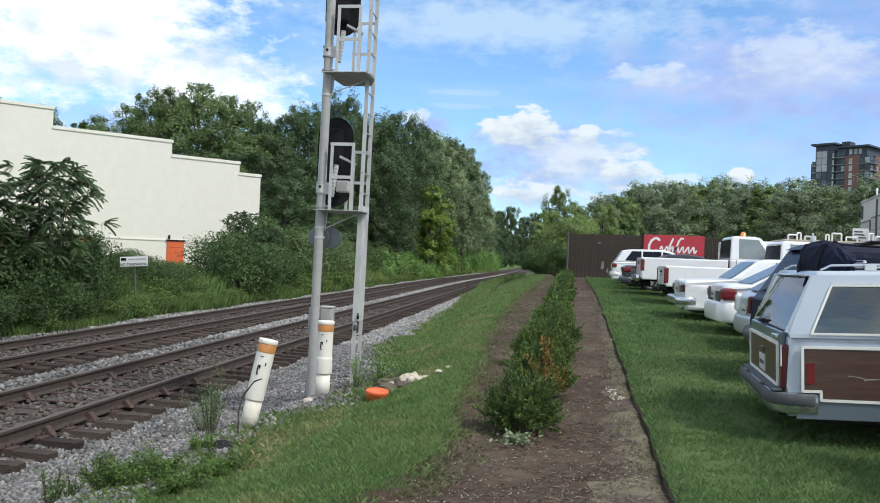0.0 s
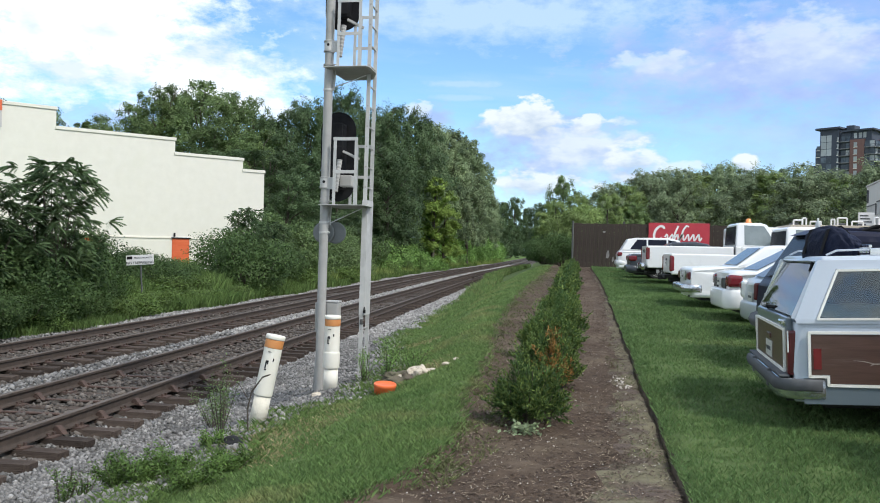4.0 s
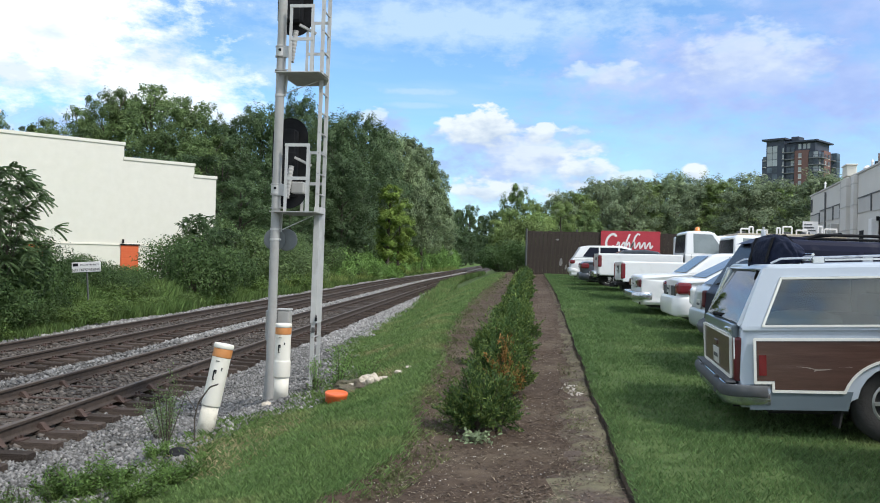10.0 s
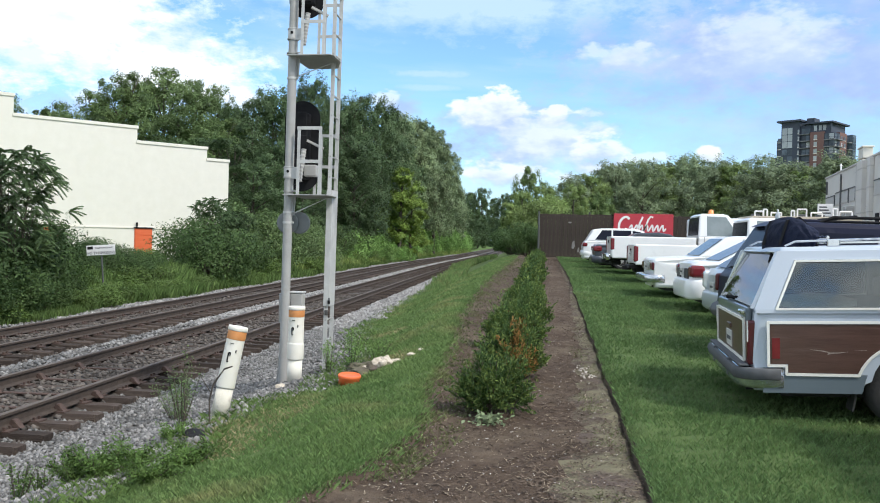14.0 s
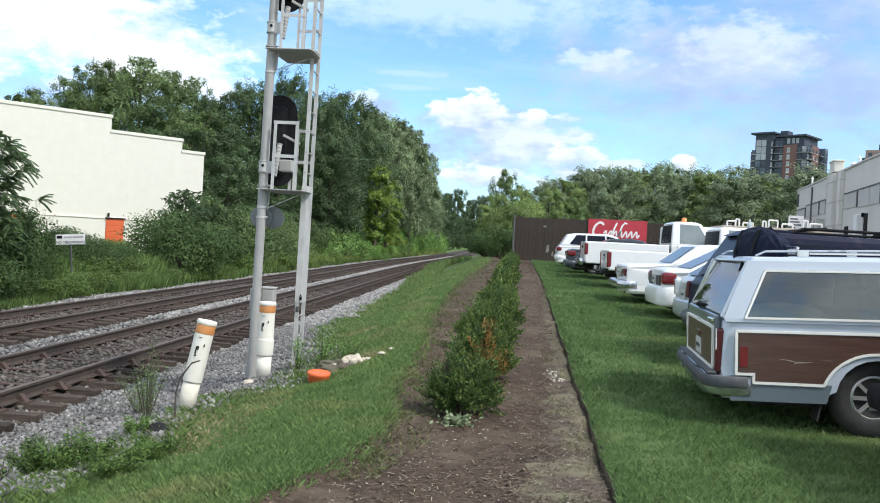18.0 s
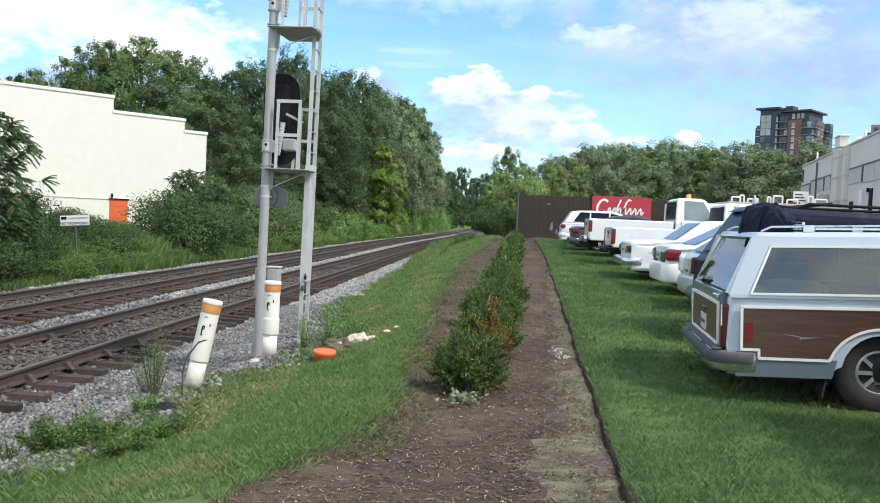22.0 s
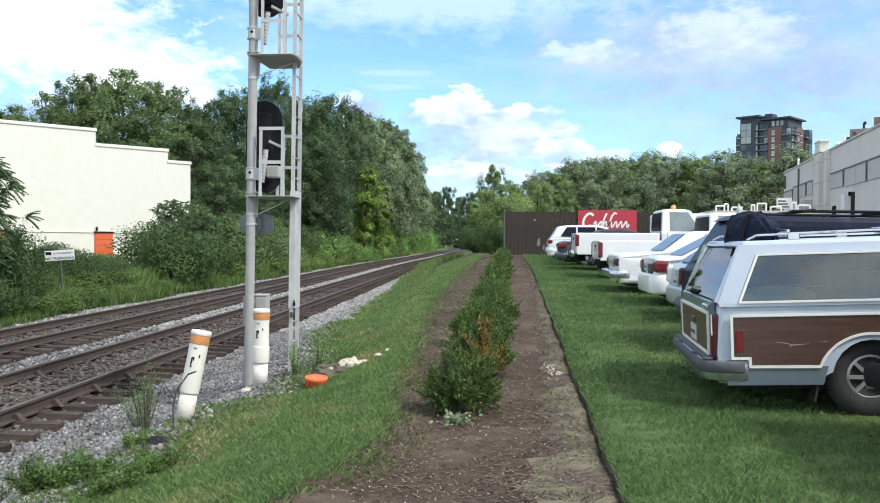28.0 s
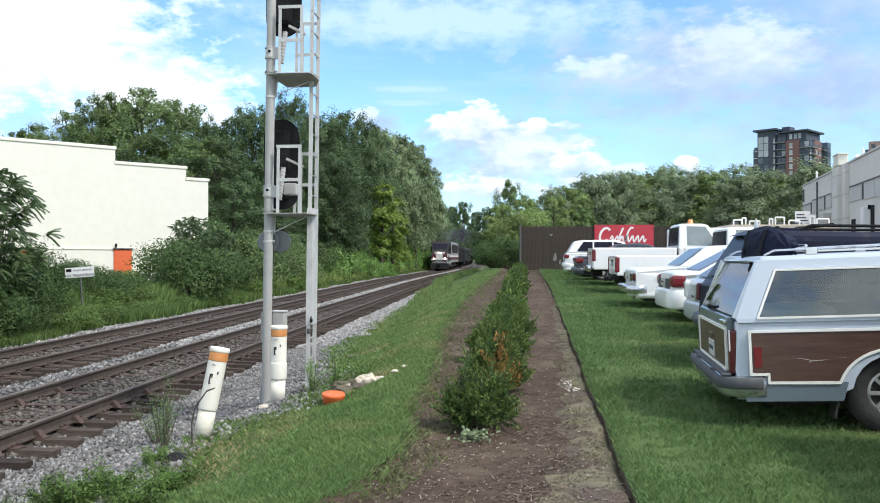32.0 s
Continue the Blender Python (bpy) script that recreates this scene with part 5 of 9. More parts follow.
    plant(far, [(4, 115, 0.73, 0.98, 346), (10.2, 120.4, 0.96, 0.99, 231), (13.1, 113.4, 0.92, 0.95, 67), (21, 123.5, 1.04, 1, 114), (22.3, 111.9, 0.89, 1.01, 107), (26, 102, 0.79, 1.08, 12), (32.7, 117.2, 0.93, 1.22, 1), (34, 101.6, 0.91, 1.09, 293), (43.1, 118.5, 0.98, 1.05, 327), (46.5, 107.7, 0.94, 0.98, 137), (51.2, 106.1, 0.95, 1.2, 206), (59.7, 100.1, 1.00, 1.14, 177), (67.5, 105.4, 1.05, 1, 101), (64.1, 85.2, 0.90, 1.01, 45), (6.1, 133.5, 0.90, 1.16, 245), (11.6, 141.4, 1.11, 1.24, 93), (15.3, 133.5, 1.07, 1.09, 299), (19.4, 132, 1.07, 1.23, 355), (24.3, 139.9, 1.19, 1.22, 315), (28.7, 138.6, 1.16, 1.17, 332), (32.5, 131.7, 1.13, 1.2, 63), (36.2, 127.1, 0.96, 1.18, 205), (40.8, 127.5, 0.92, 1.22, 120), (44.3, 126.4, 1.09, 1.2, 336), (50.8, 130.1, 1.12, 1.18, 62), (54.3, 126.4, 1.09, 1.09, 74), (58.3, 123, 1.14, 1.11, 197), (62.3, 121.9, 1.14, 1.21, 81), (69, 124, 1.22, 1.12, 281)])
    poplar = make_tree("pale willowy tree in the wood behind the lot", 13.0, 4.4, 47, LEAF_WILLOW, 0.26, 27000, 0.0, "trees behind the lot", 26, 0.42)
    plant(poplar, [(6.4, 115.9, 0.80, 0.96, 283), (17.6, 124.9, 0.97, 1.17, 196), (24.5, 109.5, 0.88, 1.14, 2), (34.1, 112.8, 0.87, 1, 4), (44.4, 112.4, 0.91, 1.22, 21), (52, 96.6, 0.94, 0.95, 187), (68, 96.2, 0.96, 1.17, 168)])
    end = make_tree("dark tree closing the view down the line", 9.5, 4.0, 53, LEAF_DARK, 0.32, 13000, 0.06, "trees at the bend", 16)
    plant(end, [(-7.0, 160, 1.25, 0.9, 0), (-4.5, 158, 1.05, 1.0, 60), (-1, 150, 0.8, 1.0, 120), (2.5, 145, 0.75, 1, 180), (-3.0, 205, 1.2, 1.1, 240), (-25, 215, 1.2, 1.2, 300), (-23.8, 322, 1.38, 1.0, 15), (-29.5, 327, 1.5, 1.2, 75), (-36, 318, 1.7, 1.3, 135), (-23.0, 287, 1.15, 0.95, 195), (-28.0, 282, 1.4, 1.1, 255), (-22.0, 252, 1.0, 0.9, 315), (-26.5, 246, 1.25, 1.1, 5), (-20.6, 204, 0.85, 0.8, 65), (-20.2, 174, 0.8, 0.75, 125), (-12.0, 335, 1.35, 1.0, 185), (2, 215, 1.25, 1.4, 20), (8, 205, 1.2, 1.4, 45), (-32, 300, 1.7, 2.0, 10), (-4, 312, 1.6, 2.0, 80), (-2, 300, 1.6, 2.0, 140), (9, 290, 1.5, 2.0, 220), (19, 280, 1.5, 2.0, 270), (-40, 280, 1.7, 2.0, 320), (-22.5, 182, 1.1, 1.2, 99), (-25, 160, 1.1, 1.2, 150), (-5, 262, 1.4, 1.3, 11), (-27, 262, 1.4, 1.5, 11), (-32.5, 430, 3.3, 1.9, 10), (-40, 440, 3.1, 2.6, 80), (-27.5, 455, 2.9, 2.2, 150), (-13.5, 440, 2.3, 2.2, 220), (-8, 430, 2.4, 2.4, 280), (-47, 450, 2.6, 2.6, 330)])


def make_bush(label, H, R, seed, mat, size, per=900, group="bushes", n_clump=12):
    rng = np.random.default_rng(seed)
    b = thing("bush", None, label, "bush", group)
    bm = bmesh.new()
    clumps = []
    for i in range(n_clump):
        a = i * 2.399 + rng.uniform(-0.4, 0.4)
        u = rng.uniform(0, 1) ** 0.6
        z = H * rng.uniform(0.22, 0.78) * (1.1 - 0.35 * u)
        c = (R * 0.75 * u * math.cos(a), R * 0.75 * u * math.sin(a), z)
        cr = R * rng.uniform(0.26, 0.42)
        clumps.append((c, (cr, cr, cr * 0.9)))
        tube(bm, (0.1 * R * math.cos(a), 0.1 * R * math.sin(a), -0.05), c, 0.02 * H + 0.004, 0.006 * H, 5, False)
    part("branchwork", bm, BARK, b)
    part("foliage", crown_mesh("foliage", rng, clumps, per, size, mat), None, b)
    return b


def build_bushes():
    b1 = make_bush("dense green bush on the far side of the tracks", 3.4, 2.4, 61, LEAF_BUSH, 0.125, 1200, "bushes along the tracks", 16)
    spots = [(-17.2, 27, 0.64, 0.62, 40), (-18.6, 28.6, 0.6, 0.65, 170), (-17.7, 29.8, 0.64, 0.62, 280), (-18.3, 32, 0.66, 0.62, 10), (-19.4, 31.2, 0.6, 0.65, 110), (-15.7, 24.4, 0.46, 0.5, 230), (-16.6, 31.4, 0.52, 0.52, 330), (-17, 33.6, 0.52, 0.52, 75), (-14.9, 35.4, 1, 0.9, 0), (-15.9, 20.8, 0.66, 0.75, 0), (-15.2, 18, 0.62, 0.72, 77), (-17.5, 17.5, 0.82, 0.8, 140), (-15.4, 15.6, 0.66, 0.72, 200), (-14.6, 13.2, 0.6, 0.65, 250), (-18, 23.5, 0.6, 0.78, 30), (-14, 19.6, 0.5, 0.55, 15), (-14.2, 22, 0.42, 0.5, 160), (-13.7, 16.6, 0.42, 0.5, 20), (-13.5, 14.9, 0.36, 0.48, 110), (-13.7, 18.3, 0.4, 0.46, 210), (-14, 20.9, 0.36, 0.44, 300), (-13.6, 13.2, 0.36, 0.5, 60), (-15.4, 20.6, 0.92, 0.95, 35), (-14.55, 19.2, 0.7, 0.75, 95), (-17.2, 21.8, 0.92, 0.9, 125), (-16.9, 25.5, 0.86, 0.72, 215), (-18.2, 26.4, 0.8, 0.7, 20), (-15.9, 17.6, 0.8, 0.9, 305), (-14.7, 21.9, 0.5, 0.45, 75), (-17, 39.5, 1, 1, 90), (-16, 40, 0.85, 0.95, 10)]
    plant(b1, spots)
    b6 = make_bush("tall mid-green bush along the foot of the wood", 4.2, 2.6, 63, LEAF_MID, 0.14, 1000, "bushes along the tracks", 20)
    plant(b6, [(-16, 46, 0.95, 0.95, 200), (-16.3, 52, 0.95, 0.95, 300), (-17.5, 45, 1.05, 1.1, 120), (-16.6, 57, 0.95, 0.9, 50), (-16.9, 63, 0.95, 0.9, 150)])
    b2 = make_bush("light green scrub on the bank", 2.0, 1.5, 67, LEAF_SCRUB, 0.12, 1000, "bushes along the tracks", 14)
    plant(b2, [(-13.45, 22.2, 0.42, 0.6, 15), (-13.75, 24.2, 0.46, 0.5, 25), (-13.5, 23.5, 0.40, 0.55, 125), (-14.4, 24.1, 0.5, 0.5, 225), (-14.6, 26.4, 0.42, 0.6, 325), (-20.8, 40, 0.85, 1.2, 10), (-23.2, 38.5, 0.85, 1.2, 100), (-25.6, 36, 0.85, 1.2, 200), (-18.6, 42, 0.8, 1.2, 300), (-13.7, 16.2, 0.4, 0.6, 33), (-13.5, 18.6, 0.35, 0.6, 133), (-13.9, 25.6, 0.35, 0.6, 233), (-14.0, 28.6, 0.4, 0.6, 333), (-14.1, 32.0, 0.4, 0.6, 3), (-14.2, 34.8, 0.35, 0.6, 93), (-14.3, 39.0, 0.4, 0.6, 183), (-13.2, 14.4, 0.35, 0.5, 13), (-17.2, 27, 0.9, 1.2, 99), (-15.4, 27.2, 0.6, 1.0, 180), (-15.6, 30, 0.65, 0.9, 310), (-14.2, 20.2, 0.7, 0.8, 60), (-15.6, 24.6, 0.55, 0.9, 340), (-14.6, 36.5, 0.6, 0.8, 10), (-14.8, 43, 0.7, 0.9, 111), (-14.6, 49.5, 0.7, 0.9, 222), (-15.0, 55, 0.75, 0.9, 12), (-15.5, 66, 0.8, 0.9, 84), (-15.8, 74, 0.8, 0.9, 5), (-16.0, 82, 0.9, 0.9, 45), (-16.0, 90, 0.9, 0.9, 145), (-16.2, 99, 0.9, 0.9, 245), (-16.2, 109, 0.9, 0.9, 45)])
    b3 = make_bush("leafy green thicket beside the fence end", 3.4, 2.1, 71, LEAF_BUSH, 0.135, 1100, "bushes at the fence", 16)
    plant(b3, [(-1.5, 53.5, 0.72, 0.8, 0), (-0.9, 50.0, 0.68, 0.6, 130), (-2.15, 60.5, 0.74, 0.84, 200), (-2.5, 66, 0.74, 0.84, 20), (-2.9, 75, 0.8, 0.9, 250), (-3.5, 86, 0.85, 0.9, 33), (1.5, 56, 1.0, 0.9, 140)])
    b5 = make_bush("tall pale green willow scrub behind the fence end", 4.2, 2.1, 79, LEAF_WILLOW, 0.15, 1000, "bushes at the fence", 20)
    plant(b5, [(-0.5, 60, 1.08, 0.92, 100), (-0.9, 65, 1.0, 0.9, 10), (-3.2, 98, 0.95, 1.0, 77), (-3.9, 112, 0.95, 1.0, 9), (0.6, 71, 1.35, 1.1, 190), (-1.4, 78, 1.1, 0.9, 300)])
    b4 = make_bush("light green scrub beside the far track, sunlight put into its leaf colour", 2.3, 1.7, 73, LEAF_LIGHT, 0.15, 760, "bushes along the tracks", 14)
    lot = random.Random(15)
    rows, y = [], 44.0
    while y < 205:
        k = min(1.0, (y - 40) / 45)
        far_k = float(np.interp(y, [80, 115, 200], [1.0, 1.6, 1.8]))
        rows.append((float(weed_edge(y)) - 2.3 + lot.uniform(-0.35, 0.35), y, (0.55 + 0.75 * k) * far_k * lot.uniform(0.85, 1.15), (0.7 + 0.3 * k) * far_k ** 0.6 * lot.uniform(0.9, 1.1), lot.uniform(0, 360)))
        y += lot.uniform(3.6, 6.0) * (1.0 if y < 100 else 0.8)
    plant(b4, rows + [(-16.7, 70, 1.47, 1.22, 20), (-16.9, 77, 1.55, 1.22, 220), (-17.1, 85, 1.55, 1.35, 80), (-17.3, 94, 1.55, 1.35, 180), (-17.5, 104, 1.55, 1.35, 280), (-17.5, 116, 1.55, 1.35, 10), (-17.7, 128, 1.55, 1.35, 70), (-15.5, 80.0, 0.9, 0.8, 20), (-15.4, 83.5, 0.9, 0.8, 140), (-15.0, 87.0, 0.8, 0.8, 250), (-15.6, 92.0, 0.9, 0.85, 70)])
    # sumac with long fronds in front of the white building
    rng = np.random.default_rng(81)
    s = thing("sumac_tree", pose(-14.35, 20.4, ground_at(-14.35, 20.4)), "young sumac tree with drooping feathery leaves", "tree")
    bm = bmesh.new()
    V = []
    for i in range(140):
        a = i * 2.399
        u = (i + 0.5) / 140
        h = 1.4 + 3.1 * u ** 0.8
        r = 1.75 * math.sin(math.pi * (0.22 + 0.66 * u)) ** 0.7 * rng.uniform(0.05, 1.0)
        c = np.array([r * math.cos(a), r * math.sin(a), h])
        if i % 3 == 0:
            tube(bm, (0.05 * math.cos(a), 0.05 * math.sin(a), 0), tuple(c), 0.018, 0.006, 6, False)
        for f in range(8):
            fa = a + rng.uniform(-1.4, 1.4)
            d = unit(np.array([math.cos(fa), math.sin(fa), rng.uniform(-0.7, 0.9)]))
            Lf = rng.uniform(0.28, 0.48)
            side = unit(np.cross(d, [0, 0, 1.0]))
            for k in range(9):
                v = (k + 1) / 9
                p = c + d * Lf * v + np.array([0, 0, -0.35 * v * v * Lf])
                for sg in (-1, 1):
                    l = 0.11 * (1 - 0.4 * v)
                    tip = p + side * sg * l + d * 0.04 + np.array([0, 0, -0.05])
                    wv = d * 0.03
                    V.append([p, (p + tip) / 2 + wv, tip, (p + tip) / 2 - wv])
    part("branchwork", bm, BARK, s)
    part("foliage", quads("foliage", np.array(V), LEAF_DARK), None, s)
    for x, y, h, w, a in ((-15.5, 36.6, 0.90, 0.65, 70), (-15.2, 39.0, 0.78, 0.7, 200), (-15.2, 18.4, 0.85, 1.0, 130)):
        copy_thing(s, Matrix.Translation((x, y, ground_at(x, y))) @ Matrix.Rotation(radians(a), 4, "Z") @ Matrix.Diagonal((w, w, h, 1)))


build_trees()
build_bushes()


def build_hedge_shrub(x, y, H, R, seed, rusty=0.0, label="low yellow-green yew shrub planted in the mulch"):
    """Small upright shrub: many stems, each with short needle-like leaves."""
    rng = np.random.default_rng(seed)
    s = thing("hedge_shrub", pose(x, y, ground_at(x, y) - 0.02), label, "shrub", "shrubs along the path")
    near = y < 16
    n = int((300 if near else 120) * (R / 0.4) ** 1.3)
    bm = bmesh.new()
    P, D, old, tipward = [], [], [], []
    lumps = rng.uniform(0, 6.283, 5)
    for i in range(n):
        a, u = rng.uniform(0, 6.283), rng.uniform(0, 1) ** 0.55
        lump = 1 + 0.16 * math.sin(3 * a + lumps[0]) + 0.10 * math.sin(5 * a + lumps[1])
        base = np.array([0.35 * R * u * math.cos(a), 0.35 * R * u * math.sin(a), 0.0])
        tip = np.array([R * lump * u * math.cos(a), R * lump * u * math.sin(a), H * lump ** 0.5 * (1 - 0.5 * u ** 2.2) * rng.uniform(0.55, 1.12)])
        if i % 3 == 0:
            tube(bm, tuple(base), tuple(base + (tip - base) * 0.9), 0.006, 0.002, 4, False)
        # two or three short side sprigs on each stem
        for k in range(3 if near else 1):
            root = base + (tip - base) * rng.uniform(0.35, 0.8)
            end = tip if k == 0 else root + (tip - base) * 0.30 + rng.normal(0, 0.05, 3)
            m = 24 if near else 14
            v = rng.uniform(0.0, 1.0, (m, 1)) ** 0.8
            P.append(root + (end - root) * v + rng.normal(0, 0.006, (m, 3)))
            D.append(np.repeat(unit(end - root)[None], m, 0))
            old.append(np.full(m, rusty > 0 and math.cos(a + 1.1) > 1 - 1.1 * rusty and rng.uniform() < 0.5))
            tipward.append((v[:, 0] > 0.62) & (u > 0.35))
    P, D, old, tipward = np.concatenate(P), np.concatenate(D), np.concatenate(old), np.concatenate(tipward)
    part("branchwork", bm, BARK, s)
    out = unit(D + rng.normal(0, 0.5, P.shape))
    side = unit(np.cross(out, rng.normal(0, 1, P.shape)))
    L = (0.036 if near else 0.08) * rng.uniform(0.6, 1.3, (len(P), 1))
    V = np.stack([P, P + out * L * 0.5 + side * L * 0.17, P + out * L, P + out * L * 0.5 - side * L * 0.17], 1)
    young = tipward & ~old & (rng.uniform(0, 1, len(P)) < 0.55)
    part("foliage", quads("foliage", V[~old & ~young], LEAF_SHRUB), None, s)
    part("new_growth", quads("new_growth", V[young], LEAF_TIP), None, s, "lighter yellow-green tips")["kind"] = "stuff"
    if old.any():
        part("dry_foliage", quads("dry_foliage", V[old], LEAF_RUST), None, s, "rust-brown dying sprigs")


def build_hedge():
    spec = [(-0.37, 7.05, 0.52, 0.34, 0.0), (-0.28, 8.65, 0.56, 0.36, 0.30), (-0.36, 10.8, 0.60, 0.44, 0.05), (-0.22, 12.9, 0.52, 0.33, 0.0), (-0.24, 14.8, 0.52, 0.36, 0.0)]
    for i, (x, y, H, R, d) in enumerate(spec):
        build_hedge_shrub(x, y, H, R, 100 + i, d, "yew shrub with rust-brown dying sprigs in the mulch" if d > 0.2 else "low yellow-green yew shrub planted in the mulch")
    y = 16.3
    i = 0
    rng = random.Random(7)
    while y < 46:
        build_hedge_shrub(-0.27 + rng.uniform(-0.06, 0.06), y, 0.50 + rng.uniform(-0.06, 0.08), 0.32 + rng.uniform(0, 0.08), 200 + i, 0.0)
        y += rng.uniform(1.6, 2.1)
        i += 1


build_hedge()

# ---- parked vehicles ----


def paint(name, a, rough=0.28, dirt=(0.3, 0.29, 0.27), coat=0.45, spec=0.4):
    b = tuple(min(1, c * 1.06) for c in a)
    return material(name, a, b, 1.2, rough, coat=coat, spec=spec, stain=tuple(0.8 * c + 0.2 * d for c, d in zip(a, dirt)), stain_scale=2.2, stain_at=(0.58, 0.8))


WHITE_PAINT = paint("white_car_paint", (0.78, 0.78, 0.765))
SILVER_PAINT = paint("silver_car_paint", (0.42, 0.45, 0.47))
NAVY_PAINT = paint("dark_navy_paint", (0.016, 0.018, 0.036), 0.42, coat=0.0, spec=0.12)
MAROON_PAINT = paint("dark_maroon_paint", (0.022, 0.007, 0.009), 0.22, coat=0.2, spec=0.25)
WAGON_PAINT = paint("pale_silver_blue_paint", (0.46, 0.51, 0.57))
# grey-blue paint; on the wagon's sill its darkness also carries shade
SILL_SHADE_PAINT = paint("grey_blue_sill_shade_paint", (0.12, 0.15, 0.17))
CREAM_TRIM = material("cream_trim", (0.74, 0.73, 0.66), (0.80, 0.79, 0.73), 8.0, 0.5)
WOODGRAIN = material("woodgrain_panel", (0.062, 0.030, 0.021), (0.098, 0.052, 0.038), 3.0, 0.38, coat=0.15, stretch=(1.2, 12, 14), bump=0.1, stain=(0.15, 0.105, 0.085), stain_scale=1.2, stain_at=(0.6, 0.85))
CHROME = material("chrome", (0.62, 0.63, 0.64), (0.70, 0.70, 0.71), 6.0, 0.14, 1.0)
# near-black colour for the shade inside the coupe's number plate recess
PLATE_SHADE = material("plate_recess_shade", (0.03, 0.03, 0.032), (0.06, 0.06, 0.062), 8.0, 0.5)
DULL_CHROME = material("weathered_bumper_metal", (0.50, 0.53, 0.56), (0.62, 0.64, 0.66), 7.0, 0.22, 0.9, stain=(0.3, 0.31, 0.32), stain_scale=5)
RUBBER = material("tyre_rubber", (0.018, 0.018, 0.018), (0.035, 0.034, 0.033), 9.0, 0.85, bump=0.3, bump_scale=60)
RUB_STRIP = material("grey_rub_strip", (0.06, 0.063, 0.068), (0.09, 0.095, 0.10), 6.0, 0.7)
ALLOY = material("alloy_wheel", (0.38, 0.38, 0.37), (0.50, 0.50, 0.48), 5.0, 0.4, 0.5)
RED_LENS = material("red_tail_lens", (0.13, 0.006, 0.010), (0.18, 0.011, 0.015), 9.0, 0.25, coat=0.3)
DEEP_RED = material("deep_red_lens", (0.07, 0.004, 0.007), (0.10, 0.007, 0.010), 9.0, 0.3, coat=0.2)
CLEAR_LENS = material("clear_lens", (0.70, 0.70, 0.68), (0.78, 0.78, 0.76), 9.0, 0.15, coat=0.7)
AMBER = material("amber_lens", (0.75, 0.25, 0.06), (0.80, 0.30, 0.10), 5.0, 0.3)
DARK_GLASS = material("dark_tinted_glass", (0.014, 0.016, 0.026), (0.024, 0.027, 0.040), 2.0, 0.2, spec=0.02)
PALE_GLASS = material("grey_car_glass", (0.045, 0.055, 0.062), (0.07, 0.082, 0.09), 2.0, 0.1, spec=0.08)
CLEAR_GLASS = glass("clear_car_glass", (0.62, 0.69, 0.68), 1.95)
# opaque plate; brightness seen through and off the glass is in its colour
DOOR_GLASS = material("bright_painted_car_glass", (0.17, 0.20, 0.195), (0.26, 0.295, 0.285), 2.0, 0.08, spec=0.6, coat=0.3)
INTERIOR = material("grey_car_interior", (0.30, 0.31, 0.31), (0.38, 0.39, 0.39), 4.0, 0.9)
# one near-black tone for underbodies, wheel wells and running gear
UNDERSIDE = material("near_black_underside", (0.012, 0.012, 0.012), (0.02, 0.02, 0.019), 4.0, 0.9)
PLATE_WHITE = material("number_plate", (0.46, 0.46, 0.43), (0.54, 0.54, 0.51), 8.0, 0.5)

WHEELS = {}


def wheel_meshes(r, rim_r, kind):
    key = (r, rim_r, kind)
    if key in WHEELS:
        return WHEELS[key]
    turn = pose(0, 0, 0, 90)
    bm = bmesh.new()
    w = 0.105
    prof = [(rim_r, -w * 0.8), (rim_r + 0.02, -w), (r - 0.035, -w), (r - 0.008, -w * 0.8), (r, -w * 0.5), (r, w * 0.5), (r - 0.008, w * 0.8), (r - 0.035, w), (rim_r + 0.02, w), (rim_r, w * 0.8)]
    lathe(bm, prof, 36, turn)
    me = bpy.data.meshes.new("tyre")
    bm.to_mesh(me), bm.free()
    for p in me.polygons:
        p.use_smooth = True
    me.materials.append(RUBBER)
    bm = bmesh.new()
    lathe(bm, [(rim_r + 0.004, 0.055), (rim_r + 0.004, 0.085), (rim_r - 0.015, 0.092), (rim_r - 0.03, 0.07), (rim_r - 0.035, 0.02), (0.03, 0.01)], 32, turn)
    n = {"alloy": 8, "steel": 6, "cap": 10}[kind]
    for i in range(n):
        a = 2 * math.pi * i / n
        c, s = math.cos(a), math.sin(a)
        beam(bm, (c * 0.04, -0.075, s * 0.04), (c * (rim_r - 0.02), -0.062, s * (rim_r - 0.02)), 0.03 if kind != "alloy" else 0.074, 0.03)
    tube(bm, (0, -0.02, 0), (0, -0.10, 0), 0.065, 0.055, 16)
    rim = bpy.data.meshes.new("rim")
    bm.to_mesh(rim), bm.free()
    rim.materials.append(ALLOY if kind != "steel" else SILL_SHADE_PAINT)
    WHEELS[key] = (me, rim)
    return WHEELS[key]


def add_wheels(c, W, axles, r, rim_r, kind="alloy", inset=0.04, zs=None):
    for i, x in enumerate(axles):
        for side in (-1, 1):
            w = new("wheel")
            w.parent = c
            z = r if zs is None else zs[i]
            w.matrix_basis = pose(x, side * (W / 2 - inset - 0.105), z, 0, 0, 0 if side < 0 else 180)
            tyre, rim = wheel_meshes(r, rim_r, kind)
            part("tyre", tyre, None, w)
            part("rim", rim, None, w)


def arch_points(x, r, zb, zc):
    """Points of a wheel arch from rear to front along the sill."""
    a0 = math.asin(max(-1, min(1, (zb - zc) / r)))
    return [(x + r * math.cos(a), zc + r * math.sin(a)) for a in np.linspace(math.pi - a0, a0, 13)]


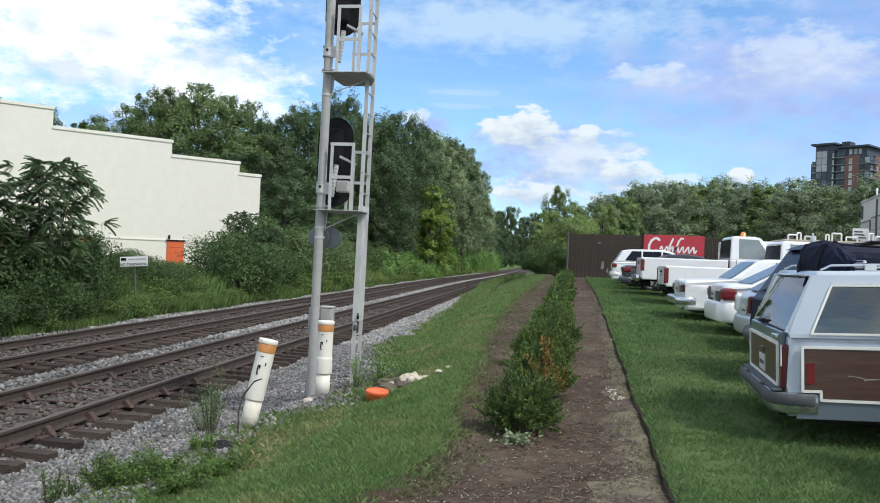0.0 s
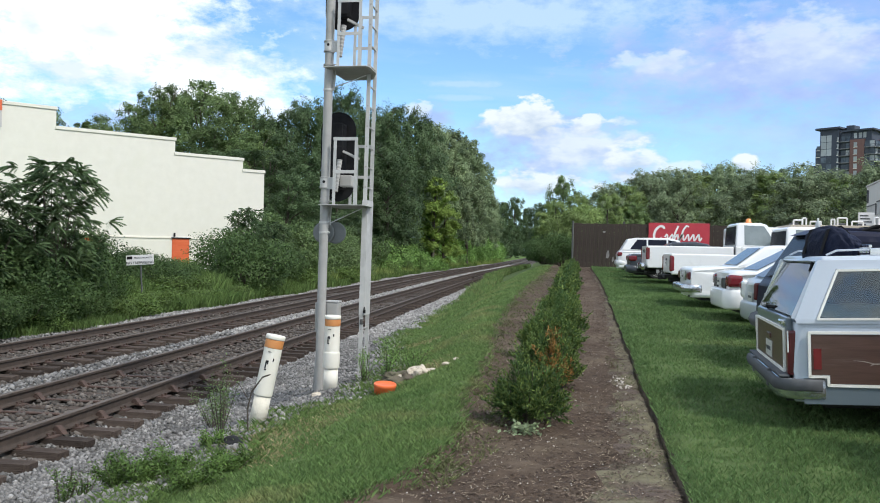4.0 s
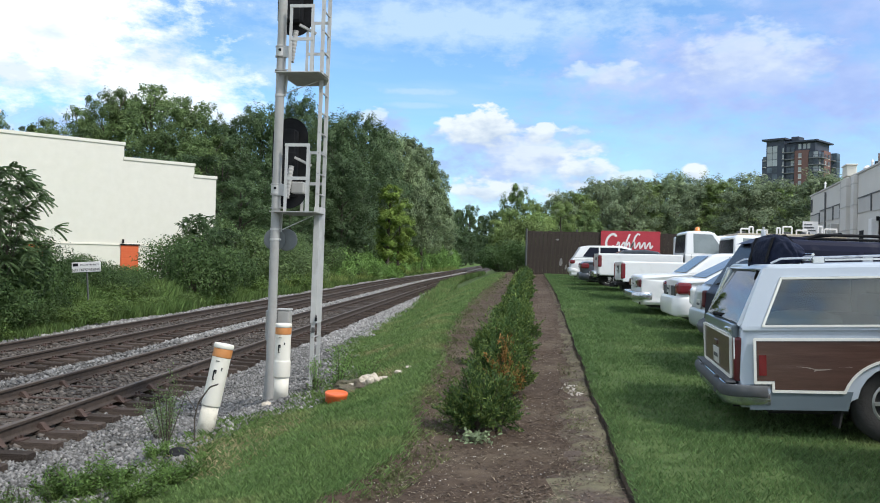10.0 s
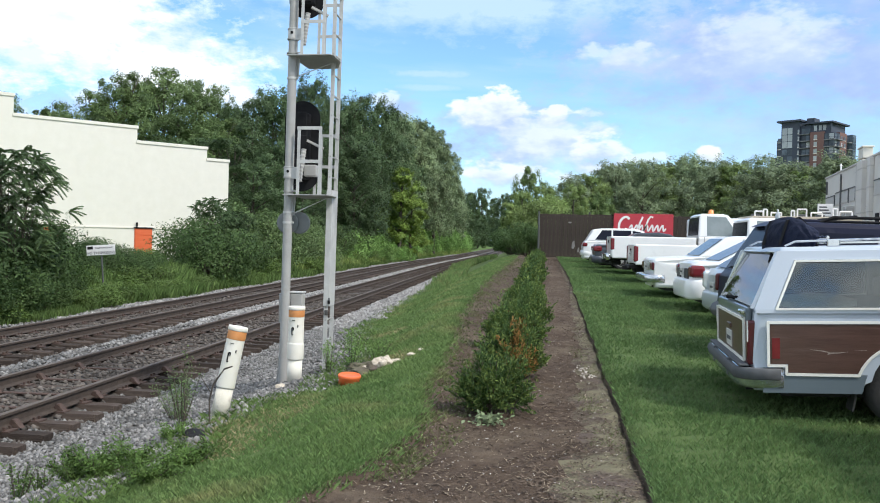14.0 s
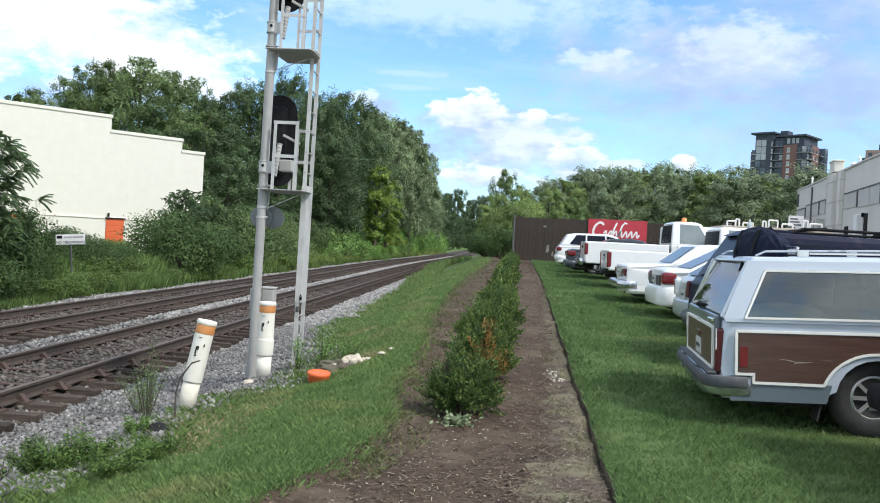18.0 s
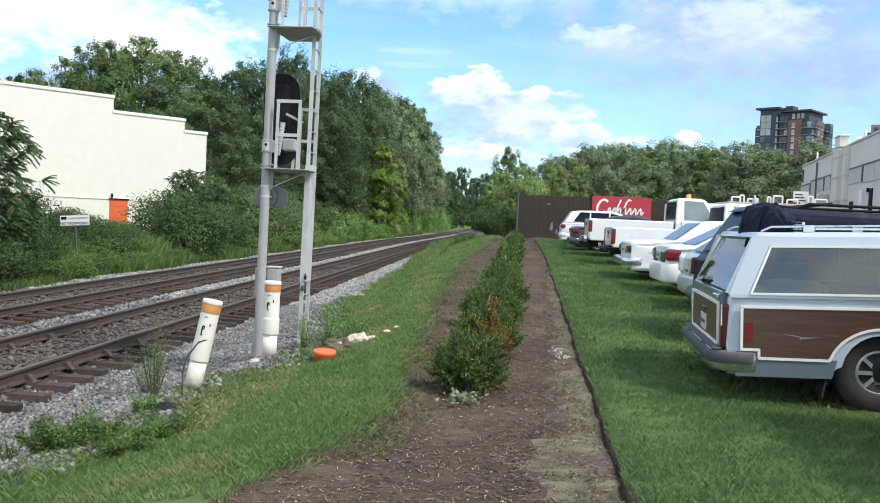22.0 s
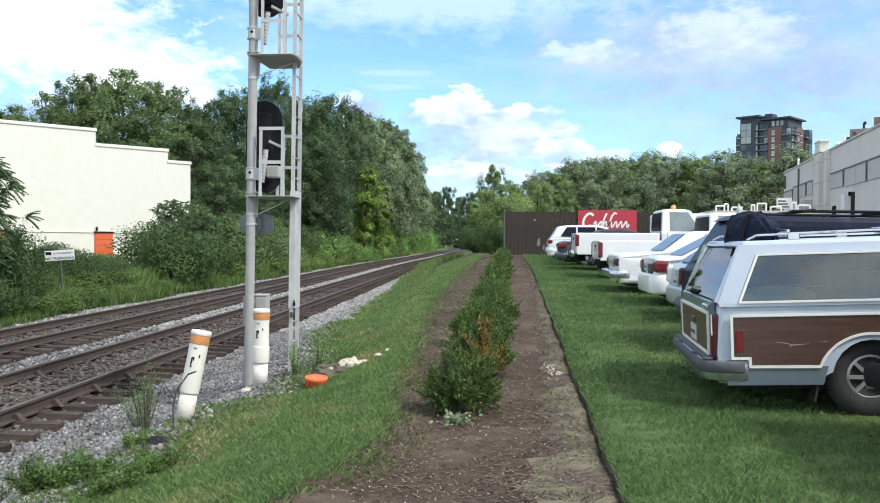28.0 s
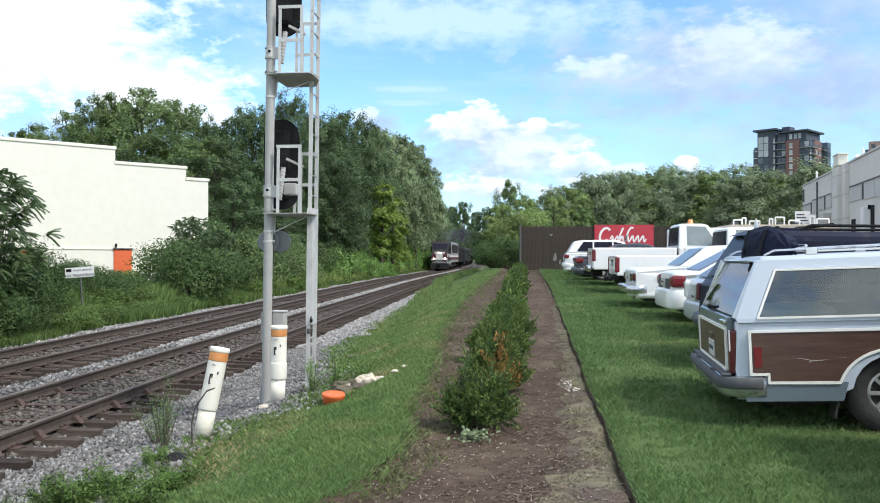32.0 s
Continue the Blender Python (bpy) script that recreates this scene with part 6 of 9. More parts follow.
def shell(c, L, W, upper, zb, arches, mat, bevel=0.045, belt=0.9, tumble=0.16, plan=0.07, name="body"):
    """Lower body: an outline with wheel arches, carried across and drawn in at the ends. upper runs from front to rear."""
    pts = [(upper[-1][0] + 0.02, zb)]
    for x, r, zc in arches:
        pts += arch_points(x, r, zb, zc)
    pts += [(upper[0][0] - 0.02, zb)] + list(upper)
    bm = bmesh.new()
    prism(bm, pts, -W / 2, W / 2, bevel, 3)
    x1 = max(p[0] for p in pts)
    x0 = min(p[0] for p in pts)
    for v in bm.verts:
        d = min(v.co.x - x0, x1 - v.co.x)
        k = 1 - tumble * max(0, v.co.z - belt) - (plan * (1 - d / 0.45) ** 2 if d < 0.45 else 0) - 0.05 * max(0, 0.45 - v.co.z)
        v.co.y *= k
    for f in bm.faces:
        f.smooth = len(f.verts) == 4 and abs(f.normal.y) < 0.98 and f.calc_area() < 0.4
    o = part(name, bm, mat, c)
    bm = bmesh.new()
    box(bm, x0 + 0.25, x1 - 0.25, -W / 2 + 0.16, W / 2 - 0.16, zb - 0.06, zb + 0.30)
    part("underbody", bm, UNDERSIDE, c, "dark underbody")
    for x, r, zc in arches:
        for s in (-1, 1):
            bm = bmesh.new()
            box(bm, x - r * 1.02, x + r * 1.02, s * (W / 2 - 0.30) - 0.01, s * (W / 2 - 0.30) + 0.01, zb, zc + r)
            part("wheel_well", bm, UNDERSIDE, c)
    return o


def half(W, z, belt=0.9, tumble=0.16):
    return W / 2 * (1 - tumble * max(0, z - belt))


def side_plate(c, name, poly, W, mat, out=0.004, thick=0.008, belt=0.9, tumble=0.16, sides=(-1, 1), label="", parent=None):
    """A thin plate that follows the side of a car."""
    for s in sides:
        bm = bmesh.new()
        A = [bm.verts.new((x, s * (half(W, z, belt, tumble) + out), z)) for x, z in poly]
        B = [bm.verts.new((x, s * (half(W, z, belt, tumble) + out - thick), z)) for x, z in poly]
        bm.faces.new(A), bm.faces.new(B[::-1])
        n = len(poly)
        for i in range(n):
            bm.faces.new((A[i], B[i], B[(i + 1) % n], A[(i + 1) % n]))
        part(name, bm, mat, parent or c, label)


def strip(c, name, line, W, mat, w=0.02, out=0.006, closed=False, sides=(-1, 1), belt=0.9, tumble=0.16, label=""):
    """A narrow moulding along a line on the side of a car."""
    pts = list(line) + ([line[0]] if closed else [])
    for s in sides:
        bm = bmesh.new()
        for (x0, z0), (x1, z1) in zip(pts, pts[1:]):
            d = Vector((x1 - x0, 0, z1 - z0)).normalized()
            off = Vector((-d.z, 0, d.x)) * (w / 2)
            ends = [Vector((x0, s * (half(W, z0, belt, tumble) + out), z0)), Vector((x1, s * (half(W, z1, belt, tumble) + out), z1))]
            ring = [[bm.verts.new(e + off * a + Vector((0, 0.008 * b, 0))) for a, b in ((-1, -1), (1, -1), (1, 1), (-1, 1))] for e in ends]
            for i in range(4):
                bm.faces.new((ring[0][i], ring[0][(i + 1) % 4], ring[1][(i + 1) % 4], ring[1][i]))
            bm.faces.new(ring[0][::-1]), bm.faces.new(ring[1])
            tube(bm, (x1, s * (half(W, z1, belt, tumble) + out - 0.008), z1), (x1, s * (half(W, z1, belt, tumble) + out + 0.0075), z1), w / 2 - 0.001, seg=12)
        part(name, bm, mat, c, label)


def end_plate(c, name, corners, mat, thick=0.01, label="", parent=None):
    """A plate through four corners, thickened backwards."""
    bm = bmesh.new()
    P = [Vector(p) for p in corners]
    n = (P[1] - P[0]).cross(P[3] - P[0]).normalized() * thick
    A = [bm.verts.new(p) for p in P]
    B = [bm.verts.new(p + n) for p in P]
    bm.faces.new(A), bm.faces.new(B[::-1])
    for i in range(4):
        bm.faces.new((A[i], B[i], B[(i + 1) % 4], A[(i + 1) % 4]))
    return part(name, bm, mat, parent or c, label)


def number_plate(c, x, y, z, lean=0):
    p = new("number_plate")
    p.parent = c
    p.matrix_basis = pose(x, y, z, 0, lean, 0)
    bm = bmesh.new()
    box(bm, -0.012, 0.0, -0.155, 0.155, -0.075, 0.075, 0.004, 1)
    part("plate", bm, PLATE_WHITE, p)
    bm = bmesh.new()
    box(bm, -0.015, -0.0125, -0.11, 0.11, -0.018, 0.018)
    part("bar", bm, RUB_STRIP, p)


def greenhouse(c, W, outline, mat, belt=0.9, tumble=0.2, bevel=0.05):
    """Closed upper body between belt and roof."""
    bm = bmesh.new()
    prism(bm, outline, -W / 2 + 0.01, W / 2 - 0.01, bevel, 3)
    for v in bm.verts:
        v.co.y *= 1 - tumble * max(0, v.co.z - belt)
    part("cabin", bm, mat, c)


def bumper(c, name, x, W, z0, z1, mat, depth=0.12, wrap=0.35, r=0.03, label=""):
    """A rounded bar that bends round the corners of a car."""
    rc = max(0.06, min(0.22, wrap * 0.6)) if wrap else 0.06
    front = x > 2.0
    path = []
    if wrap > rc:
        path.append((x + wrap, -W / 2, (0, -1)))
    for a in np.linspace(0, math.pi / 2, 7):
        path.append((x + rc - rc * math.sin(a), -W / 2 + rc - rc * math.cos(a), (-math.sin(a), -math.cos(a))))
    path += [(px, -py, (nx, -ny)) for px, py, (nx, ny) in path[::-1]]
    h = z1 - z0
    sec = [(-depth, z0), (-r, z0), (-0.3 * r, z0 + 0.3 * r), (0, z0 + r), (0.012, z0 + 0.55 * h), (0, z1 - r), (-0.3 * r, z1 - 0.3 * r), (-r, z1), (-depth, z1)]
    bm = bmesh.new()
    rings = [[bm.verts.new((((x + depth) * 2 - (px + nx * o) - depth) if front else px + nx * o, py + ny * o, z)) for o, z in sec] for px, py, (nx, ny) in path]
    n = len(sec)
    for A, B in zip(rings, rings[1:]):
        for k in range(n):
            bm.faces.new((A[k], A[(k + 1) % n], B[(k + 1) % n], B[k]))
    bm.faces.new(rings[0]), bm.faces.new(rings[-1][::-1])
    return part(name, bm, mat, c, label, smooth=True)


def place(name, x, y, label, tilt=0.0, turn=0.0, z=None):
    return thing(name, pose(x, y, ground_at(x + 1, y) if z is None else z, 0, tilt, turn), label, "car" if "pickup" not in name and "truck" not in name else "truck", "parked vehicles")


def build_wagon():
    W, L = 1.96, 5.55
    c = place("station_wagon", 1.838, 8.028, "pale silver station wagon with woodgrain side panels and a roof rack", -2.3, -4.0, 0.05)
    belt, tum = 0.93, 0.17
    upper = [(L - 0.02, 0.42), (L, 0.62), (L - 0.05, 0.84), (L - 0.6, 0.92), (3.95, belt), (0.10, belt), (0.05, 0.9), (0.03, 0.5)]
    shell(c, L, W, upper, 0.25, [(1.25, 0.365, 0.30), (4.25, 0.365, 0.30)], WAGON_PAINT, 0.05, belt, tum, 0.03)
    kw = dict(belt=belt, tumble=tum)
    # lower sill in grey blue, darkened for the shade of its downward face
    side_plate(c, "sill", [(0.10, 0.245), (0.86, 0.245), (0.905, 0.40), (0.30, 0.395), (0.10, 0.46)], W, SILL_SHADE_PAINT, 0.003, 0.006, label="grey-blue lower sill, darkened for the shade of its downward face", **kw)
    side_plate(c, "sill", [(1.66, 0.245), (3.85, 0.245), (3.88, 0.40), (1.61, 0.40)], W, SILL_SHADE_PAINT, 0.003, 0.006, label="grey-blue lower sill, darkened for the shade of its downward face", **kw)
    # wood panels, with cream edging that steps and climbs over the wheel
    arch = [(1.25 + 0.43 * math.cos(a), 0.28 + 0.385 * math.sin(a)) for a in np.linspace(math.pi - 0.33, 0.33, 19)]
    side_plate(c, "wood_panel", [(0.16, 0.815), (0.16, 0.485), (0.30, 0.485), (0.30, 0.415), (0.84, 0.41)] + arch + [(1.66, 0.41), (2.4, 0.41), (2.4, 0.815)], W, WOODGRAIN, 0.005, 0.008, label="dark brown woodgrain panel with scratches", **kw)
    side_plate(c, "wood_panel", [(2.42, 0.815), (2.42, 0.41), (3.84, 0.41)] + [(x + 3.0, z) for x, z in arch] + [(4.66, 0.41), (5.2, 0.45), (5.3, 0.80)], W, WOODGRAIN, 0.005, 0.008, label="dark brown woodgrain panel", **kw)
    strip(c, "trim", [(5.3, 0.83), (0.145, 0.83), (0.145, 0.47), (0.285, 0.47), (0.285, 0.40), (0.84, 0.395)] + arch + [(1.66, 0.395), (3.84, 0.395)], W, CREAM_TRIM, 0.021, 0.006, label="cream moulding round the wood panel", **kw)
    SCUFF = material("pale_scuff", (0.20, 0.15, 0.12), (0.42, 0.38, 0.33), 14.0, 0.7)
    for poly in ([(0.47, 0.607), (0.56, 0.600), (0.63, 0.583), (0.64, 0.577), (0.62, 0.579), (0.55, 0.595)], [(0.615, 0.583), (0.70, 0.584), (0.76, 0.590), (0.70, 0.578), (0.63, 0.574), (0.60, 0.563)], [(0.94, 0.589), (1.00, 0.580), (1.05, 0.570), (0.99, 0.576)], [(0.80, 0.602), (0.90, 0.605), (0.90, 0.602)]):
        side_plate(c, "scratch", poly, W, SCUFF, 0.0065, 0.002, sides=(-1,), label="faint pale scratch in the panel", **kw)
    side_plate(c, "side_marker", [(0.175, 0.53), (0.175, 0.70), (0.235, 0.70), (0.235, 0.53)], W, RED_LENS, 0.010, 0.012, label="red side marker lens", **kw)
    # upper body: roof, pillars and panes stand separately round a real cabin
    bm = bmesh.new()
    ht = half(W, 1.42, belt, tum)
    box(bm, 0.26, 3.35, -ht + 0.01, ht - 0.01, 1.385, 1.47, 0.045, 3)
    for v in bm.verts:
        if v.co.z > 1.42:
            v.co.z -= 0.02 * (v.co.y / ht) ** 2
            v.co.z += 0.02 * math.sin(math.pi * min(1, max(0, (v.co.x - 0.26) / 3.1)))
    part("roof", bm, WAGON_PAINT, c, smooth=True)
    side_plate(c, "d_pillar", [(0.04, 0.93), (0.20, 0.93), (0.375, 1.345), (1.60, 1.345), (1.60, 1.42), (0.24, 1.42)], W, WAGON_PAINT, 0.0, 0.05, **kw)
    side_plate(c, "c_pillar", [(1.47, 0.93), (1.60, 0.93), (1.60, 1.345), (1.47, 1.345)], W, WAGON_PAINT, 0.0, 0.05, **kw)
    side_plate(c, "roof_rail_panel", [(1.6, 1.345), (3.3, 1.345), (3.3, 1.42), (1.6, 1.42)], W, WAGON_PAINT, 0.0, 0.05, **kw)
    side_plate(c, "b_pillar", [(2.50, 0.93), (2.62, 0.93), (2.58, 1.345), (2.48, 1.345)], W, WAGON_PAINT, 0.0, 0.05, **kw)
    side_plate(c, "a_pillar", [(3.85, 0.93), (3.98, 0.93), (3.35, 1.40), (3.25, 1.36)], W, WAGON_PAINT, 0.0, 0.05, **kw)
    side_plate(c, "window_sill", [(0.05, 0.905), (3.95, 0.905), (3.95, 0.94), (0.05, 0.94)], W, WAGON_PAINT, 0.002, 0.05, **kw)
    for name, poly in (("quarter_window", [(0.215, 0.94), (1.47, 0.94), (1.47, 1.335), (0.382, 1.335)]), ("rear_door_window", [(1.61, 0.94), (2.49, 0.94), (2.48, 1.335), (1.61, 1.335)]), ("front_door_window", [(2.62, 0.94), (3.80, 0.94), (3.25, 1.335), (2.59, 1.335)])):
        side_plate(c, name, poly, W, CLEAR_GLASS, -0.012, 0.005, label="clear side window", **kw)
        strip(c, "window_trim", poly, W, CREAM_TRIM, 0.018, 0.004, True, label="white window surround", **kw)
    # rear: gate, slanting glass, lamps
    hb, hg = half(W, 0.93, belt, tum) - 0.05, half(W, 1.4, belt, tum) - 0.09
    gate = new("tailgate")
    gate.parent = c
    end_plate(c, "gate_glass", [(0.040, hb - 0.06, 0.955), (0.040, -hb + 0.06, 0.955), (0.285, -hg + 0.02, 1.39), (0.285, hg - 0.02, 1.39)], CLEAR_GLASS, 0.006, "tilted rear window", gate)
    for s in (-1, 1):
        bm = bmesh.new()
        beam(bm, (0.055, s * (hb - 0.03), 0.93), (0.27, s * (hg + 0.02), 1.40), 0.06, 0.05)
        part("glass_frame", bm, WAGON_PAINT, gate)
        bm = bmesh.new()
        beam(bm, (0.040, s * (hb - 0.055), 0.945), (0.252, s * (hg - 0.0), 1.39), 0.018, 0.02)
        part("bright_frame", bm, CHROME, gate)
    bm = bmesh.new()
    box(bm, -0.005, 0.05, -hb + 0.10, hb - 0.10, 0.46, 0.945, 0.02)
    part("gate_panel", bm, SILL_SHADE_PAINT, gate, "grey-blue tailgate panel")
    end_plate(c, "gate_wood", [(-0.009, hb - 0.16, 0.50), (-0.009, -hb + 0.16, 0.50), (-0.006, -hb + 0.16, 0.83), (-0.006, hb - 0.16, 0.83)], WOODGRAIN, 0.006, "dark woodgrain tailgate panel", gate)
    for a, b in (((hb - 0.15, 0.49), (-hb + 0.15, 0.49)), ((-hb + 0.15, 0.49), (-hb + 0.15, 0.84)), ((-hb + 0.15, 0.84), (hb - 0.15, 0.84)), ((hb - 0.15, 0.84), (hb - 0.15, 0.49))):
        bm = bmesh.new()
        beam(bm, (-0.012, a[0], a[1]), (-0.012, b[0], b[1]), 0.024, 0.024)
        part("gate_trim", bm, CREAM_TRIM, gate, "cream edging")
    bm = bmesh.new()
    box(bm, -0.03, 0.0, -0.10, 0.08, 0.70, 0.745, 0.008)
    part("gate_handle", bm, WOODGRAIN, gate)
    bm = bmesh.new()
    tube(bm, (-0.02, -0.74, 0.90), (-0.02, -0.62, 0.90), 0.018, seg=10)
    box(bm, -0.04, -0.005, -0.80, -0.74, 0.885, 0.915, 0.005)
    part("gate_hinge", bm, CHROME, gate, "bright hinge")
    bm = bmesh.new()
    beam(bm, (0.01, 0.28, 0.97), (0.05, -0.02, 0.985), 0.02, 0.02)
    box(bm, 0.0, 0.06, 0.22, 0.32, 0.955, 0.985, 0.005)
    part("wiper", bm, BLACK, gate)
    number_plate(gate, -0.012, 0.0, 0.60)
    for s in (-1, 1):
        bm = bmesh.new()
        box(bm, -0.012, 0.07, s * (W / 2 - 0.10) - 0.05, s * (W / 2 - 0.10) + 0.05, 0.47, 0.84, 0.02)
        part("tail_lamp", bm, DEEP_RED, c, "tall dark red tail lamp")
        # white strip painted in for a slim bright highlight on the chrome
        bm = bmesh.new()
        box(bm, -0.014, -0.002, s * (W / 2 - 0.06) - 0.007, s * (W / 2 - 0.06) + 0.007, 0.66, 0.84, 0.004)
        part("reversing_lamp", bm, CLEAR_LENS, c, "narrow white strip for the chrome highlight beside the tail lamp")
    bumper(c, "rear_bumper", -0.10, W + 0.035, 0.275, 0.455, DULL_CHROME, 0.13, 0.36, 0.035, "dull metal rear bumper")
    bumper(c, "rub_strip", -0.114, W + 0.062, 0.350, 0.448, RUB_STRIP, 0.03, 0.35, 0.012, "dark rubber strip along the bumper")
    bm = bmesh.new()
    box(bm, -0.08, 0.0, -W / 2 + 0.05, W / 2 - 0.05, 0.455, 0.475, 0.008)
    part("rub_strip", bm, RUB_STRIP, c, "dark rubber strip along the bumper")
    for s in (-1, 1):
        bm = bmesh.new()
        box(bm, -0.11, 0.0, s * 0.45 - 0.04, s * 0.45 + 0.04, 0.31, 0.47, 0.015)
        part("bumper_guard", bm, RUB_STRIP, c)
    bumper(c, "front_bumper", L - 0.02, W, 0.30, 0.48, DULL_CHROME, 0.12, 0.0, 0.04)
    for s in (-1, 1):
        bm = bmesh.new()
        box(bm, L - 0.03, L + 0.02, s * 0.65 - 0.2, s * 0.65 + 0.2, 0.6, 0.76, 0.015)
        part("headlamp", bm, CLEAR_LENS, c)
    bm = bmesh.new()
    box(bm, L - 0.03, L + 0.02, -0.42, 0.42, 0.58, 0.78, 0.01)
    part("grille", bm, CHROME, c)
    end_plate(c, "windscreen", [(3.95, -0.78, 0.94), (3.95, 0.78, 0.94), (3.30, 0.68, 1.40), (3.30, -0.68, 1.40)], CLEAR_GLASS, 0.006)
    # cabin: cargo cover, seats, wheel
    bm = bmesh.new()
    box(bm, 0.12, 3.9, -W / 2 + 0.08, W / 2 - 0.08, 0.925, 0.938)
    part("cabin_floor", bm, INTERIOR, c, "grey cabin trim at sill height")
    for x in (1.45, 2.45):
        for s in (-1, 1):
            bm = bmesh.new()
            box(bm, x, x + 0.16, s * 0.42 - 0.30, s * 0.42 + 0.30, 0.93, 1.14, 0.05, 3)
            box(bm, x + 0.03, x + 0.13, s * 0.42 - 0.14, s * 0.42 + 0.14, 1.15, 1.29, 0.04, 3)
            part("seat_back", bm, INTERIOR, c, "grey cloth seat back with headrest")
    bm = bmesh.new()
    lathe(bm, [(0.36, 0.0), (0.34, 0.05), (0.24, 0.085), (0.1, 0.10), (0.01, 0.10)], 24, pose(0.62, -0.45, 0.935))
    part("spare_cover", bm, WHITE_SIGN, c, "pale round cover in the cargo bay")
    # roof rack
    for s in (-1, 1):
        rack = new("rack_rail")
        rack.parent = c
        y = s * (ht - 0.07)
        bm = bmesh.new()
        tube(bm, (0.32, y, 1.462), (0.40, y, 1.50), 0.009, seg=10)
        tube(bm, (0.40, y, 1.50), (3.0, y, 1.535), 0.009, seg=10)
        tube(bm, (3.0, y, 1.535), (3.1, y, 1.47), 0.009, seg=10)
        part("rail_tube", bm, DULL_CHROME, rack, "bright rack tube")
        for x in (0.70, 1.6, 2.5):
            bm = bmesh.new()
            box(bm, x - 0.05, x + 0.05, y - 0.02, y + 0.02, 1.452, 1.515, 0.008)
            part("rail_foot", bm, CHROME, rack)
    for x in (0.66, 1.9):
        bm = bmesh.new()
        tube(bm, (x, -ht + 0.07, 1.53), (x, ht - 0.07, 1.53), 0.013, seg=10)
        part("rack_crossbar", bm, CHROME, c)
    for k in range(7):
        bm = bmesh.new()
        box(bm, 0.75, 2.9, -0.54 + k * 0.18, -0.515 + k * 0.18, 1.475, 1.492)
        part("roof_slat", bm, CHROME, c, "bright strip along the roof")
    bm = bmesh.new()
    lathe(bm, [(0.30, 0), (0.36, 0.03), (0.36, 0.22), (0.3, 0.25)], 20, pose(0.56, 0.0, 0.20))
    part("spare_well", bm, SILL_SHADE_PAINT, c, "rounded spare wheel well under the tail")
    bm = bmesh.new()
    tube(bm, (0.05, -0.45, 0.21), (0.9, -0.45, 0.22), 0.03, seg=12)
    part("exhaust", bm, UNDERSIDE, c)
    bm = bmesh.new()
    prism(bm, [(0.835, 0.27), (0.80, 0.09), (0.815, 0.09), (0.86, 0.3)], -W / 2 + 0.06, -W / 2 + 0.24)
    part("mud_flap", bm, RUBBER, c)
    add_wheels(c, W, (1.25, 4.25), 0.345, 0.185, "alloy", 0.05, (0.295, 0.175 + 0.0))
    return c


def build_bag():
    """Dark blue duffel slumped over the rear edge of the wagon's roof."""
    b = thing("duffel_bag", pose(2.235, 7.72, 1.492, 0, -6, 12), "dark navy duffel bag strapped on the wagon roof", "bag")
    DENIM = material("navy_canvas", (0.006, 0.009, 0.022), (0.013, 0.019, 0.045), 5.0, 0.75, spec=0.2, bump=0.6, bump_scale=25)
    bm = bmesh.new()
    bmesh.ops.create_icosphere(bm, subdivisions=5, radius=1.0)
    for v in bm.verts:
        p = v.co.copy()
        # long ridged folds on a slumped sack, highest towards the tail
        fold = (1 - 2 * abs(noise.noise(Vector((p.x * 1.6 + 3, p.y * 1.1, p.z * 1.4))))) * 0.10 + (1 - 2 * abs(noise.noise(Vector((p.x * 4.5, p.y * 2.2 + p.z * 2.5, p.z * 1.5))))) * 0.07
        k = 0.98 + fold
        z = p.z * k * (0.165 - 0.05 * p.x) + 0.115
        x, y = p.x * k * 0.165, p.y * k * 0.35
        if p.x < -0.35:
            # the side towards the tail sags over the roof's edge
            z -= 0.32 * (-0.35 - p.x) * (0.8 - 0.5 * p.z)
        v.co = Vector((x, y, max(z, 0.0) if p.x > -0.5 else max(z, -0.17)))
    part("sack", bm, DENIM, b, smooth=True)
    for y0 in (-0.16, 0.14):
        bm = bmesh.new()
        pts = [(0.17, y0, 0.02), (0.13, y0, 0.18), (0.03, y0 + 0.01, 0.29), (-0.09, y0, 0.27), (-0.18, y0 - 0.01, 0.06)]
        for a, c in zip(pts, pts[1:]):
            beam(bm, a, c, 0.035, 0.008)
        part("webbing", bm, BLACK, b, "black webbing round the bag")
    bm = bmesh.new()
    pts = [(-0.25, -0.18, 0.02), (-0.30, -0.20, -0.08), (-0.27, -0.22, -0.20), (-0.33, -0.24, -0.27)]
    for a, c in zip(pts, pts[1:]):
        tube(bm, a, c, 0.014, seg=8)
    part("strap", bm, BLACK, b, "hanging black strap")
    bm = bmesh.new()
    pts = [(0.02, -0.30, 0.08), (0.0, -0.22, 0.20), (0.0, 0.0, 0.27), (0.02, 0.2, 0.20), (0.02, 0.30, 0.08)]
    for a, c in zip(pts, pts[1:]):
        beam(bm, a, c, 0.04, 0.012)
    part("handle", bm, BLACK, b, "webbing handle")
    for y0, y1 in ((-0.10, -0.16), (0.02, 0.0)):
        bm = bmesh.new()
        pts = [(-0.16, y0, 0.03), (-0.21, (y0 + y1) / 2, -0.06), (-0.245, y1, -0.18), (-0.235, y1 + 0.03, -0.26)]
        for a, c in zip(pts, pts[1:]):
            beam(bm, a, c, 0.028, 0.008)
        part("strap", bm, BLACK, b, "black webbing strap hanging over the rear window")


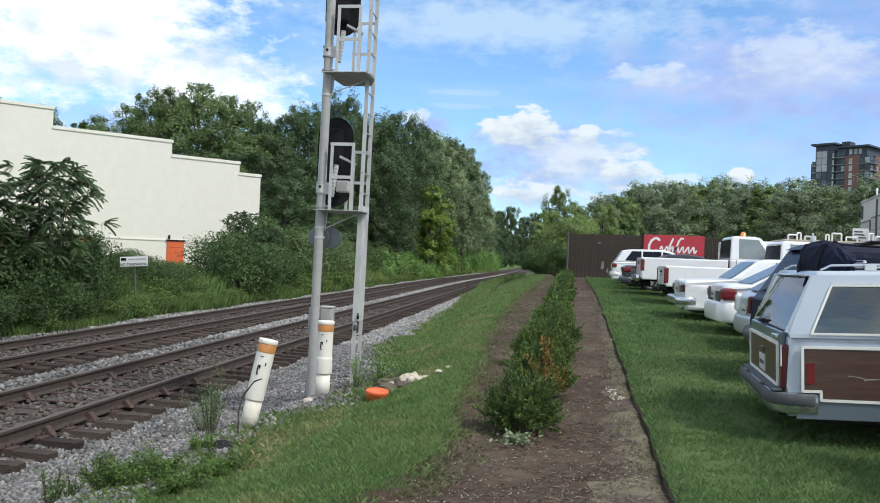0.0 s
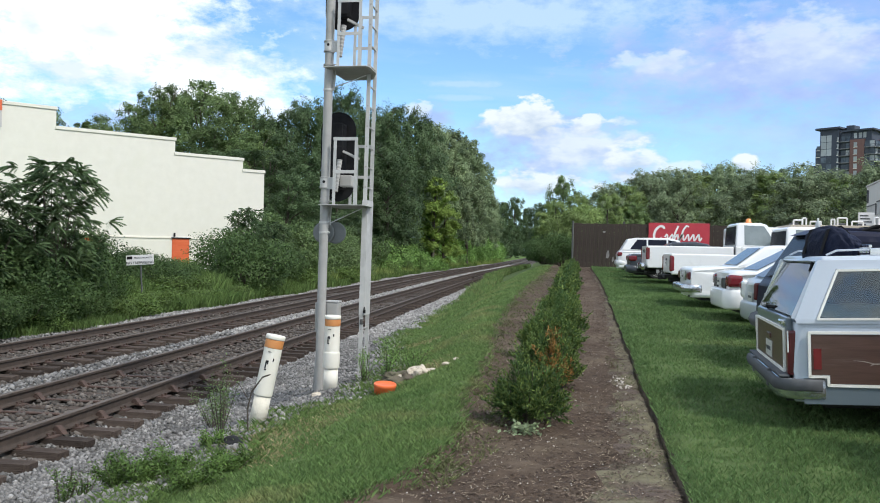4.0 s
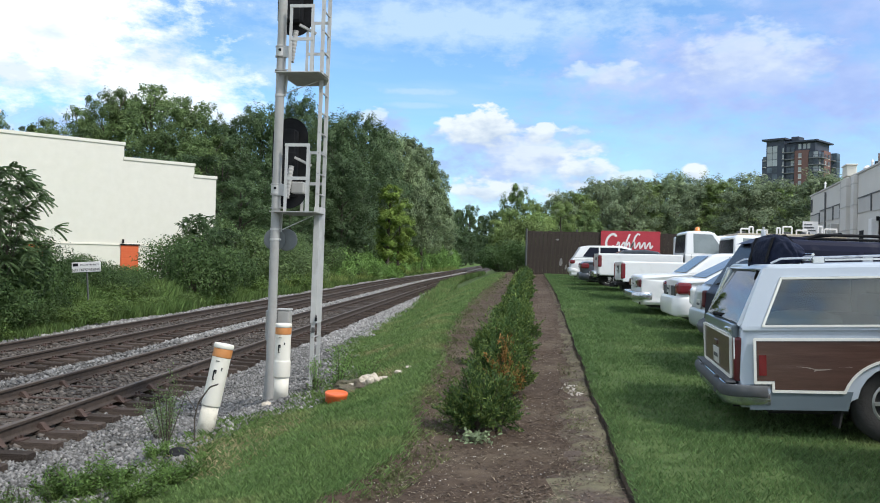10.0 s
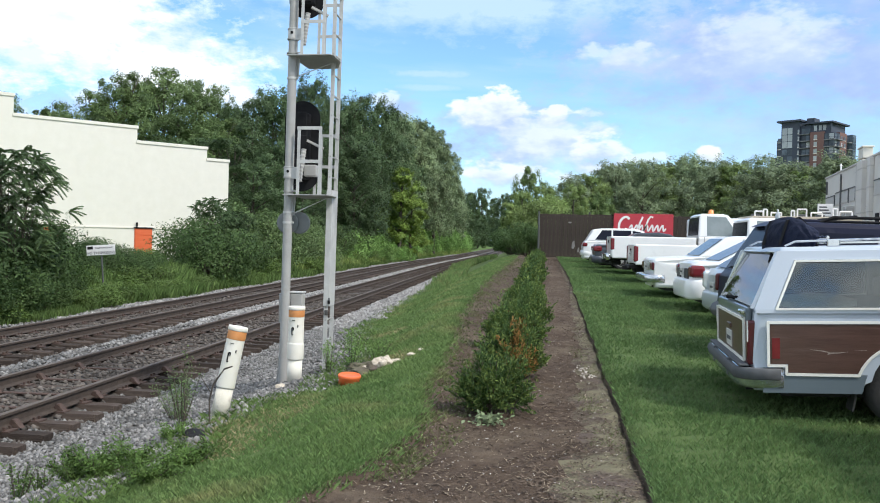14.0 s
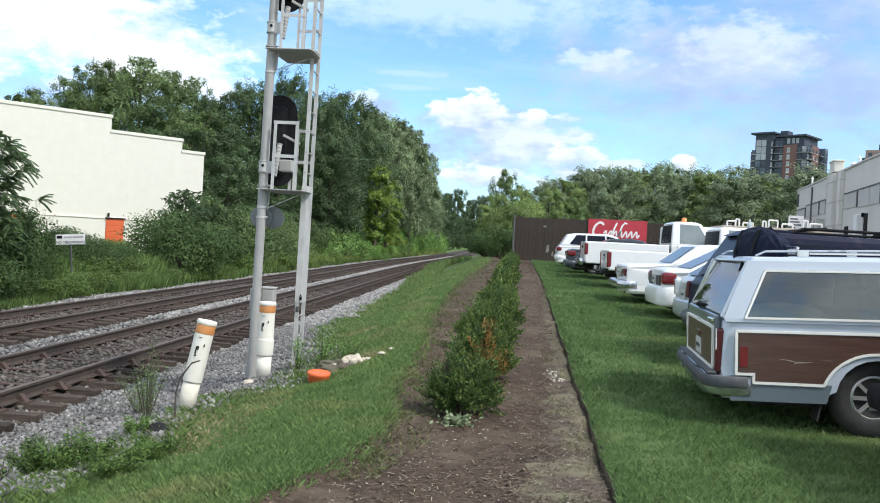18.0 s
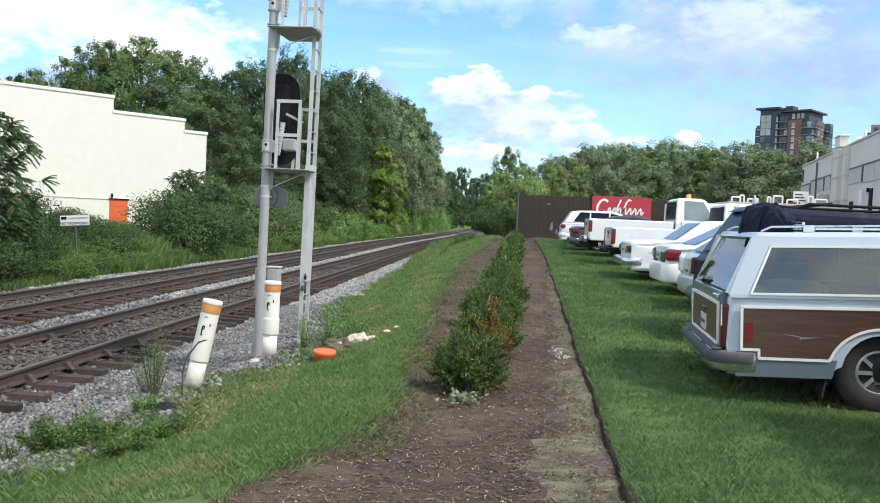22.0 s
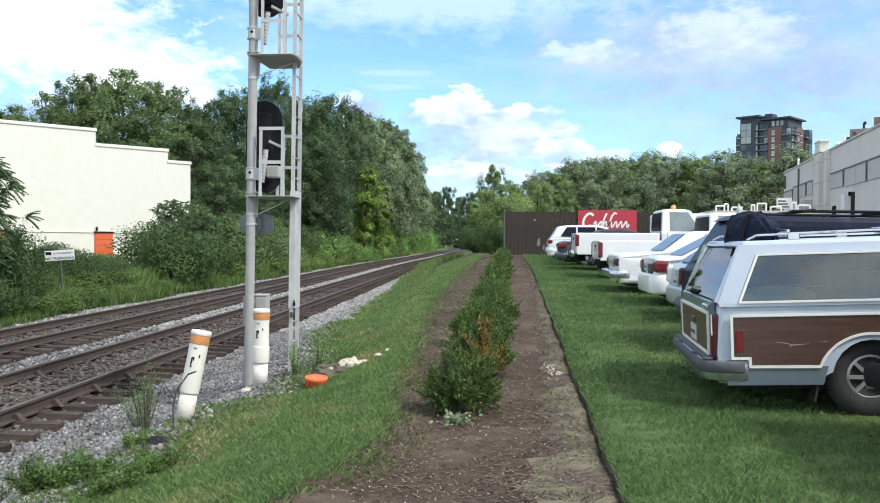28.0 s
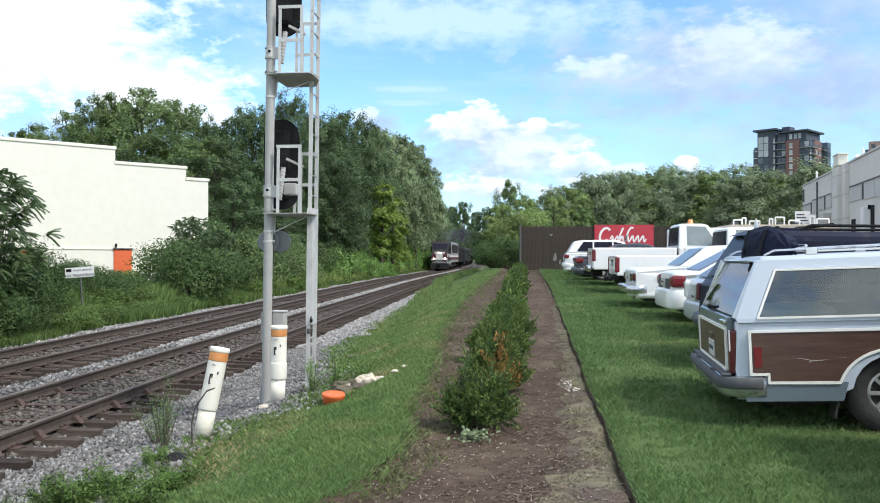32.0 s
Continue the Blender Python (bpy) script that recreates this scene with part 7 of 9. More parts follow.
def build_bottle():
    """Empty clear bottle left standing on the roof of the sport utility."""
    b = thing("plastic_bottle", pose(2.99, 10.9, 1.822) @ Matrix.Diagonal((0.8, 0.8, 0.8, 1)), "empty clear plastic bottle standing on a car roof", "bottle")
    PLASTIC = material("milky_clear_plastic", (0.62, 0.66, 0.68), (0.72, 0.75, 0.76), 20.0, 0.25, translucent=0.4)
    bm = bmesh.new()
    lathe(bm, [(0.030, 0.0), (0.038, 0.006), (0.038, 0.05), (0.034, 0.06), (0.038, 0.07), (0.038, 0.13), (0.030, 0.165), (0.014, 0.19), (0.014, 0.205)], 20)
    part("bottle_body", bm, PLASTIC, b, smooth=True)
    bm = bmesh.new()
    lathe(bm, [(0.017, 0.205), (0.017, 0.225), (0.010, 0.228)], 16)
    part("cap", bm, WHITE_SIGN, b)


def sedan(name, x, y, label, mat, W, L, spec, lamps, **k):
    c = place(name, x, y + W / 2, label, k.get("tilt", 0))
    belt = spec["belt"]
    tum = 0.2
    r = spec.get("r", 0.31)
    upper = spec["upper"]
    shell(c, L, W, upper, spec.get("zb", 0.22), [(spec["ax"][0], r + 0.05, r), (spec["ax"][1], r + 0.05, r)], mat, spec.get("bevel", 0.07), belt, tum, spec.get("plan", 0.07))
    greenhouse(c, W - 0.06, spec["cab"], mat, belt, tum, 0.06)
    for poly in spec["glass"]:
        side_plate(c, "side_window", poly, W - 0.06, spec.get("tint", PALE_GLASS), 0.002, 0.012, belt=belt, tumble=tum)
    (xb, zb_), (xt, zt) = spec["rear_glass"]
    hb, ht = half(W - 0.06, zb_, belt, tum) - 0.19, half(W - 0.06, zt, belt, tum) - 0.19
    n = Vector((zt - zb_, 0, -(xt - xb))).normalized() * -0.004
    end_plate(c, "rear_window", [(xb + n.x, hb, zb_ + n.z), (xb + n.x, -hb, zb_ + n.z), (xt + n.x, -ht, zt + n.z), (xt + n.x, ht, zt + n.z)], spec.get("tint", PALE_GLASS), 0.008)
    add_wheels(c, W, spec["ax"], r, r * 0.62, spec.get("rim", "cap"))
    for s in (-1, 1):
        for (lx0, lx1, y0, y1, z0, z1, m, lab) in lamps:
            bm = bmesh.new()
            box(bm, lx0, lx1, min(s * y0, s * y1), max(s * y0, s * y1), z0, z1, min(0.42 * (z1 - z0), 0.42 * abs(y1 - y0), 0.42 * (lx1 - lx0), 0.06), 3)
            part("tail_lamp", bm, m, c, lab)
        bm = bmesh.new()
        box(bm, L * 0.62, L * 0.62 + 0.12, s * (W / 2) - 0.01 if s > 0 else -W / 2 - 0.16, s * W / 2 + 0.16 if s > 0 else -W / 2 + 0.01, belt, belt + 0.11, 0.02)
        part("door_mirror", bm, mat, c)
        for hx in spec.get("handles", (L * 0.48,)):
            bm = bmesh.new()
            box(bm, hx, hx + 0.16, s * (W / 2 + 0.004) - 0.012, s * (W / 2 + 0.004) + 0.012, belt - 0.12, belt - 0.09, 0.006)
            part("door_handle", bm, mat if not spec.get("chrome") else CHROME, c)
        bm = bmesh.new()
        box(bm, L - 0.06, L + 0.0, s * (W / 2 - 0.30) - 0.16, s * (W / 2 - 0.30) + 0.16, belt - 0.32, belt - 0.18, 0.02)
        part("headlamp", bm, CLEAR_LENS, c)
    bumper(c, "rear_bumper", spec["bump"][0], W - 0.04, spec["bump"][1], spec["bump"][2], spec.get("bump_mat", mat), 0.14, 0.42, spec.get("bump_r", 0.075))
    bumper(c, "front_bumper", L - 0.08, W - 0.06, spec["bump"][1], spec["bump"][2], spec.get("bump_mat", mat), 0.12, 0.0, 0.05)
    number_plate(c, spec["plate"][0], 0, spec["plate"][1])
    for sx in spec.get("seams", ()):
        strip(c, "panel_gap", [(sx, belt - 0.02), (sx, 0.34)], W, RUB_STRIP, 0.008, -0.002, belt=belt, tumble=tum)
    bm = bmesh.new()
    tube(bm, (0.05, -W / 2 + 0.4, 0.24), (0.7, -W / 2 + 0.4, 0.25), 0.025, seg=10)
    part("exhaust", bm, UNDERSIDE, c)
    return c


def build_cars():
    # dark sport utility beside the wagon
    L, W = 4.8, 1.86
    c = sedan("sport_utility", 2.36, 9.85, "dark navy sport utility with a tinted rear window and roof rails", NAVY_PAINT, W, L,
              dict(belt=1.02, r=0.36, zb=0.30, ax=(1.0, 3.75), upper=[(L, 0.5), (L, 0.85), (L - 0.2, 0.98), (3.75, 1.04), (0.14, 1.04), (0.07, 0.95), (0.05, 0.55)],
                   cab=[(0.13, 1.02), (3.85, 1.02), (3.2, 1.55), (2.9, 1.62), (0.62, 1.66), (0.50, 1.62)], glass=[[(0.36, 1.08), (1.45, 1.08), (1.45, 1.52), (0.66, 1.54)], [(1.52, 1.08), (2.4, 1.08), (2.4, 1.52), (1.52, 1.52)], [(2.47, 1.08), (3.6, 1.08), (3.1, 1.5), (2.47, 1.52)]],
                   rear_glass=((0.16, 1.07), (0.47, 1.58)), bump=(-0.06, 0.40, 0.60), bump_mat=RUB_STRIP, plate=(0.02, 0.80), tint=DARK_GLASS, rim="alloy"),
              [(0.03, 0.14, 0.84, 0.915, 0.74, 0.98, DEEP_RED, "dark red tail lamp")])
    bm = bmesh.new()
    prism(bm, [(0.42, 1.62), (0.62, 1.70), (0.95, 1.69), (0.95, 1.65)], -0.66, 0.66, 0.01)
    part("roof_spoiler", bm, NAVY_PAINT, c)
    for s in (-1, 1):
        bm = bmesh.new()
        tube(bm, (0.9, s * 0.66, 1.66), (1.05, s * 0.66, 1.72), 0.018, seg=8)
        tube(bm, (1.05, s * 0.66, 1.72), (2.7, s * 0.66, 1.70), 0.018, seg=8)
        tube(bm, (2.7, s * 0.66, 1.70), (2.85, s * 0.66, 1.63), 0.018, seg=8)
        part("roof_rail", bm, BLACK, c)
    bm = bmesh.new()
    tube(bm, (1.3, -0.66, 1.73), (1.3, 0.66, 1.73), 0.02, seg=8)
    part("roof_crossbar", bm, BLACK, c)
    bm = bmesh.new()
    tube(bm, (2.4, -0.66, 1.72), (2.4, 0.66, 1.72), 0.02, seg=8)
    part("roof_crossbar", bm, BLACK, c)
    bm = bmesh.new()
    box(bm, 0.10, 0.16, -0.38, 0.30, 1.075, 1.10, 0.006)
    part("rear_wiper", bm, BLACK, c)
    # silver hatchback, mostly hidden
    L, W = 4.2, 1.72
    sedan("hatchback", 2.74, 12.75, "silver hatchback with round clear tail lamps", SILVER_PAINT, W, L,
          dict(belt=0.88, r=0.30, ax=(0.75, 3.3), upper=[(L, 0.45), (L - 0.02, 0.68), (L - 0.9, 0.86), (3.1, 0.9), (0.12, 0.9), (0.06, 0.8), (0.02, 0.45)],
               cab=[(0.16, 0.88), (3.2, 0.88), (2.35, 1.38), (1.9, 1.42), (0.85, 1.38)], glass=[[(0.5, 0.93), (1.5, 0.93), (1.5, 1.33), (0.9, 1.32)], [(1.57, 0.93), (2.95, 0.93), (2.3, 1.32), (1.57, 1.34)]], rear_glass=((0.2, 0.93), (0.82, 1.34)), bump=(-0.03, 0.24, 0.54), bump_r=0.05, plate=(0.0, 0.62)),
          [(-0.005, 0.14, 0.62, 0.84, 0.56, 0.86, CLEAR_LENS, "large clear tail lamp"), (-0.02, 0.03, 0.72, 0.80, 0.72, 0.82, RED_LENS, "round red lamp")])
    # white coupe
    L, W = 4.45, 1.70
    c = sedan("coupe", 2.64, 15.2, "white compact coupe with red wraparound tail lamps", WHITE_PAINT, W, L,
              dict(belt=0.88, r=0.29, bevel=0.11, plan=0.13, ax=(0.95, 3.55), upper=[(L, 0.42), (L - 0.03, 0.64), (L - 1.0, 0.86), (3.3, 0.9), (1.05, 0.92), (0.25, 0.93), (0.08, 0.88), (0.04, 0.5)],
                   cab=[(0.50, 0.90), (3.35, 0.88), (2.55, 1.32), (2.15, 1.385), (1.35, 1.36)], glass=[[(0.95, 0.96), (1.78, 0.95), (1.78, 1.31), (1.40, 1.29)], [(1.84, 0.95), (3.05, 0.93), (2.50, 1.26), (2.12, 1.32), (1.84, 1.31)]], rear_glass=((0.58, 0.945), (1.29, 1.325)), bump=(-0.03, 0.23, 0.60), bump_r=0.05, plate=(0.02, 0.72), seams=(1.75, 3.0)),
              # second row: dark slabs painted for the shaded recess, which is not cut
              [(0.03, 0.30, 0.58, 0.846, 0.63, 0.855, RED_LENS, "red wraparound tail lamp"), (0.025, 0.06, 0.22, 0.60, 0.60, 0.79, PLATE_SHADE, "dark slab painted for the shaded recess beside the number plate")])
    # big white sedan with bright bumper
    L, W = 5.3, 1.95
    c = sedan("sedan", 2.36, 18.0, "large white sedan with a chrome rear bumper", WHITE_PAINT, W, L,
              dict(belt=0.86, r=0.33, ax=(1.25, 4.15), chrome=True, bump_r=0.035, upper=[(L, 0.45), (L, 0.76), (L - 0.1, 0.84), (3.9, 0.9), (1.3, 0.92), (0.10, 0.86), (0.03, 0.80), (0.06, 0.48)],
                   cab=[(0.98, 0.90), (3.95, 0.88), (3.1, 1.33), (2.7, 1.385), (1.75, 1.37), (1.55, 1.33)], glass=[[(1.85, 0.95), (2.45, 0.95), (2.45, 1.31), (1.9, 1.30)], [(2.52, 0.95), (3.65, 0.93), (3.05, 1.28), (2.52, 1.31)]], rear_glass=((1.02, 0.935), (1.51, 1.305)), bump=(-0.14, 0.33, 0.50), bump_mat=DULL_CHROME, plate=(0.0, 0.66), seams=(2.0, 3.1)),
              [(0.0, 0.08, 0.50, 0.90, 0.60, 0.77, DEEP_RED, "broad dark red tail lamp"), (-0.008, 0.03, 0.47, 0.52, 0.58, 0.79, CHROME, "bright lamp edge")])
    strip(c, "side_moulding", [(0.5, 0.70), (4.6, 0.70)], W, RUB_STRIP, 0.02, 0.004)
    bm = bmesh.new()
    box(bm, 0.72, 0.98, -W / 2 - 0.008, -W / 2 + 0.01, 0.555, 0.585)
    part("badge", bm, CHROME, c, "small bright badge")
    # far cars
    L, W = 4.6, 1.78
    spec = dict(belt=0.86, r=0.31, ax=(1.0, 3.65), upper=[(L, 0.42), (L, 0.68), (L - 0.3, 0.8), (3.5, 0.88), (1.0, 0.92), (0.12, 0.92), (0.04, 0.84), (0.05, 0.45)],
                cab=[(0.75, 0.90), (3.5, 0.86), (2.75, 1.33), (2.3, 1.40), (1.55, 1.36)], glass=[[(1.1, 0.95), (1.95, 0.95), (1.95, 1.31), (1.55, 1.30)], [(2.02, 0.95), (3.2, 0.92), (2.65, 1.28), (2.02, 1.32)]], rear_glass=((0.82, 0.945), (1.5, 1.33)), bump=(-0.07, 0.24, 0.52), plate=(0.0, 0.7))
    sedan("saloon", 1.85, 30.2, "dark grey saloon with red tail lamps", paint("dark_grey_paint", (0.045, 0.052, 0.062)), W, L, spec, [(0.0, 0.3, 0.55, 0.888, 0.66, 0.86, RED_LENS, "red tail lamp")])
    sedan("saloon", 2.2, 33.4, "silver saloon parked behind the pickups", SILVER_PAINT, W, L, spec, [(0.0, 0.3, 0.55, 0.888, 0.66, 0.86, RED_LENS, "red tail lamp")])
    L, W = 4.5, 1.84
    sedan("crossover", 1.75, 36.6, "white crossover with dark windows at the end of the row", WHITE_PAINT, W, L,
          dict(belt=0.98, r=0.34, ax=(0.9, 3.5), upper=[(L, 0.5), (L - 0.02, 0.8), (L - 0.8, 0.98), (3.2, 1.02), (0.14, 1.02), (0.05, 0.92), (0.02, 0.5)],
               cab=[(0.14, 1.0), (3.35, 0.98), (2.6, 1.5), (2.2, 1.60), (0.8, 1.58), (0.45, 1.52)], glass=[[(0.55, 1.08), (1.25, 1.06), (1.25, 1.5), (0.85, 1.5)], [(1.32, 1.06), (2.1, 1.05), (2.1, 1.5), (1.32, 1.5)], [(2.17, 1.05), (3.1, 1.03), (2.5, 1.44), (2.17, 1.5)]], rear_glass=((0.2, 1.06), (0.55, 1.5)), bump=(-0.05, 0.34, 0.6), plate=(0.0, 0.78), tint=DARK_GLASS),
          [(0.0, 0.22, 0.68, 0.918, 0.76, 0.94, RED_LENS, "red tail lamp")])


def pickup(name, x, y, label, mat, bed_top, cab_h, bed_len, L, W, lamp, tilt=0, bump=None, zb=0.48, beacon=False, r=0.37, hitch=False):
    """Pickup with an open bed: side panels with arches, floor, tailgate, cab and bonnet."""
    c = place(name, x, y + W / 2, label, tilt)
    ax0, ax1 = 1.15, L - 0.95
    for s in (-1, 1):
        bm = bmesh.new()
        pts = [(0.03, zb)] + arch_points(ax0, r + 0.06, zb, r) + [(bed_len, zb), (bed_len, bed_top), (0.0, bed_top), (0.0, zb + 0.1)]
        prism(bm, pts, s * W / 2, s * (W / 2 - 0.10), 0.035, 3)
        part("bed_side", bm, mat, c)
    bm = bmesh.new()
    box(bm, 0.08, bed_len, -W / 2 + 0.1, W / 2 - 0.1, zb + 0.12, zb + 0.20)
    box(bm, bed_len - 0.05, bed_len, -W / 2 + 0.1, W / 2 - 0.1, zb + 0.2, bed_top - 0.01)
    part("bed_floor", bm, UNDERSIDE, c)
    tg = new("tailgate")
    tg.parent = c
    bm = bmesh.new()
    box(bm, -0.01, 0.06, -W / 2 + 0.105, W / 2 - 0.105, zb + 0.04, bed_top - 0.005, 0.015)
    part("gate_panel", bm, mat, tg)
    bm = bmesh.new()
    box(bm, -0.025, 0.0, -0.14, 0.14, bed_top - 0.22, bed_top - 0.12, 0.01)
    part("gate_handle", bm, BLACK, tg)
    for s in (-1, 1):
        bm = bmesh.new()
        z0, z1 = lamp
        box(bm, -0.03, 0.10, s * (W / 2 - 0.05) - 0.062, s * (W / 2 - 0.05) + 0.062, z0, z1, 0.045, 4)
        part("tail_lamp", bm, RED_LENS, c, "upright red tail lamp")
        bm = bmesh.new()
        box(bm, -0.028, 0.0, s * (W / 2 - 0.055) - 0.045, s * (W / 2 - 0.055) + 0.045, z0 + 0.42 * (z1 - z0), z0 + 0.6 * (z1 - z0), 0.005)
        part("lamp_insert", bm, RED_LENS, c)
    # cab and bonnet
    cx0 = bed_len + 0.06
    belt = bed_top + 0.02
    upper = [(L, zb + 0.1), (L, belt - 0.18), (L - 0.15, belt - 0.05), (cx0 + 1.55, belt), (cx0, belt), (cx0, zb + 0.1)]
    pts = [(cx0, zb)] + arch_points(ax1, r + 0.06, zb, r) + [(L - 0.02, zb)] + upper
    bm = bmesh.new()
    prism(bm, pts, -W / 2, W / 2, 0.05, 3)
    part("front_body", bm, mat, c)
    tum = 0.18
    bm = bmesh.new()
    prism(bm, [(cx0, belt - 0.02), (cx0 + 1.5, belt - 0.02), (cx0 + 0.92, cab_h - 0.05), (cx0 + 0.75, cab_h), (cx0 + 0.12, cab_h), (cx0 + 0.04, cab_h - 0.06)], -W / 2 + 0.03, W / 2 - 0.03, 0.05, 3)
    for v in bm.verts:
        v.co.y *= 1 - tum * max(0, v.co.z - belt)
    part("cab", bm, mat, c)
    side_plate(c, "door_window", [(cx0 + 0.26, belt + 0.05), (cx0 + 1.22, belt + 0.03), (cx0 + 0.84, cab_h - 0.10), (cx0 + 0.26, cab_h - 0.08)], W - 0.06, DOOR_GLASS, 0.004, 0.012, belt=belt, tumble=tum)
    hb = half(W - 0.06, belt, belt, tum) - 0.12
    end_plate(c, "rear_window", [(cx0 - 0.004, hb, belt + 0.06), (cx0 - 0.004, -hb, belt + 0.06), (cx0 + 0.03, -hb + 0.05, cab_h - 0.11), (cx0 + 0.03, hb - 0.05, cab_h - 0.11)], DARK_GLASS, 0.012)
    for s in (-1, 1):
        bm = bmesh.new()
        box(bm, cx0 + 1.05, cx0 + 1.17, s * (W / 2 + 0.11) - 0.10, s * (W / 2 + 0.11) + 0.10, belt + 0.05, belt + 0.30, 0.03)
        part("door_mirror", bm, BLACK, c)
        bm = bmesh.new()
        box(bm, L - 0.04, L + 0.02, s * (W / 2 - 0.25) - 0.15, s * (W / 2 - 0.25) + 0.15, belt - 0.36, belt - 0.2, 0.02)
        part("headlamp", bm, CLEAR_LENS, c)
    strip(c, "door_gap", [(cx0 + 0.18, belt), (cx0 + 0.18, zb + 0.06)], W, RUB_STRIP, 0.012, -0.004, belt=belt)
    if bump:
        bumper(c, "rear_bumper", -0.16, W - 0.06, bump[0], bump[1], CHROME if not hitch else BLACK, 0.12, 0.10, 0.03, "step bumper")
    bumper(c, "front_bumper", L - 0.02, W - 0.06, zb, zb + 0.18, CHROME, 0.14, 0.0, 0.03)
    bm = bmesh.new()
    for s in (-0.42, 0.42):
        box(bm, 0.1, L - 0.3, s - 0.04, s + 0.04, zb - 0.06, zb + 0.06)
    box(bm, -0.12, 0.12, -0.62, 0.62, zb - 0.10, zb - 0.02)
    box(bm, -0.24, 0.0, -0.06, 0.06, zb - 0.16, zb - 0.05)
    part("chassis", bm, UNDERSIDE, c, "dark chassis rails and hitch")
    number_plate(c, -0.02 if not bump else -0.205, 0.0, zb + 0.3 if not bump else sum(bump) / 2)
    bm = bmesh.new()
    box(bm, 0.05, 0.35, -0.5, 0.15, zb - 0.22, zb - 0.05, 0.05)
    part("muffler", bm, UNDERSIDE, c)
    add_wheels(c, W, (ax0, ax1), r, r * 0.58, "steel")
    if beacon:
        bm = bmesh.new()
        lathe(bm, [(0.10, 0), (0.10, 0.03), (0.085, 0.05), (0.075, 0.13), (0.03, 0.16)], 16, pose(cx0 + 0.5, -0.25, cab_h))
        part("beacon", bm, AMBER, c, "amber warning beacon", smooth=True)
    return c


def build_pickups():
    pickup("pickup_truck", 2.47, 22.4, "plain white pickup with upright red tail lamps", WHITE_PAINT, 1.06, 1.83, 2.85, 5.9, 1.95, (0.58, 1.02), zb=0.50)
    pickup("pickup_truck", 2.16, 26.2, "white long-bed pickup with an amber beacon on its cab", WHITE_PAINT, 1.22, 1.98, 2.6, 5.95, 2.0, (0.78, 1.17), bump=(0.46, 0.66), zb=0.52, beacon=True, r=0.39)
    pickup("pickup_truck", 2.78, 4.42, "dark maroon pickup with a black rear bumper and hitch", MAROON_PAINT, 1.16, 1.72, 2.0, 5.3, 1.88, (0.72, 1.05), bump=(0.42, 0.60), zb=0.50, r=0.37, hitch=True)
    # service truck behind
    y = 25.0
    c = place("service_truck", 5.25, 30.0, "white service truck with a beige box and rooftop fittings", 0)
    BOXB = material("beige_truck_box", (0.36, 0.31, 0.24), (0.43, 0.38, 0.30), 2.0, 0.7)
    bm = bmesh.new()
    box(bm, 0.0, 1.7, -1.0, 1.0, 0.5, 1.92, 0.08, 3)
    part("cab", bm, WHITE_PAINT, c)
    bm = bmesh.new()
    box(bm, 1.8, 5.4, -1.05, 1.05, 0.6, 2.02, 0.03)
    part("box_body", bm, BOXB, c, "beige service box")
    side_plate(c, "cab_window", [(0.25, 1.35), (1.35, 1.35), (1.3, 1.8), (0.45, 1.8)], 2.0, DARK_GLASS, 0.004)
    for i, (x0, w, h) in enumerate(((1.95, 0.28, 0.16), (2.3, 0.12, 0.24), (2.62, 0.34, 0.14), (3.15, 0.10, 0.20), (3.42, 0.30, 0.26), (3.95, 0.36, 0.16), (4.5, 0.14, 0.28), (4.8, 0.40, 0.20))):
        bm = bmesh.new()
        y0 = -0.9 + 0.25 * (i % 3)
        for a, e in (((x0, 2.0), (x0, 2.02 + h)), ((x0, 2.02 + h), (x0 + w, 2.02 + h)), ((x0 + w, 2.02 + h), (x0 + w, 2.0))):
            tube(bm, (a[0], y0, a[1]), (e[0], y0, e[1]), 0.028, seg=8)
        part("roof_hoop", bm, WHITE_SIGN, c, "white tubular bracket on the box roof")
    for x0 in (2.15, 3.7, 4.35):
        bm = bmesh.new()
        box(bm, x0, x0 + 0.22, 0.1, 0.5, 2.02, 2.14, 0.02)
        part("roof_case", bm, RUB_STRIP, c, "small dark case on the box roof")
    add_wheels(c, 2.0, (0.9, 4.2), 0.4, 0.22, "steel")
    c = thing("lot_sign", pose(16.95, 52.0, ground_at(16.95, 52.0) + 0.35), "small white lot sign on a post", "sign")
    bm = bmesh.new()
    tube(bm, (0, 0, -0.4), (0, 0, 3.2), 0.05, seg=8)
    part("post", bm, GALV, c)
    bm = bmesh.new()
    box(bm, -0.45, 0.45, -0.06, -0.02, 2.45, 3.2)
    part("board", bm, WHITE_SIGN, c)
    bm = bmesh.new()
    for k in range(3):
        box(bm, -0.36, 0.3 - 0.1 * k, -0.07, -0.061, 2.6 + 0.18 * k, 2.68 + 0.18 * k)
    part("print_bar", bm, RUB_STRIP, c)


build_wagon()
build_bag()
build_bottle()
build_cars()
build_pickups()

# ---- the train ----
LOCO_DARK = material("loco_dark_grey", (0.026, 0.023, 0.022), (0.038, 0.034, 0.032), 1.5, 0.6, spec=0.2)
LOCO_GREY = material("loco_silver", (0.24, 0.24, 0.235), (0.31, 0.31, 0.30), 1.2, 0.55, 0.1)
COACH_GREY = material("coach_dull_steel", (0.020, 0.018, 0.017), (0.036, 0.033, 0.031), 1.2, 0.75, 0.0, spec=0.1)
LOCO_RED = material("loco_red_nose", (0.085, 0.018, 0.022), (0.11, 0.026, 0.03), 1.5, 0.5)
LOCO_WHITE = material("loco_white", (0.60, 0.60, 0.58), (0.66, 0.66, 0.64), 2.0, 0.5)
HEADLIGHT = glow("headlight", (1.0, 0.96, 0.88), 3.0)


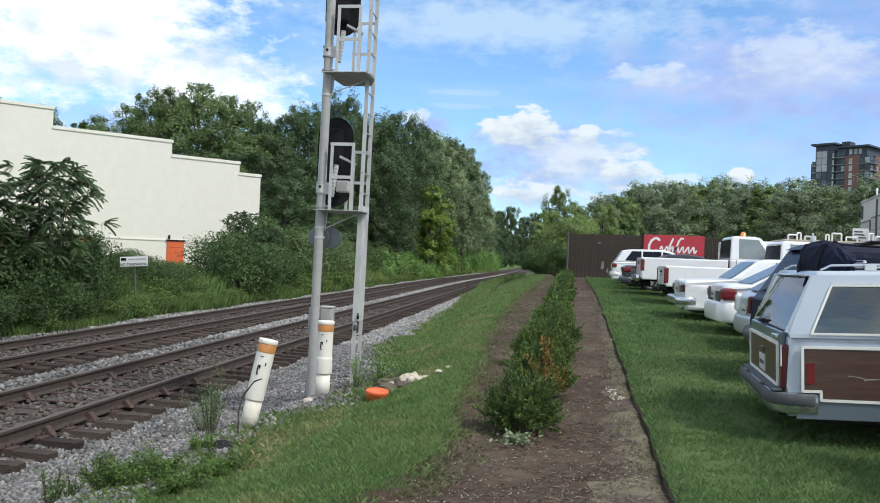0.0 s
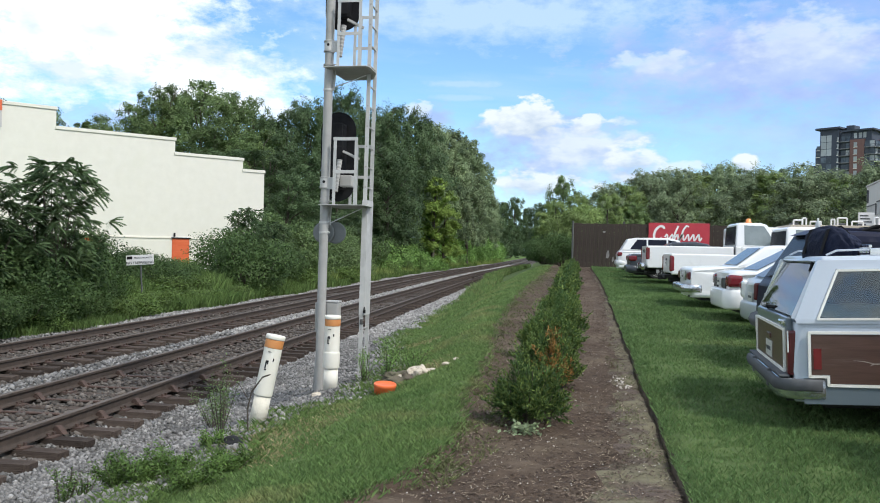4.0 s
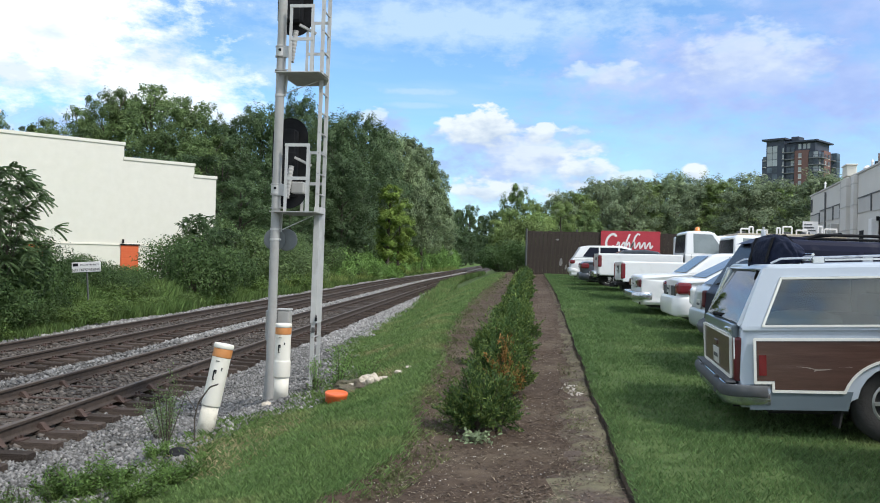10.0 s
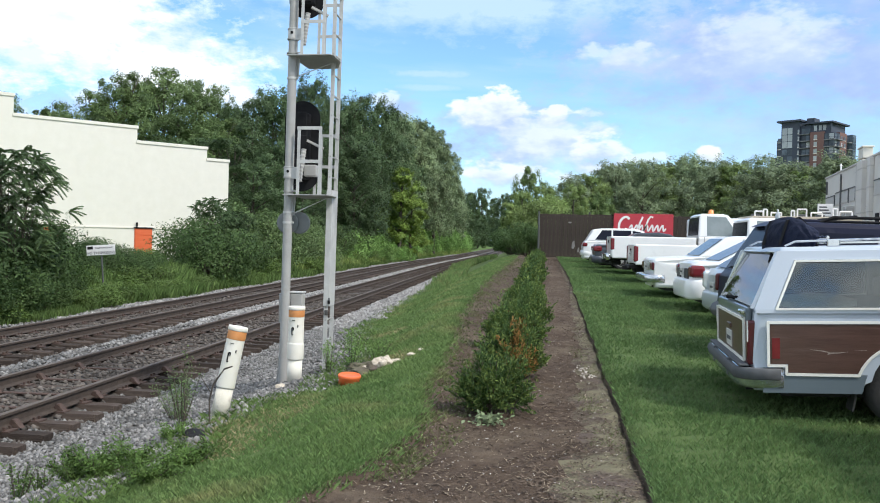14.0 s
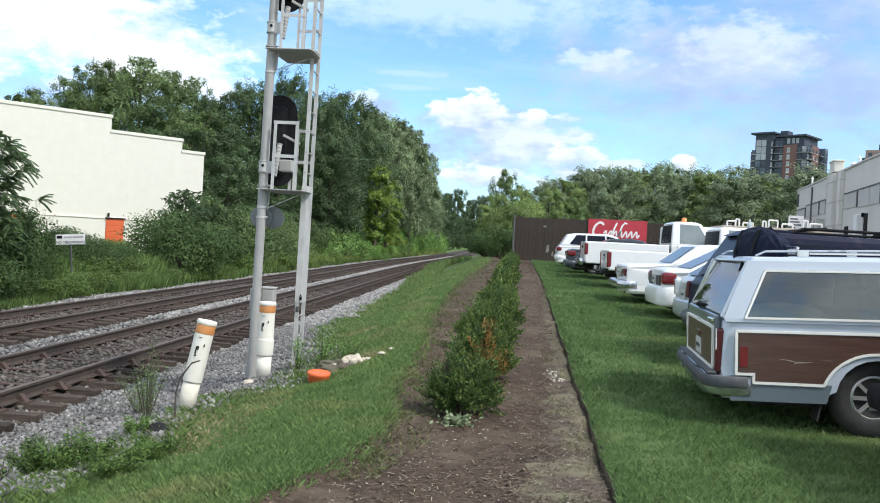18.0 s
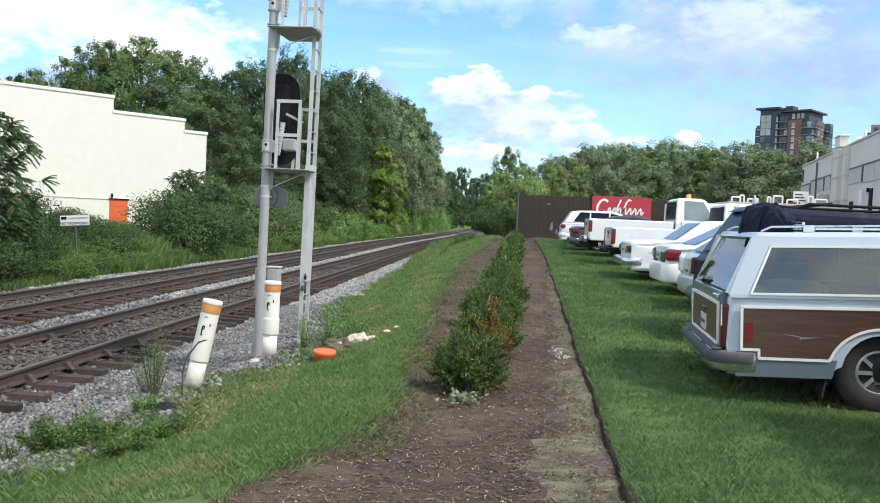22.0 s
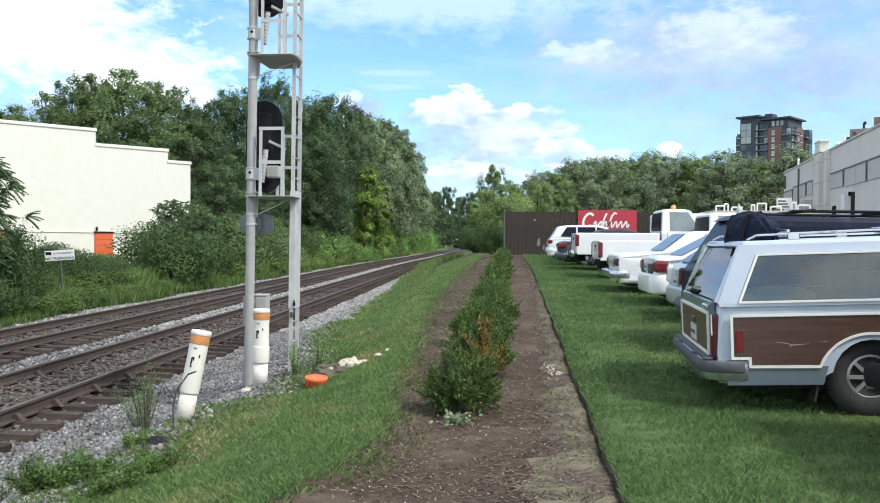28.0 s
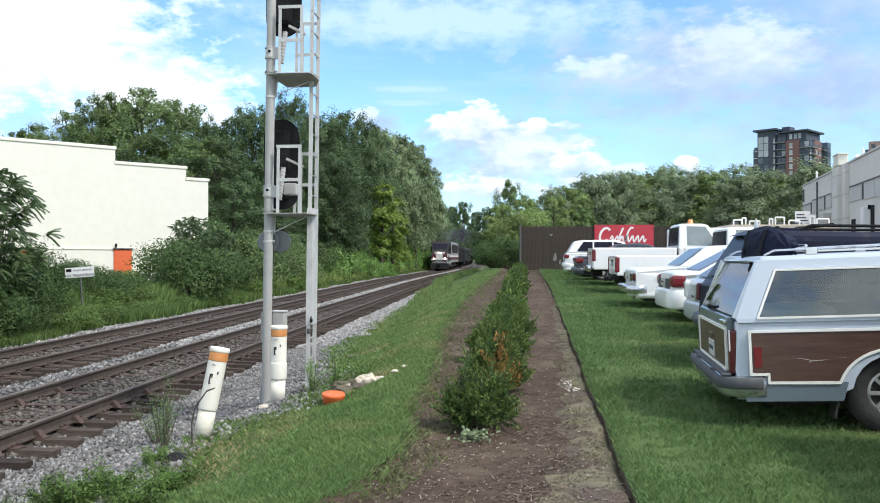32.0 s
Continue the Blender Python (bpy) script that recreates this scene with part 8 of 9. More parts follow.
def build_loco():
    """Diesel locomotive; its nose looks along -y of its own space, rail height is z = 0."""
    c = thing("locomotive", None, "dark and silver passenger diesel locomotive with lit headlights", "locomotive")
    W, L, H = 3.0, 21.0, 4.35
    # side outline, from nose to tail: a slanting nose and a flat roof
    out = [(0.35, 0.55), (0.0, 0.9), (0.05, 2.35), (0.55, 2.75), (1.75, 4.1), (2.4, H), (L, H), (L, 0.9), (18.5, 0.9), (18.2, 0.55)]
    def prism_x(pts, w0, w1):
        bm = bmesh.new()
        prism(bm, [(y, z) for y, z in pts], w0, w1, 0.12, 3)
        bmesh.ops.transform(bm, matrix=Matrix(((0, 1, 0, 0), (1, 0, 0, 0), (0, 0, 1, 0), (0, 0, 0, 1))), verts=bm.verts)
        return bm
    bm = prism_x([(3.6, 1.05), (3.6, H - 0.02), (L, H - 0.02), (L, 1.05)], -W / 2, W / 2)
    part("body", bm, LOCO_GREY, c, "silver corrugated body side")
    bm = prism_x([(0.35, 0.75), (0.0, 1.1), (0.05, 2.30), (0.2, 2.45), (3.7, 2.45), (3.7, 0.75)], -W / 2 + 0.02, W / 2 - 0.02)
    for v in bm.verts:
        v.co.x *= 1 - 0.24 * max(0, 1 - v.co.y / 2.4)
    part("cab_nose", bm, LOCO_GREY, c, "silver blunt nose")
    bm = prism_x([(0.12, 2.42), (0.55, 2.75), (1.75, 4.05), (2.4, H), (3.7, H), (3.7, 2.42)], -W / 2 + 0.03, W / 2 - 0.03)
    for v in bm.verts:
        v.co.x *= 1 - 0.26 * max(0, 1 - v.co.y / 2.6)
    part("cab_top", bm, LOCO_DARK, c, "dark slanted cab with windscreen")
    for s in (-1, 1):
        bm = bmesh.new()
        box(bm, s * 1.51 - 0.006, s * 1.51 + 0.006, 0.5, 3.55, 1.95, 2.25)
        part("white_flank", bm, LOCO_WHITE, c, "white band along the cab")
        bm = bmesh.new()
        box(bm, s * 1.51 - 0.006, s * 1.51 + 0.006, 0.45, L - 0.2, 1.55, 1.9)
        part("red_stripe", bm, LOCO_RED, c, "dark red stripe along the side")
        bm = bmesh.new()
        box(bm, s * 1.506 - 0.012, s * 1.506 + 0.012, 3.6, L - 0.1, 1.95, 2.2)
        part("side_band", bm, LOCO_WHITE, c)
        bm = bmesh.new()
        box(bm, s * 1.49 - 0.02, s * 1.49 + 0.02, 2.0, 3.1, 2.8, 3.5)
        part("cab_window", bm, DARK_GLASS, c)
        bm = bmesh.new()
        for k in range(9):
            box(bm, s * 1.5 - 0.03, s * 1.5 + 0.03, 5 + k * 1.6, 6.3 + k * 1.6, 2.6, 3.9)
        part("grille", bm, LOCO_DARK, c, "dark side louvre panels")
        bm = bmesh.new()
        box(bm, s * 0.80 - 0.33, s * 0.80 + 0.33, -0.06, 0.3, 1.30, 2.42, 0.03)
        part("nose_corner", bm, LOCO_RED, c, "dark red nose corner")
    bm = bmesh.new()
    prism(bm, [(-0.62, 2.38), (0.62, 2.38), (0.45, 2.1), (0.5, 1.85), (1.25, 1.66), (1.25, 1.5), (-1.25, 1.5), (-1.25, 1.66), (-0.5, 1.85), (-0.45, 2.1)], -0.075, 0.0)
    part("nose_emblem", bm, LOCO_WHITE, c, "white nose panel with wings")
    end_plate(c, "windscreen", [(-1.05, 0.86, 3.12), (1.05, 0.86, 3.12), (1.10, 1.62, 3.96), (-1.10, 1.62, 3.96)], DARK_GLASS, -0.03)
    bm = bmesh.new()
    box(bm, -0.75, 0.75, 0.10, 0.5, 2.45, 2.72, 0.04)
    part("light_housing", bm, LOCO_WHITE, c)
    for x, z, y, r in ((-0.85, 1.75, -0.08, 0.12), (0.85, 1.75, -0.08, 0.12), (-0.14, 2.58, 0.06, 0.12), (0.14, 2.58, 0.06, 0.12)):
        bm = bmesh.new()
        tube(bm, (x, y - 0.03, z), (x, y + 0.05, z), r, seg=16)
        part("headlight", bm, HEADLIGHT, c, "bright white headlight")
    bm = bmesh.new()
    prism(bm, [(-1.35, 0.15), (1.35, 0.15), (1.45, 1.0), (-1.45, 1.0)], 0.05, 0.4, 0.03)
    part("pilot", bm, UNDERSIDE, c, "dark snow plough")
    bm = bmesh.new()
    box(bm, -0.18, 0.18, -0.45, 0.2, 0.75, 1.0, 0.04)
    part("coupler", bm, UNDERSIDE, c)
    for y in (3.6, 16.2):
        tr = new("bogie")
        tr.parent = c
        bm = bmesh.new()
        box(bm, -1.25, 1.25, y - 1.9, y + 1.9, 0.45, 1.0, 0.08)
        part("bogie_frame", bm, UNDERSIDE, tr)
        for k in (-1.35, 1.35):
            bm = bmesh.new()
            tube(bm, (-0.82, y + k, 0.5), (0.82, y + k, 0.5), 0.5, seg=24)
            part("wheelset", bm, RUST, tr)
    bm = bmesh.new()
    box(bm, -1.2, 1.2, 6.5, 13.2, 0.35, 1.1, 0.1)
    part("fuel_tank", bm, UNDERSIDE, c)
    bm = bmesh.new()
    for y in (6, 9, 12, 15, 18):
        box(bm, -0.8, 0.8, y, y + 1.6, H - 0.03, H + 0.10, 0.03)
    part("roof_hatch", bm, LOCO_DARK, c)
    return c


def build_coach(name, label, side):
    c = thing(name, None, label, "railway carriage", "train")
    W, L, H = 3.0, 25.5, 4.1
    bm = bmesh.new()
    prism(bm, [(-1.5, 1.0), (1.5, 1.0), (1.5, 3.4), (1.2, 3.9), (0.6, H), (-0.6, H), (-1.2, 3.9), (-1.5, 3.4)], 0.0, L, 0.05, 2)
    part("body", bm, side, c)
    for s in (-1, 1):
        for k in range(12):
            bm = bmesh.new()
            box(bm, s * 1.5 - 0.012, s * 1.5 + 0.012, 2.0 + k * 1.8, 3.2 + k * 1.8, 2.2, 2.95)
            part("window", bm, DARK_GLASS, c)
    for y in (3.2, 22.0):
        tr = new("bogie")
        tr.parent = c
        bm = bmesh.new()
        box(bm, -1.2, 1.2, y - 1.6, y + 1.6, 0.4, 1.0, 0.08)
        part("bogie_frame", bm, UNDERSIDE, tr)
        for k in (-1.2, 1.2):
            bm = bmesh.new()
            tube(bm, (-0.82, y + k, 0.46), (0.82, y + k, 0.46), 0.46, seg=20)
            part("wheelset", bm, RUST, tr)
    return c


loco = build_loco()
second = build_coach("baggage_car", "dull grey baggage car behind the locomotive", COACH_GREY)
third = build_coach("passenger_car", "dull grey passenger car in the train", COACH_GREY)
fourth = build_coach("passenger_car", "dull grey passenger car in the train", COACH_GREY)


def build_smoke():
    """Thin dark exhaust that trails over the train, as small drifting clots."""
    SMOKE = bpy.data.materials.new("exhaust_haze")
    SMOKE.use_nodes = True
    nt = SMOKE.node_tree
    tr, mx = nt.nodes.new("ShaderNodeBsdfTransparent"), nt.nodes.new("ShaderNodeMixShader")
    bs = nt.nodes["Principled BSDF"]
    bs.inputs["Base Color"].default_value = (0.12, 0.13, 0.15, 1)
    bs.inputs["Roughness"].default_value = 1.0
    mx.inputs[0].default_value = 0.07
    nt.links.new(tr.outputs[0], mx.inputs[1]), nt.links.new(bs.outputs[0], mx.inputs[2])
    nt.links.new(mx.outputs[0], nt.nodes["Material Output"].inputs["Surface"])
    rng = random.Random(4)
    s = thing("exhaust_smoke", None, "thin dark diesel smoke over the locomotive", "smoke")
    for i in range(9):
        bm = bmesh.new()
        bmesh.ops.create_icosphere(bm, subdivisions=3, radius=1.0)
        k = rng.uniform(0.8, 1.4)
        off = Vector((rng.uniform(0, 50), 0, 0))
        for v in bm.verts:
            v.co *= k * (1 + 0.5 * noise.noise(v.co * 1.2 + off))
            v.co.y *= 1.6
        o = part("clot", bm, SMOKE, s, smooth=True)
        o.matrix_basis = pose(rng.uniform(-0.8, 1.0) + 0.25 * i, 6 + i * 3.2, 4.9 + 0.12 * i + rng.uniform(0, 0.5))
    return s


smoke = build_smoke()
SPEED = 34.0
NOSE_END = 121.0  # how far down the line the nose stands when the clip ends


def line_pose(y):
    x = float(far_track(y))
    a = math.degrees(math.atan(float(far_track(y + 10) - far_track(y - 10)) / 20))
    return pose(x, y, RAIL_TOP, 0, 0, -a)


def motions():
    # the train rolls towards the camera along the farther track
    for car, back in ((loco, 0.0), (second, 21.8), (third, 48.2), (fourth, 74.6), (smoke, 0.0)):
        walk(car, [(t, line_pose(NOSE_END + SPEED * (32.0 - t) + back)) for t in range(0, 33)])

# ---- ground cover: grass, stones, chips, weeds ----


def blades(name, label, P, h, w, lean, mat, rng):
    """Bent two-piece blades of grass at the places P (n, 3)."""
    n = len(P)
    a = rng.uniform(0, 6.283, n)
    side = np.stack([np.cos(a), np.sin(a), np.zeros(n)], 1)
    b = rng.uniform(0, 6.283, n)
    bend = np.stack([np.cos(b), np.sin(b), np.zeros(n)], 1) * (lean * rng.uniform(0.2, 1.0, n))[:, None]
    hh = (h * rng.uniform(0.5, 1.25, n))[:, None]
    up = np.array([0, 0, 1.0])
    ww = (w * rng.uniform(0.7, 1.3, n))[:, None]
    mid = P + up * hh * 0.6 + bend * hh * 0.45
    tip = P + up * hh * 0.95 + bend * hh * 1.2
    V = np.stack([P - side * ww, P + side * ww, mid + side * ww * 0.6, tip], 1)
    me = quads(name, V, mat)
    return tagged(new(name, me), label, "grass", kind="stuff")


def scatter(rng, n, x0, x1, y0, y1, power=1.0):
    """Places between two lines x0(y) and x1(y), closer together near the walker."""
    u = rng.uniform(0, 1, n)
    y = y0 * (y1 / y0) ** (u ** power)
    a, b = x0(y), x1(y)
    x = a + (b - a) * rng.uniform(0, 1, n)
    return x, y


THIN_BLADE = material("dull_thin_grass", (0.10, 0.13, 0.05), (0.18, 0.19, 0.09), 2.0, 0.8, per_piece=0.35, island=True, translucent=0.2, spec=0.1)
STRAW_BLADE = material("straw_blades", (0.27, 0.23, 0.12), (0.40, 0.34, 0.20), 2.0, 0.8, per_piece=0.35, island=True, translucent=0.2, spec=0.1)


def build_grass():
    rng = np.random.default_rng(77)
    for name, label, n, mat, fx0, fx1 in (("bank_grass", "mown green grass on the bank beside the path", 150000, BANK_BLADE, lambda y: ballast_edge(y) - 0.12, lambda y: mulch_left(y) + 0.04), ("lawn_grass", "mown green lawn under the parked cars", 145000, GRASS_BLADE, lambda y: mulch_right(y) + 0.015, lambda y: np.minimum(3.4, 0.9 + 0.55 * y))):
        x, y = scatter(rng, n, fx0, fx1, 4.0, 46.0)
        P = np.stack([x, y, land(x, y) - 0.01], 1)
        patch = 0.75 + 0.5 * np.sin(x * 2.1 + 1.3 * np.sin(y * 1.1)) * np.sin(y * 1.7)
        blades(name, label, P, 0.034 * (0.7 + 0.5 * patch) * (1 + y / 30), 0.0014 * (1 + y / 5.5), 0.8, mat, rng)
    # longer tufts along the edges of path and ballast
    x, y = scatter(rng, 9000, lambda y: ballast_edge(y) - 0.35, lambda y: ballast_edge(y) + 0.25, 4.5, 60.0)
    blades("edge_grass", "long pale grass where the bank meets the ballast", np.stack([x, y, land(x, y) - 0.02], 1), 0.085, 0.0018 * (1 + y / 9), 1.1, WEED_BLADE, rng)
    x, y = scatter(rng, 5000, lambda y: mulch_left(y) - 0.1, lambda y: mulch_left(y) + 0.12, 4.5, 40.0)
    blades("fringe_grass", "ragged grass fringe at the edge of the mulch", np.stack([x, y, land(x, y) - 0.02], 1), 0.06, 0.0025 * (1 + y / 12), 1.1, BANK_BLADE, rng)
    x, y = scatter(rng, 5200, lambda y: mulch_right(y) - 0.006, lambda y: mulch_right(y) + 0.05, 4.0, 46.0)
    blades("lawn_fringe", "lawn grass hanging over the spade-cut edge", np.stack([x, y, land(mulch_right(y) + 0.02, y) - 0.015], 1), 0.034 * (1 + y / 30), 0.0014 * (1 + y / 7), 0.9, GRASS_BLADE, rng)
    # thin growth creeping into the mulch beside the shrubs, and dry straw along the ballast
    x, y = scatter(rng, 26000, lambda y: mulch_left(y), lambda y: mulch_left(y) + np.interp(y, [4, 7, 9, 14, 50], [0.25, 0.45, 0.6, 0.8, 0.75]), 5.0, 44.0)
    keep = (0.5 + 0.5 * np.sin(x * 9 + 3 * np.sin(y * 2.3))) * rng.uniform(0, 1, len(x)) < 0.35
    keep &= rng.uniform(0, 1, len(x)) ** 1.2 > (x - mulch_left(y)) / 0.8
    x, y = x[keep], y[keep]
    blades("creeping_grass", "sparse dull grass creeping into the mulch", np.stack([x, y, land(x, y) - 0.01], 1), 0.035, 0.003 * (1 + y / 10), 1.3, THIN_BLADE, rng)
    x, y = scatter(rng, 3200, lambda y: mulch_right(y) - 0.34, lambda y: mulch_right(y), 4.0, 13.0)
    keep = (np.sin(x * 11 + y * 2.1) + np.sin(y * 4.3)) + rng.normal(0, 0.5, len(x)) > 0.5
    x, y = x[keep], y[keep]
    blades("soil_grass", "sparse grass seedlings on the bare soil edge", np.stack([x, y, land(x, y)], 1), 0.022, 0.0016 * (1 + y / 10), 1.3, THIN_BLADE, rng)
    x, y = scatter(rng, 15000, lambda y: ballast_edge(y) - 0.1, lambda y: ballast_edge(y) + 0.75, 5.5, 15.0)
    keep = np.sin(y * 1.9 + 0.6) + 0.6 * np.sin(x * 5 + y * 3.3) + rng.normal(0, 0.4, len(x)) > 0.35
    x, y = x[keep], y[keep]
    blades("straw_grass", "dry straw-coloured grass along the ballast edge", np.stack([x, y, land(x, y)], 1), 0.032, 0.0022 * (1 + y / 10), 1.4, STRAW_BLADE, rng)
    x, y = scatter(rng, 15000, lambda y: ballast_edge(y) - 0.15, lambda y: ballast_edge(y) + 0.9, 22.0, 110.0)
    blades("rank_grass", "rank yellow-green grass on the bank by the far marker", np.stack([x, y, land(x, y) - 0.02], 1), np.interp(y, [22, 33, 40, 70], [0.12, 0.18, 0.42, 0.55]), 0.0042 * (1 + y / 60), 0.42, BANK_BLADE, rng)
    x, y = scatter(rng, 150000, lambda y: weed_edge(y) - 4.5, lambda y: weed_edge(y) + 0.3, 12.0, 125.0)
    h = 0.45 + 0.65 * (0.5 + 0.5 * np.sin(y * 0.9 + x)) * smooth(0, 1.5, weed_edge(y) - x)
    h = h * np.interp(y, [12, 20, 27], [0.45, 0.6, 1.0])
    blades("bank_weeds", "tall green weeds and grass on the far bank", np.stack([x, y, land(x, y) - 0.02], 1), h, 0.0036 * (1 + y / 30), 0.32, WEED_BLADE, rng)
    x, y = scatter(rng, 48000, lambda y: weed_edge(y) - 3.6, lambda y: weed_edge(y) + 0.1, 48.0, 190.0)
    blades("sunny_grass", "tall grass beside the far track, sunlight brightened into its yellow-green", np.stack([x, y, land(x, y) - 0.02], 1), np.interp(weed_edge(y) - x, [0, 0.6, 3.6], [0.35, 0.8, 1.8]), 0.011 * (1 + y / 150), 0.32, SUNLIT_GRASS, rng)


def chip_template(rng):
    """Angular eight-sided stone for where the ballast lies farther off."""
    V = np.array([(1, 0, 0), (-1, 0, 0), (0, 1, 0), (0, -1, 0), (0, 0, 1), (0, 0, -1)], float) + rng.normal(0, 0.22, (6, 3))
    F = np.array([(0, 2, 4), (2, 1, 4), (1, 3, 4), (3, 0, 4), (2, 0, 5), (1, 2, 5), (3, 1, 5), (0, 3, 5)])
    return V * np.array([1.15, 0.95, 0.8]), F


def rock_template(rng):
    t = (1 + 5 ** 0.5) / 2
    V = unit(np.array([(-1, t, 0), (1, t, 0), (-1, -t, 0), (1, -t, 0), (0, -1, t), (0, 1, t), (0, -1, -t), (0, 1, -t), (t, 0, -1), (t, 0, 1), (-t, 0, -1), (-t, 0, 1)], float))
    F = np.array([(0, 11, 5), (0, 5, 1), (0, 1, 7), (0, 7, 10), (0, 10, 11), (1, 5, 9), (5, 11, 4), (11, 10, 2), (10, 7, 6), (7, 1, 8), (3, 9, 4), (3, 4, 2), (3, 2, 6), (3, 6, 8), (3, 8, 9), (4, 9, 5), (2, 4, 11), (6, 2, 10), (8, 6, 7), (9, 8, 1)])
    return V * rng.uniform(0.6, 1.25, (12, 1)) * np.array([1.0, 0.8, 0.62]), F


def stones(name, label, rng, x, y, size, mat, sink=0.3, category="stones", make=None):
    n = len(x)
    kinds = [(make or rock_template)(rng) for _ in range(6)]
    nv = len(kinds[0][0])
    k = rng.integers(0, 6, n)
    V0 = np.stack([kinds[i][0] for i in range(6)])[k]
    a = rng.uniform(0, 6.283, n)
    c, s = np.cos(a), np.sin(a)
    b = rng.uniform(-0.6, 0.6, n)
    X = V0[:, :, 0] * c[:, None] - V0[:, :, 1] * s[:, None]
    Y = V0[:, :, 0] * s[:, None] + V0[:, :, 1] * c[:, None]
    Z = V0[:, :, 2] + X * b[:, None] * 0.5
    sz = (size * rng.uniform(0.55, 1.35, n))[:, None]
    z = land(x, y)
    V = np.stack([X * sz + x[:, None], Y * sz + y[:, None], Z * sz + (z + size * (0.6 - sink))[:, None]], -1)
    F = kinds[0][1][None] + (np.arange(n) * nv)[:, None, None]
    me = tris(name, V.reshape(-1, 3), F.reshape(-1, 3), mat)
    return tagged(new(name, me), label, category, kind="stuff")


def build_stones():
    rng = np.random.default_rng(91)

    def clear_of_rails(x, y, keep=0.0):
        ok = np.ones(len(x), bool)
        for line in (near_track, far_track):
            d = np.abs(x - line(y))
            ok &= ~((d < 1.38) & (rng.uniform(0, 1, len(x)) < 0.45)) & (np.abs(d - 0.7525) > 0.10)
        return ok

    x, y = scatter(rng, 30000, lambda y: near_track(y) + 0.9, lambda y: ballast_edge(y) + 0.1, 5.0, 21.5)
    stones("ballast_stones", "loose grey ballast stones beside the near track", rng, x, y, 0.026, STONE, make=chip_template)
    x, y = scatter(rng, 23000, lambda y: far_track(y) - 2.4, lambda y: near_track(y) + 1.2, 7.5, 32.0)
    ok = clear_of_rails(x, y)
    inside = (np.abs(x - near_track(y)) < 1.35) | (np.abs(x - far_track(y)) < 1.4)
    stones("track_stones", "brown-grey ballast stones between the rails", rng, x[ok & inside], y[ok & inside], 0.042, DIRTY_STONE, make=chip_template)
    stones("strip_stones", "grey ballast stones in the strip between the tracks", rng, x[ok & ~inside], y[ok & ~inside], 0.042, STONE, make=chip_template)
    x, y = scatter(rng, 52000, lambda y: far_track(y) - 2.4, lambda y: ballast_edge(y), 20.0, 140.0)
    ok = clear_of_rails(x, y) & (np.abs(x - near_track(y)) > 1.35) & (np.abs(x - far_track(y)) > 1.4)
    stones("far_stones", "distant grey ballast stones along the tracks", rng, x[ok], y[ok], 0.052 * (1 + np.clip(y[ok] - 40, 0, 60) / 60), CLEAN_STONE, make=chip_template)
    # single stones that can be told apart at the near edge
    kinds = []
    for i in range(5):
        V, F = rock_template(rng)
        kinds.append(tris("stone", V, F, STONE_PIECE))
    bed = thing("stone_bed", pose(-3.9, 8.0, ground_at(-3.9, 8.0)), "scattered larger grey stones on the ballast shoulder", "stones")
    for i in range(240):
        yy = 5.2 + 7.5 * rng.uniform() ** 1.3
        xx = float(near_track(yy)) + 1.4 + (float(ballast_edge(yy)) - float(near_track(yy)) - 1.3) * rng.uniform()
        o = part("stone", kinds[i % 5], None, bed)
        s = rng.uniform(0.026, 0.046)
        o.matrix_basis = bed.matrix_basis.inverted() @ Matrix.Translation((xx, yy, ground_at(xx, yy) + 0.022)) @ Euler((rng.uniform(0, 6), rng.uniform(0, 6), rng.uniform(0, 6))).to_matrix().to_4x4() @ Matrix.Diagonal((s, s, s, 1))
    # wood chips on the path
    x, y = scatter(rng, 56000, lambda y: mulch_left(y), lambda y: mulch_right(y) - 0.02, 3.6, 46.0)
    n = len(x)
    a = rng.uniform(0, 6.283, n)
    L = (0.0065 * rng.uniform(0.4, 1.8, n) * (1 + y / 25))[:, None]
    d = np.stack([np.cos(a), np.sin(a), rng.uniform(-0.35, 0.35, n)], 1) * L
    s = np.stack([-np.sin(a), np.cos(a), rng.uniform(-0.3, 0.3, n)], 1) * L * 0.35
    P = np.stack([x, y, land(x, y) + 0.009], 1)
    xe = mulch_right(y) - np.interp(y, [3, 5, 7.5, 11, 20], [0.56, 0.50, 0.36, 0.20, 0.08]) * (1 + 0.3 * np.sin(y * 2.7)) + rng.normal(-0.01, 0.10, n)
    some = (rng.uniform(0, 1, n) < 0.22) & (xe < mulch_right(y) - 0.02)
    P[some, 0] = xe[some]
    P[some, 2] = land(xe[some], y[some]) + 0.006
    CHIP = material("mulch_chips", (0.058, 0.041, 0.031), (0.135, 0.102, 0.077), 0.9, 0.95, per_piece=0.55, island=True, spec=0.2)
    tagged(new("wood_chips", quads("wood_chips", np.stack([P - d - s, P + d - s, P + d + s, P - d + s], 1), CHIP)), "dark brown wood chips over the path", "mulch", kind="stuff")
    n = 2000
    x, y = scatter(rng, n, lambda y: mulch_left(y) - 0.05, lambda y: mulch_right(y) - 0.03, 3.6, 13.0)
    a = rng.uniform(0, 6.283, n)
    L = (0.022 * rng.uniform(0.3, 1.5, n))[:, None]
    d = np.stack([np.cos(a), np.sin(a), rng.uniform(-0.15, 0.25, n)], 1) * L
    s = np.stack([-np.sin(a), np.cos(a), np.zeros(n)], 1) * 0.0016
    P = np.stack([x, y, land(x, y) + 0.012], 1)
    SLIVER = material("pale_straw_bits", (0.24, 0.19, 0.13), (0.44, 0.37, 0.27), 2.0, 0.95, per_piece=0.3, island=True, spec=0.1)
